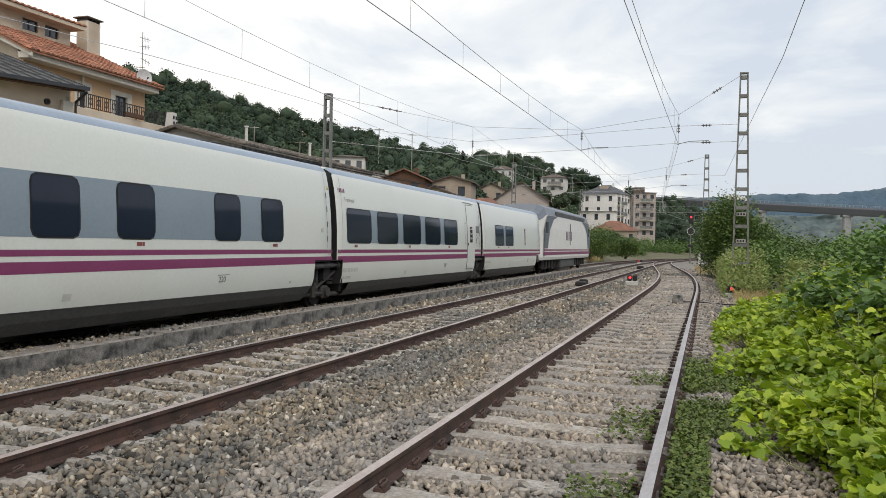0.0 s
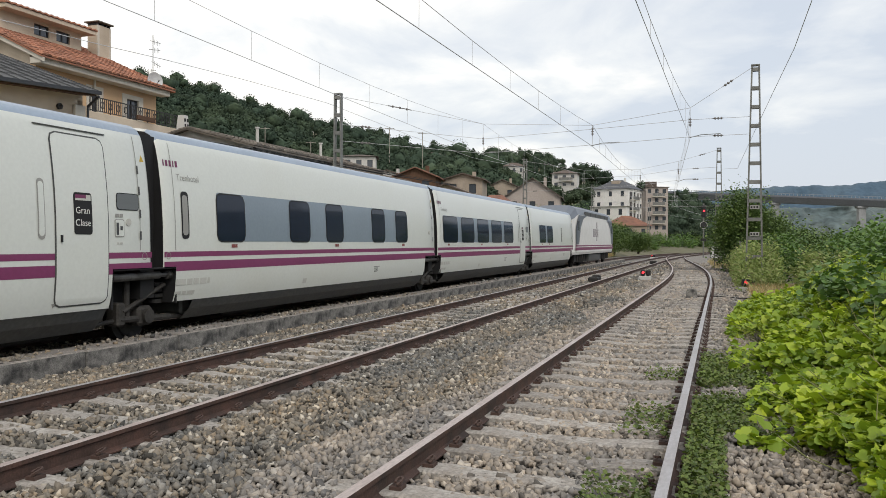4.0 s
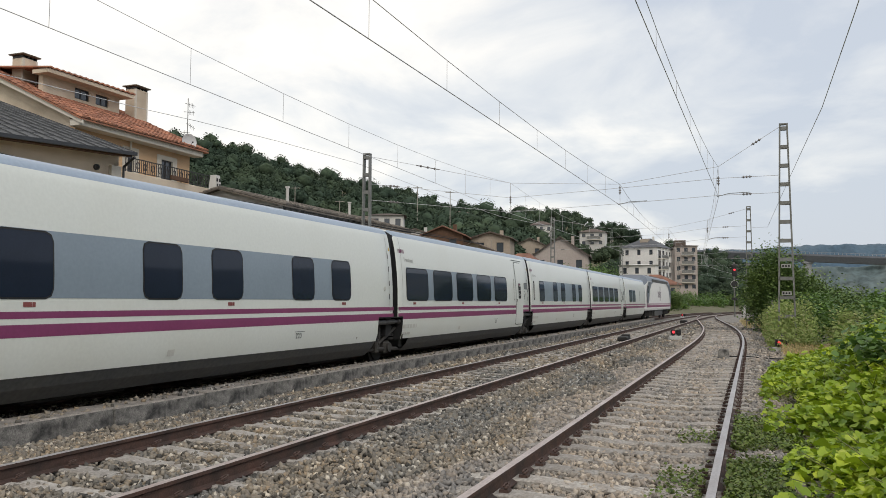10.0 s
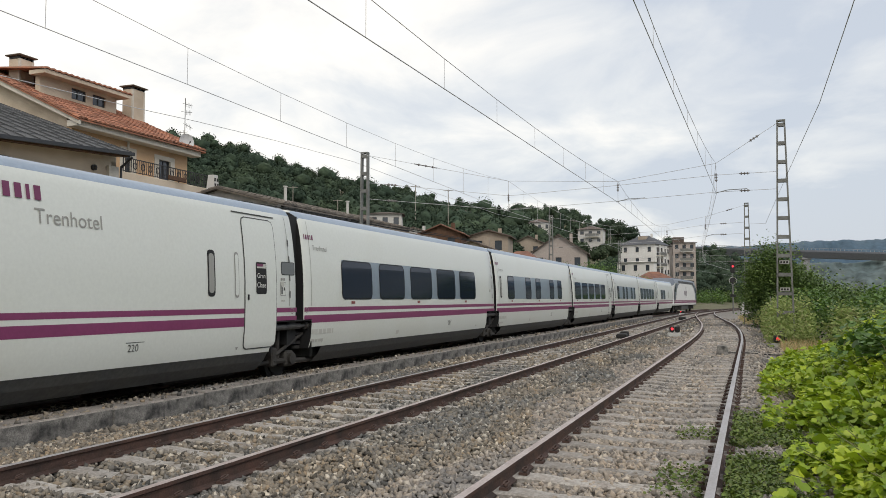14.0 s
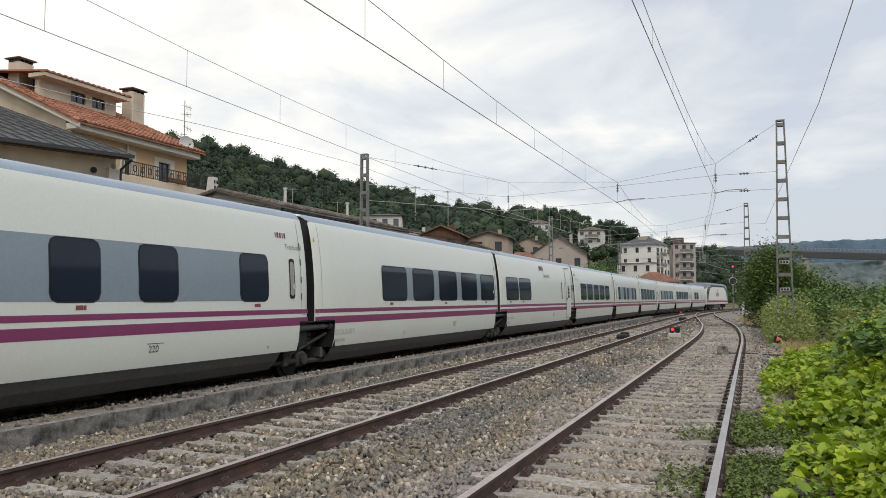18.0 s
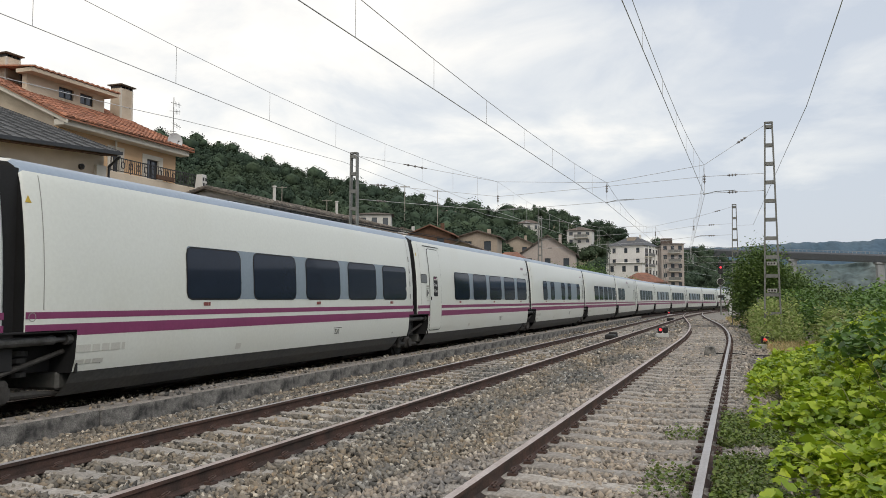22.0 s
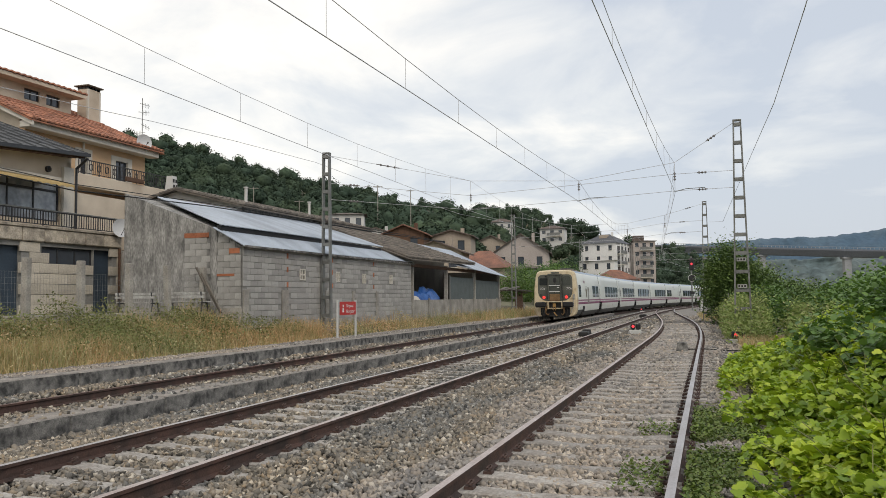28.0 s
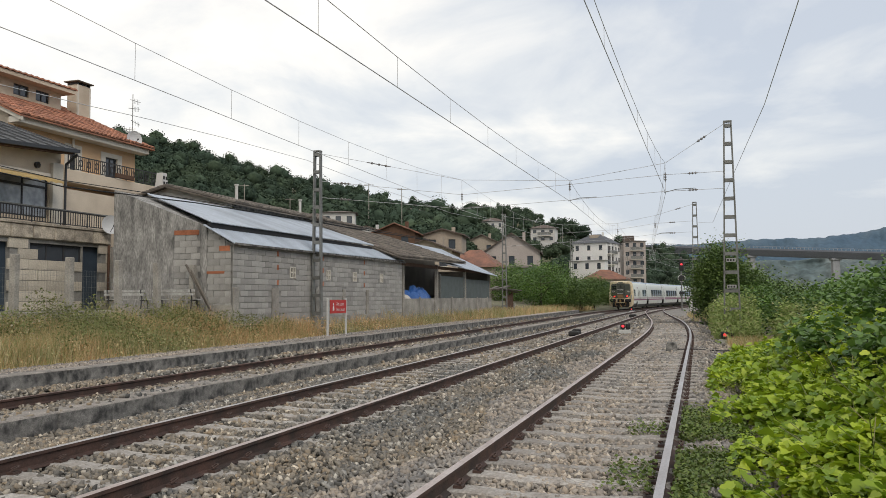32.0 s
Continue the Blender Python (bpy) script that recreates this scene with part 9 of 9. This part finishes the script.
for i in range(4):
    j = (i + 1) % 4
    bm.faces.new((f0[i], f0[j], f1[j], f1[i]))
bm.faces.new(f1)
bmesh.ops.bevel(bm, geom=list(bm.edges), offset=0.015, segments=1, affect="EDGES")
part("body", bm, M_KERB, cb)
wire("cable", [(0, -0.15, 0.05), (0.1, -0.6, 0.06), (0.0, -1.4, 0.02), (0.1, -2.4, 0.03), (0.0, -3.3, 0.02)], 0.018, M_BLACK, cb)
c2 = va @ Vector((5.44, 33.6, 0))
mo = empty("track_magnet", SIDE @ pose(c2.x, c2.y, -0.14), "low dark cover beside the middle track", "track magnet")
boxed("body", (-0.5, 0.5, -0.2, 0.2, 0.0, 0.2), M_GEAR, mo, 0.05)
boxed("body", (0.15, 0.6, -0.18, 0.14, 0.0, 0.27), M_GEAR, mo, 0.04)
c3 = va @ Vector((14.5, 62.0, 0))
mo = empty("track_magnet", SIDE @ pose(c3.x, c3.y, -0.14), "low dark cover beside the points", "track magnet")
boxed("body", (-0.5, 0.5, -0.25, 0.25, 0.0, 0.25), M_GEAR, mo, 0.05)

# colour-light signal at the bend
sg = empty("light_signal", pose(28.0, 95, -0.3, 0, 0, -8), "tall colour-light signal showing red", "signal")
bm = bmesh.new()
tube(bm, (0, 0, 0), (0, 0, 6.4), 0.08, 8)
part("post", bm, M_STEEL, sg)
hd = boxed("head", (-0.27, 0.27, -0.28, -0.08, 4.75, 6.2), M_SIGBLACK, sg, 0.1)
for z, m_ in ((5.9, M_SIGBLACK), (5.5, M_REDLAMP), (5.1, M_SIGBLACK)):
    bm = bmesh.new()
    tube(bm, (0, -0.31, z), (0, -0.28, z), 0.12, 12)
    part("lens", bm, m_, hd)
bm = bmesh.new()
tube(bm, (0, -0.2, 3.85), (0, -0.1, 3.85), 0.43, 20)
part("round_plate", bm, M_POSTW, sg)
bm = bmesh.new()
tube(bm, (0, -0.22, 3.85), (0, -0.2, 3.85), 0.38, 20)
part("round_plate", bm, M_SIGBLACK, sg)
boxed("plate", (-0.3, 0.3, -0.14, -0.1, 2.0, 2.3), M_SIGBLACK, sg)
cabp = empty("relay_cabinet", pose(28.6, 93, -0.3, 0, 0, -10), "pale grey trackside relay cabinet", "cabinet")
boxed("body", (-0.3, 0.3, -0.25, 0.25, 0, 1.3), M_POSTW, cabp, 0.03)
boxed("lid", (-0.34, 0.34, -0.29, 0.29, 1.3, 1.38), M_WHITE, cabp, 0.02)
cab2 = empty("relay_cabinet", pose(15.9, 47, -0.4, 0, 0, -10), "weathered grey trackside cabinet among weeds", "cabinet")
boxed("body", (-0.25, 0.25, -0.2, 0.2, 0, 1.35), M_POSTW, cab2, 0.03)
boxed("lid", (-0.29, 0.29, -0.24, 0.24, 1.35, 1.42), M_STEEL, cab2, 0.02)
kp = empty("kilometre_post", pose(15.6, 46, -0.4, 0, 0, -8), "thin grey post with a small plate", "post")
bm = bmesh.new()
tube(bm, (0, 0, 0), (0, 0, 2.0), 0.03, 6)
part("post", bm, M_STEEL, kp)
boxed("plate", (-0.02, 0.35, -0.03, -0.01, 1.6, 1.75), M_STEEL, kp)
tp = empty("marker_post", SIDE @ pose(26.2, -12.75, -0.3, 0, 0, -80), "pale T-shaped marker post among shrubs", "post")
boxed("post", (-0.05, 0.05, -0.04, 0.04, 0, 1.15), M_POSTW, tp, 0.01)
boxed("plate", (-0.35, 0.35, -0.03, 0.03, 1.02, 1.12), M_POSTW, tp, 0.01)
mp = empty("marker_board", SIDE @ pose(MAST_R[0] - 0.12, MAST_R[1], 0, 0, 0, -90), "small plates fixed to the mast", "plate")
for z, m_ in ((1.75, M_DECAL), (2.75, M_DECAL)):
    boxed("plate", (-0.17, 0.17, -0.02, 0.0, z, z + 0.14), m_, mp)
    for k in range(3):
        boxed("bar", (-0.14 + 0.1 * k, -0.08 + 0.1 * k, -0.026, -0.021, z + 0.035, z + 0.105), M_SIGBLACK, mp)

# fence of old concrete posts with wire mesh, and the wall that it stands on
fence = empty("wire_fence", SIDE @ pose(14.0, 6.2, 0.9), "wire-mesh fence on mossy old concrete posts", "fence")
rnd = random.Random(8)
for a in (15.1, 17.0, 18.85, 20.7, 22.6, 24.4, 26.2):
    ob = boxed("post", (-0.09, 0.09, -0.09, 0.09, -0.5, 1.70), M_CONC, fence, 0.02, "mossy concrete fence post")
    ob.matrix_basis = pose(a - 14, 0, 0, rnd.uniform(-1.5, 1.5), rnd.uniform(-1.5, 1.5), rnd.uniform(-6, 6))
bm = bmesh.new()
for i in range(120):
    tube(bm, (0.1 * i, -0.02, 0.3), (0.1 * i, -0.02, 1.35), 0.0022, 3)
for k in range(8):
    tube(bm, (0, -0.02, 0.3 + 0.15 * k), (12.2, -0.02, 0.3 + 0.15 * k), 0.0022, 3)
ob = part("mesh", bm, M_NETWIRE, fence)
ob["kind"] = "stuff"
ledge = boxed("garden_wall", (0, 12.4, -0.12, 0.12, -1.3, 0.26), M_CONC, None, 0.02)
ledge.matrix_basis = SIDE @ pose(14.0, 6.35, 0.9)
tagged(ledge, "low stained concrete garden wall", "wall")
yard = boxed("yard", (0, 16, 0, 5.6, -1.0, 0.16), M_CONC, None)
yard.matrix_basis = SIDE @ pose(13.0, 6.45, 0.92)
tagged(yard, "concrete yard in front of the stone house", "yard", kind="structure")


M_BENCH = shade("peeling_bench_paint", (0.46, 0.46, 0.44), 0.8, 0.4, 6, 40, 0.1, second=(0.25, 0.24, 0.22))


def bench(a, b):
    be = empty("bench", SIDE @ pose(a, b, 1.08, 0, 0, 90), "pale wooden slatted bench against the wall", "bench", group="benches")
    for y, z in ((0.0, 0.36), (0.12, 0.36), (0.24, 0.365)):
        boxed("seat_slat", (-0.8, 0.8, y, y + 0.09, z, z + 0.03), M_BENCH, be, 0.005)
    for z in (0.50, 0.61):
        boxed("back_slat", (-0.8, 0.8, 0.36, 0.385, z, z + 0.08), M_BENCH, be, 0.005)
    for x in (-0.66, 0.66):
        bm = bmesh.new()
        tube(bm, (x, 0.02, 0), (x, 0.06, 0.36), 0.02, 6)
        tube(bm, (x, 0.40, 0), (x, 0.32, 0.36), 0.02, 6)
        tube(bm, (x, 0.32, 0.36), (x, 0.40, 0.70), 0.02, 6)
        tube(bm, (x, 0.02, 0.345), (x, 0.38, 0.345), 0.02, 6)
        part("leg", bm, M_IRON, be)


bench(25.7, 8.2)
bench(25.7, 6.3)
pole_ = empty("leaning_pole", SIDE @ pose(25.9, 5.3, 1.1), "wooden poles leaning on the shed wall", "pole")
bm = bmesh.new()
tube(bm, (0, 0, 0), (0.3, 1.15, 1.5), 0.04, 7)
part("pole", bm, M_OLDTILE, pole_)
bm = bmesh.new()
tube(bm, (-0.1, -0.1, 0), (0.28, 0.95, 1.35), 0.035, 7)
part("pole", bm, M_OLDTILE, pole_)

# timber stack and hut by the far mast
hut = empty("timber_hut", SIDE @ pose(66.5, 4.9, 0), "old timber lean-to stacked with boards", "hut")
rnd = random.Random(12)
for i in range(9):
    boxed("board", (0.3 * i, 0.3 * i + 0.22, 0.0, 0.05, 0.1, 1.9 + rnd.uniform(-0.3, 0.2)), M_WOOD, hut)
for i in range(6):
    ob = boxed("plank", (-0.4, 3.2, -0.4 + 0.35 * i, -0.1 + 0.35 * i, 0, 0.08), M_OLDTILE, hut)
    ob.matrix_basis = pose(0, 0, 2.0 + 0.1 * rnd.random(), rnd.uniform(-4, 4), rnd.uniform(-5, 5), rnd.uniform(-6, 6))
boxed("pier", (2.6, 3.0, -0.1, 0.3, 0, 1.0), M_CONC, hut)
# cables slung from the house along the shed
hc = empty("house_cable", SIDE.copy(), "two dark cables slung from the house past the shed", "cable")
wire("cable", [(15, 10.9, 5.75), (24, 9.6, 5.1), (29, 8.0, 5.05), (38, 5.6, 4.75), (47, 4.6, 4.7)], 0.022, M_BLACK, hc)
wire("cable", [(15, 10.9, 5.95), (24, 9.6, 5.3), (29, 8.0, 5.15), (38, 5.6, 4.85), (47, 4.6, 4.75)], 0.014, M_BLACK, hc)


# lorry on the viaduct
lorry = empty("lorry", pose(210, 617, 38.4), "white articulated lorry on the road viaduct", "lorry")
boxed("trailer", (-9.5, 4.6, -1.3, 1.3, 1.2, 4.5), M_WHITE, lorry, 0.1, "white box trailer")
boxed("trailer_frame", (-9.3, 4.6, -1.1, 1.1, 0.8, 1.2), M_GEAR, lorry)
cb = boxed("cab", (5.2, 7.4, -1.25, 1.25, 0.7, 3.9), M_WHITE, lorry, 0.25, "white tractor cab")
boxed("windscreen", (7.36, 7.43, -1.1, 1.1, 2.2, 3.2), M_GLASS, cb)
boxed("side_window", (6.2, 7.1, -1.27, -1.23, 2.2, 3.1), M_GLASS, cb)
for x in (-7.6, -6.3, -5.0, 3.2, 6.3):
    for s in (-1, 1):
        bm = bmesh.new()
        tube(bm, (x, s * 1.25, 0.5), (x, s * 0.9, 0.5), 0.5, 16)
        part("wheel", bm, M_BLACK, lorry)


def motions():
    times_ = [0.5 * i for i in range(65)]
    for thing, off, chord in TRAIN:
        rows = []
        for t in times_:
            s_ = joint_at(t) + off
            x0, y0, _ = line("train", s_)
            x1, y1, _ = line("train", s_ + chord)
            rows.append((t, SIDE @ pose(x0, y0, ZT, 0, 0, math.degrees(math.atan2(y1 - y0, x1 - x0)))))
        walk(thing, rows)
    # the lorry crosses the viaduct and comes to rest far out on it
    rows_ = []
    for i in range(65):
        t = 0.5 * i
        u_ = 0.099 + 0.21 * t if t < 11 else 2.409 + 0.40 * (1 - math.exp(-(t - 11) * 0.525))
        dx, dy, dz = on_deck(u_)
        rows_.append((t, pose(204.6 + dx - 1.1, 620 + dy - 2.2, 38.72 + dz, 0, 3.58, -26.5)))
    walk(lorry, rows_)


motions()
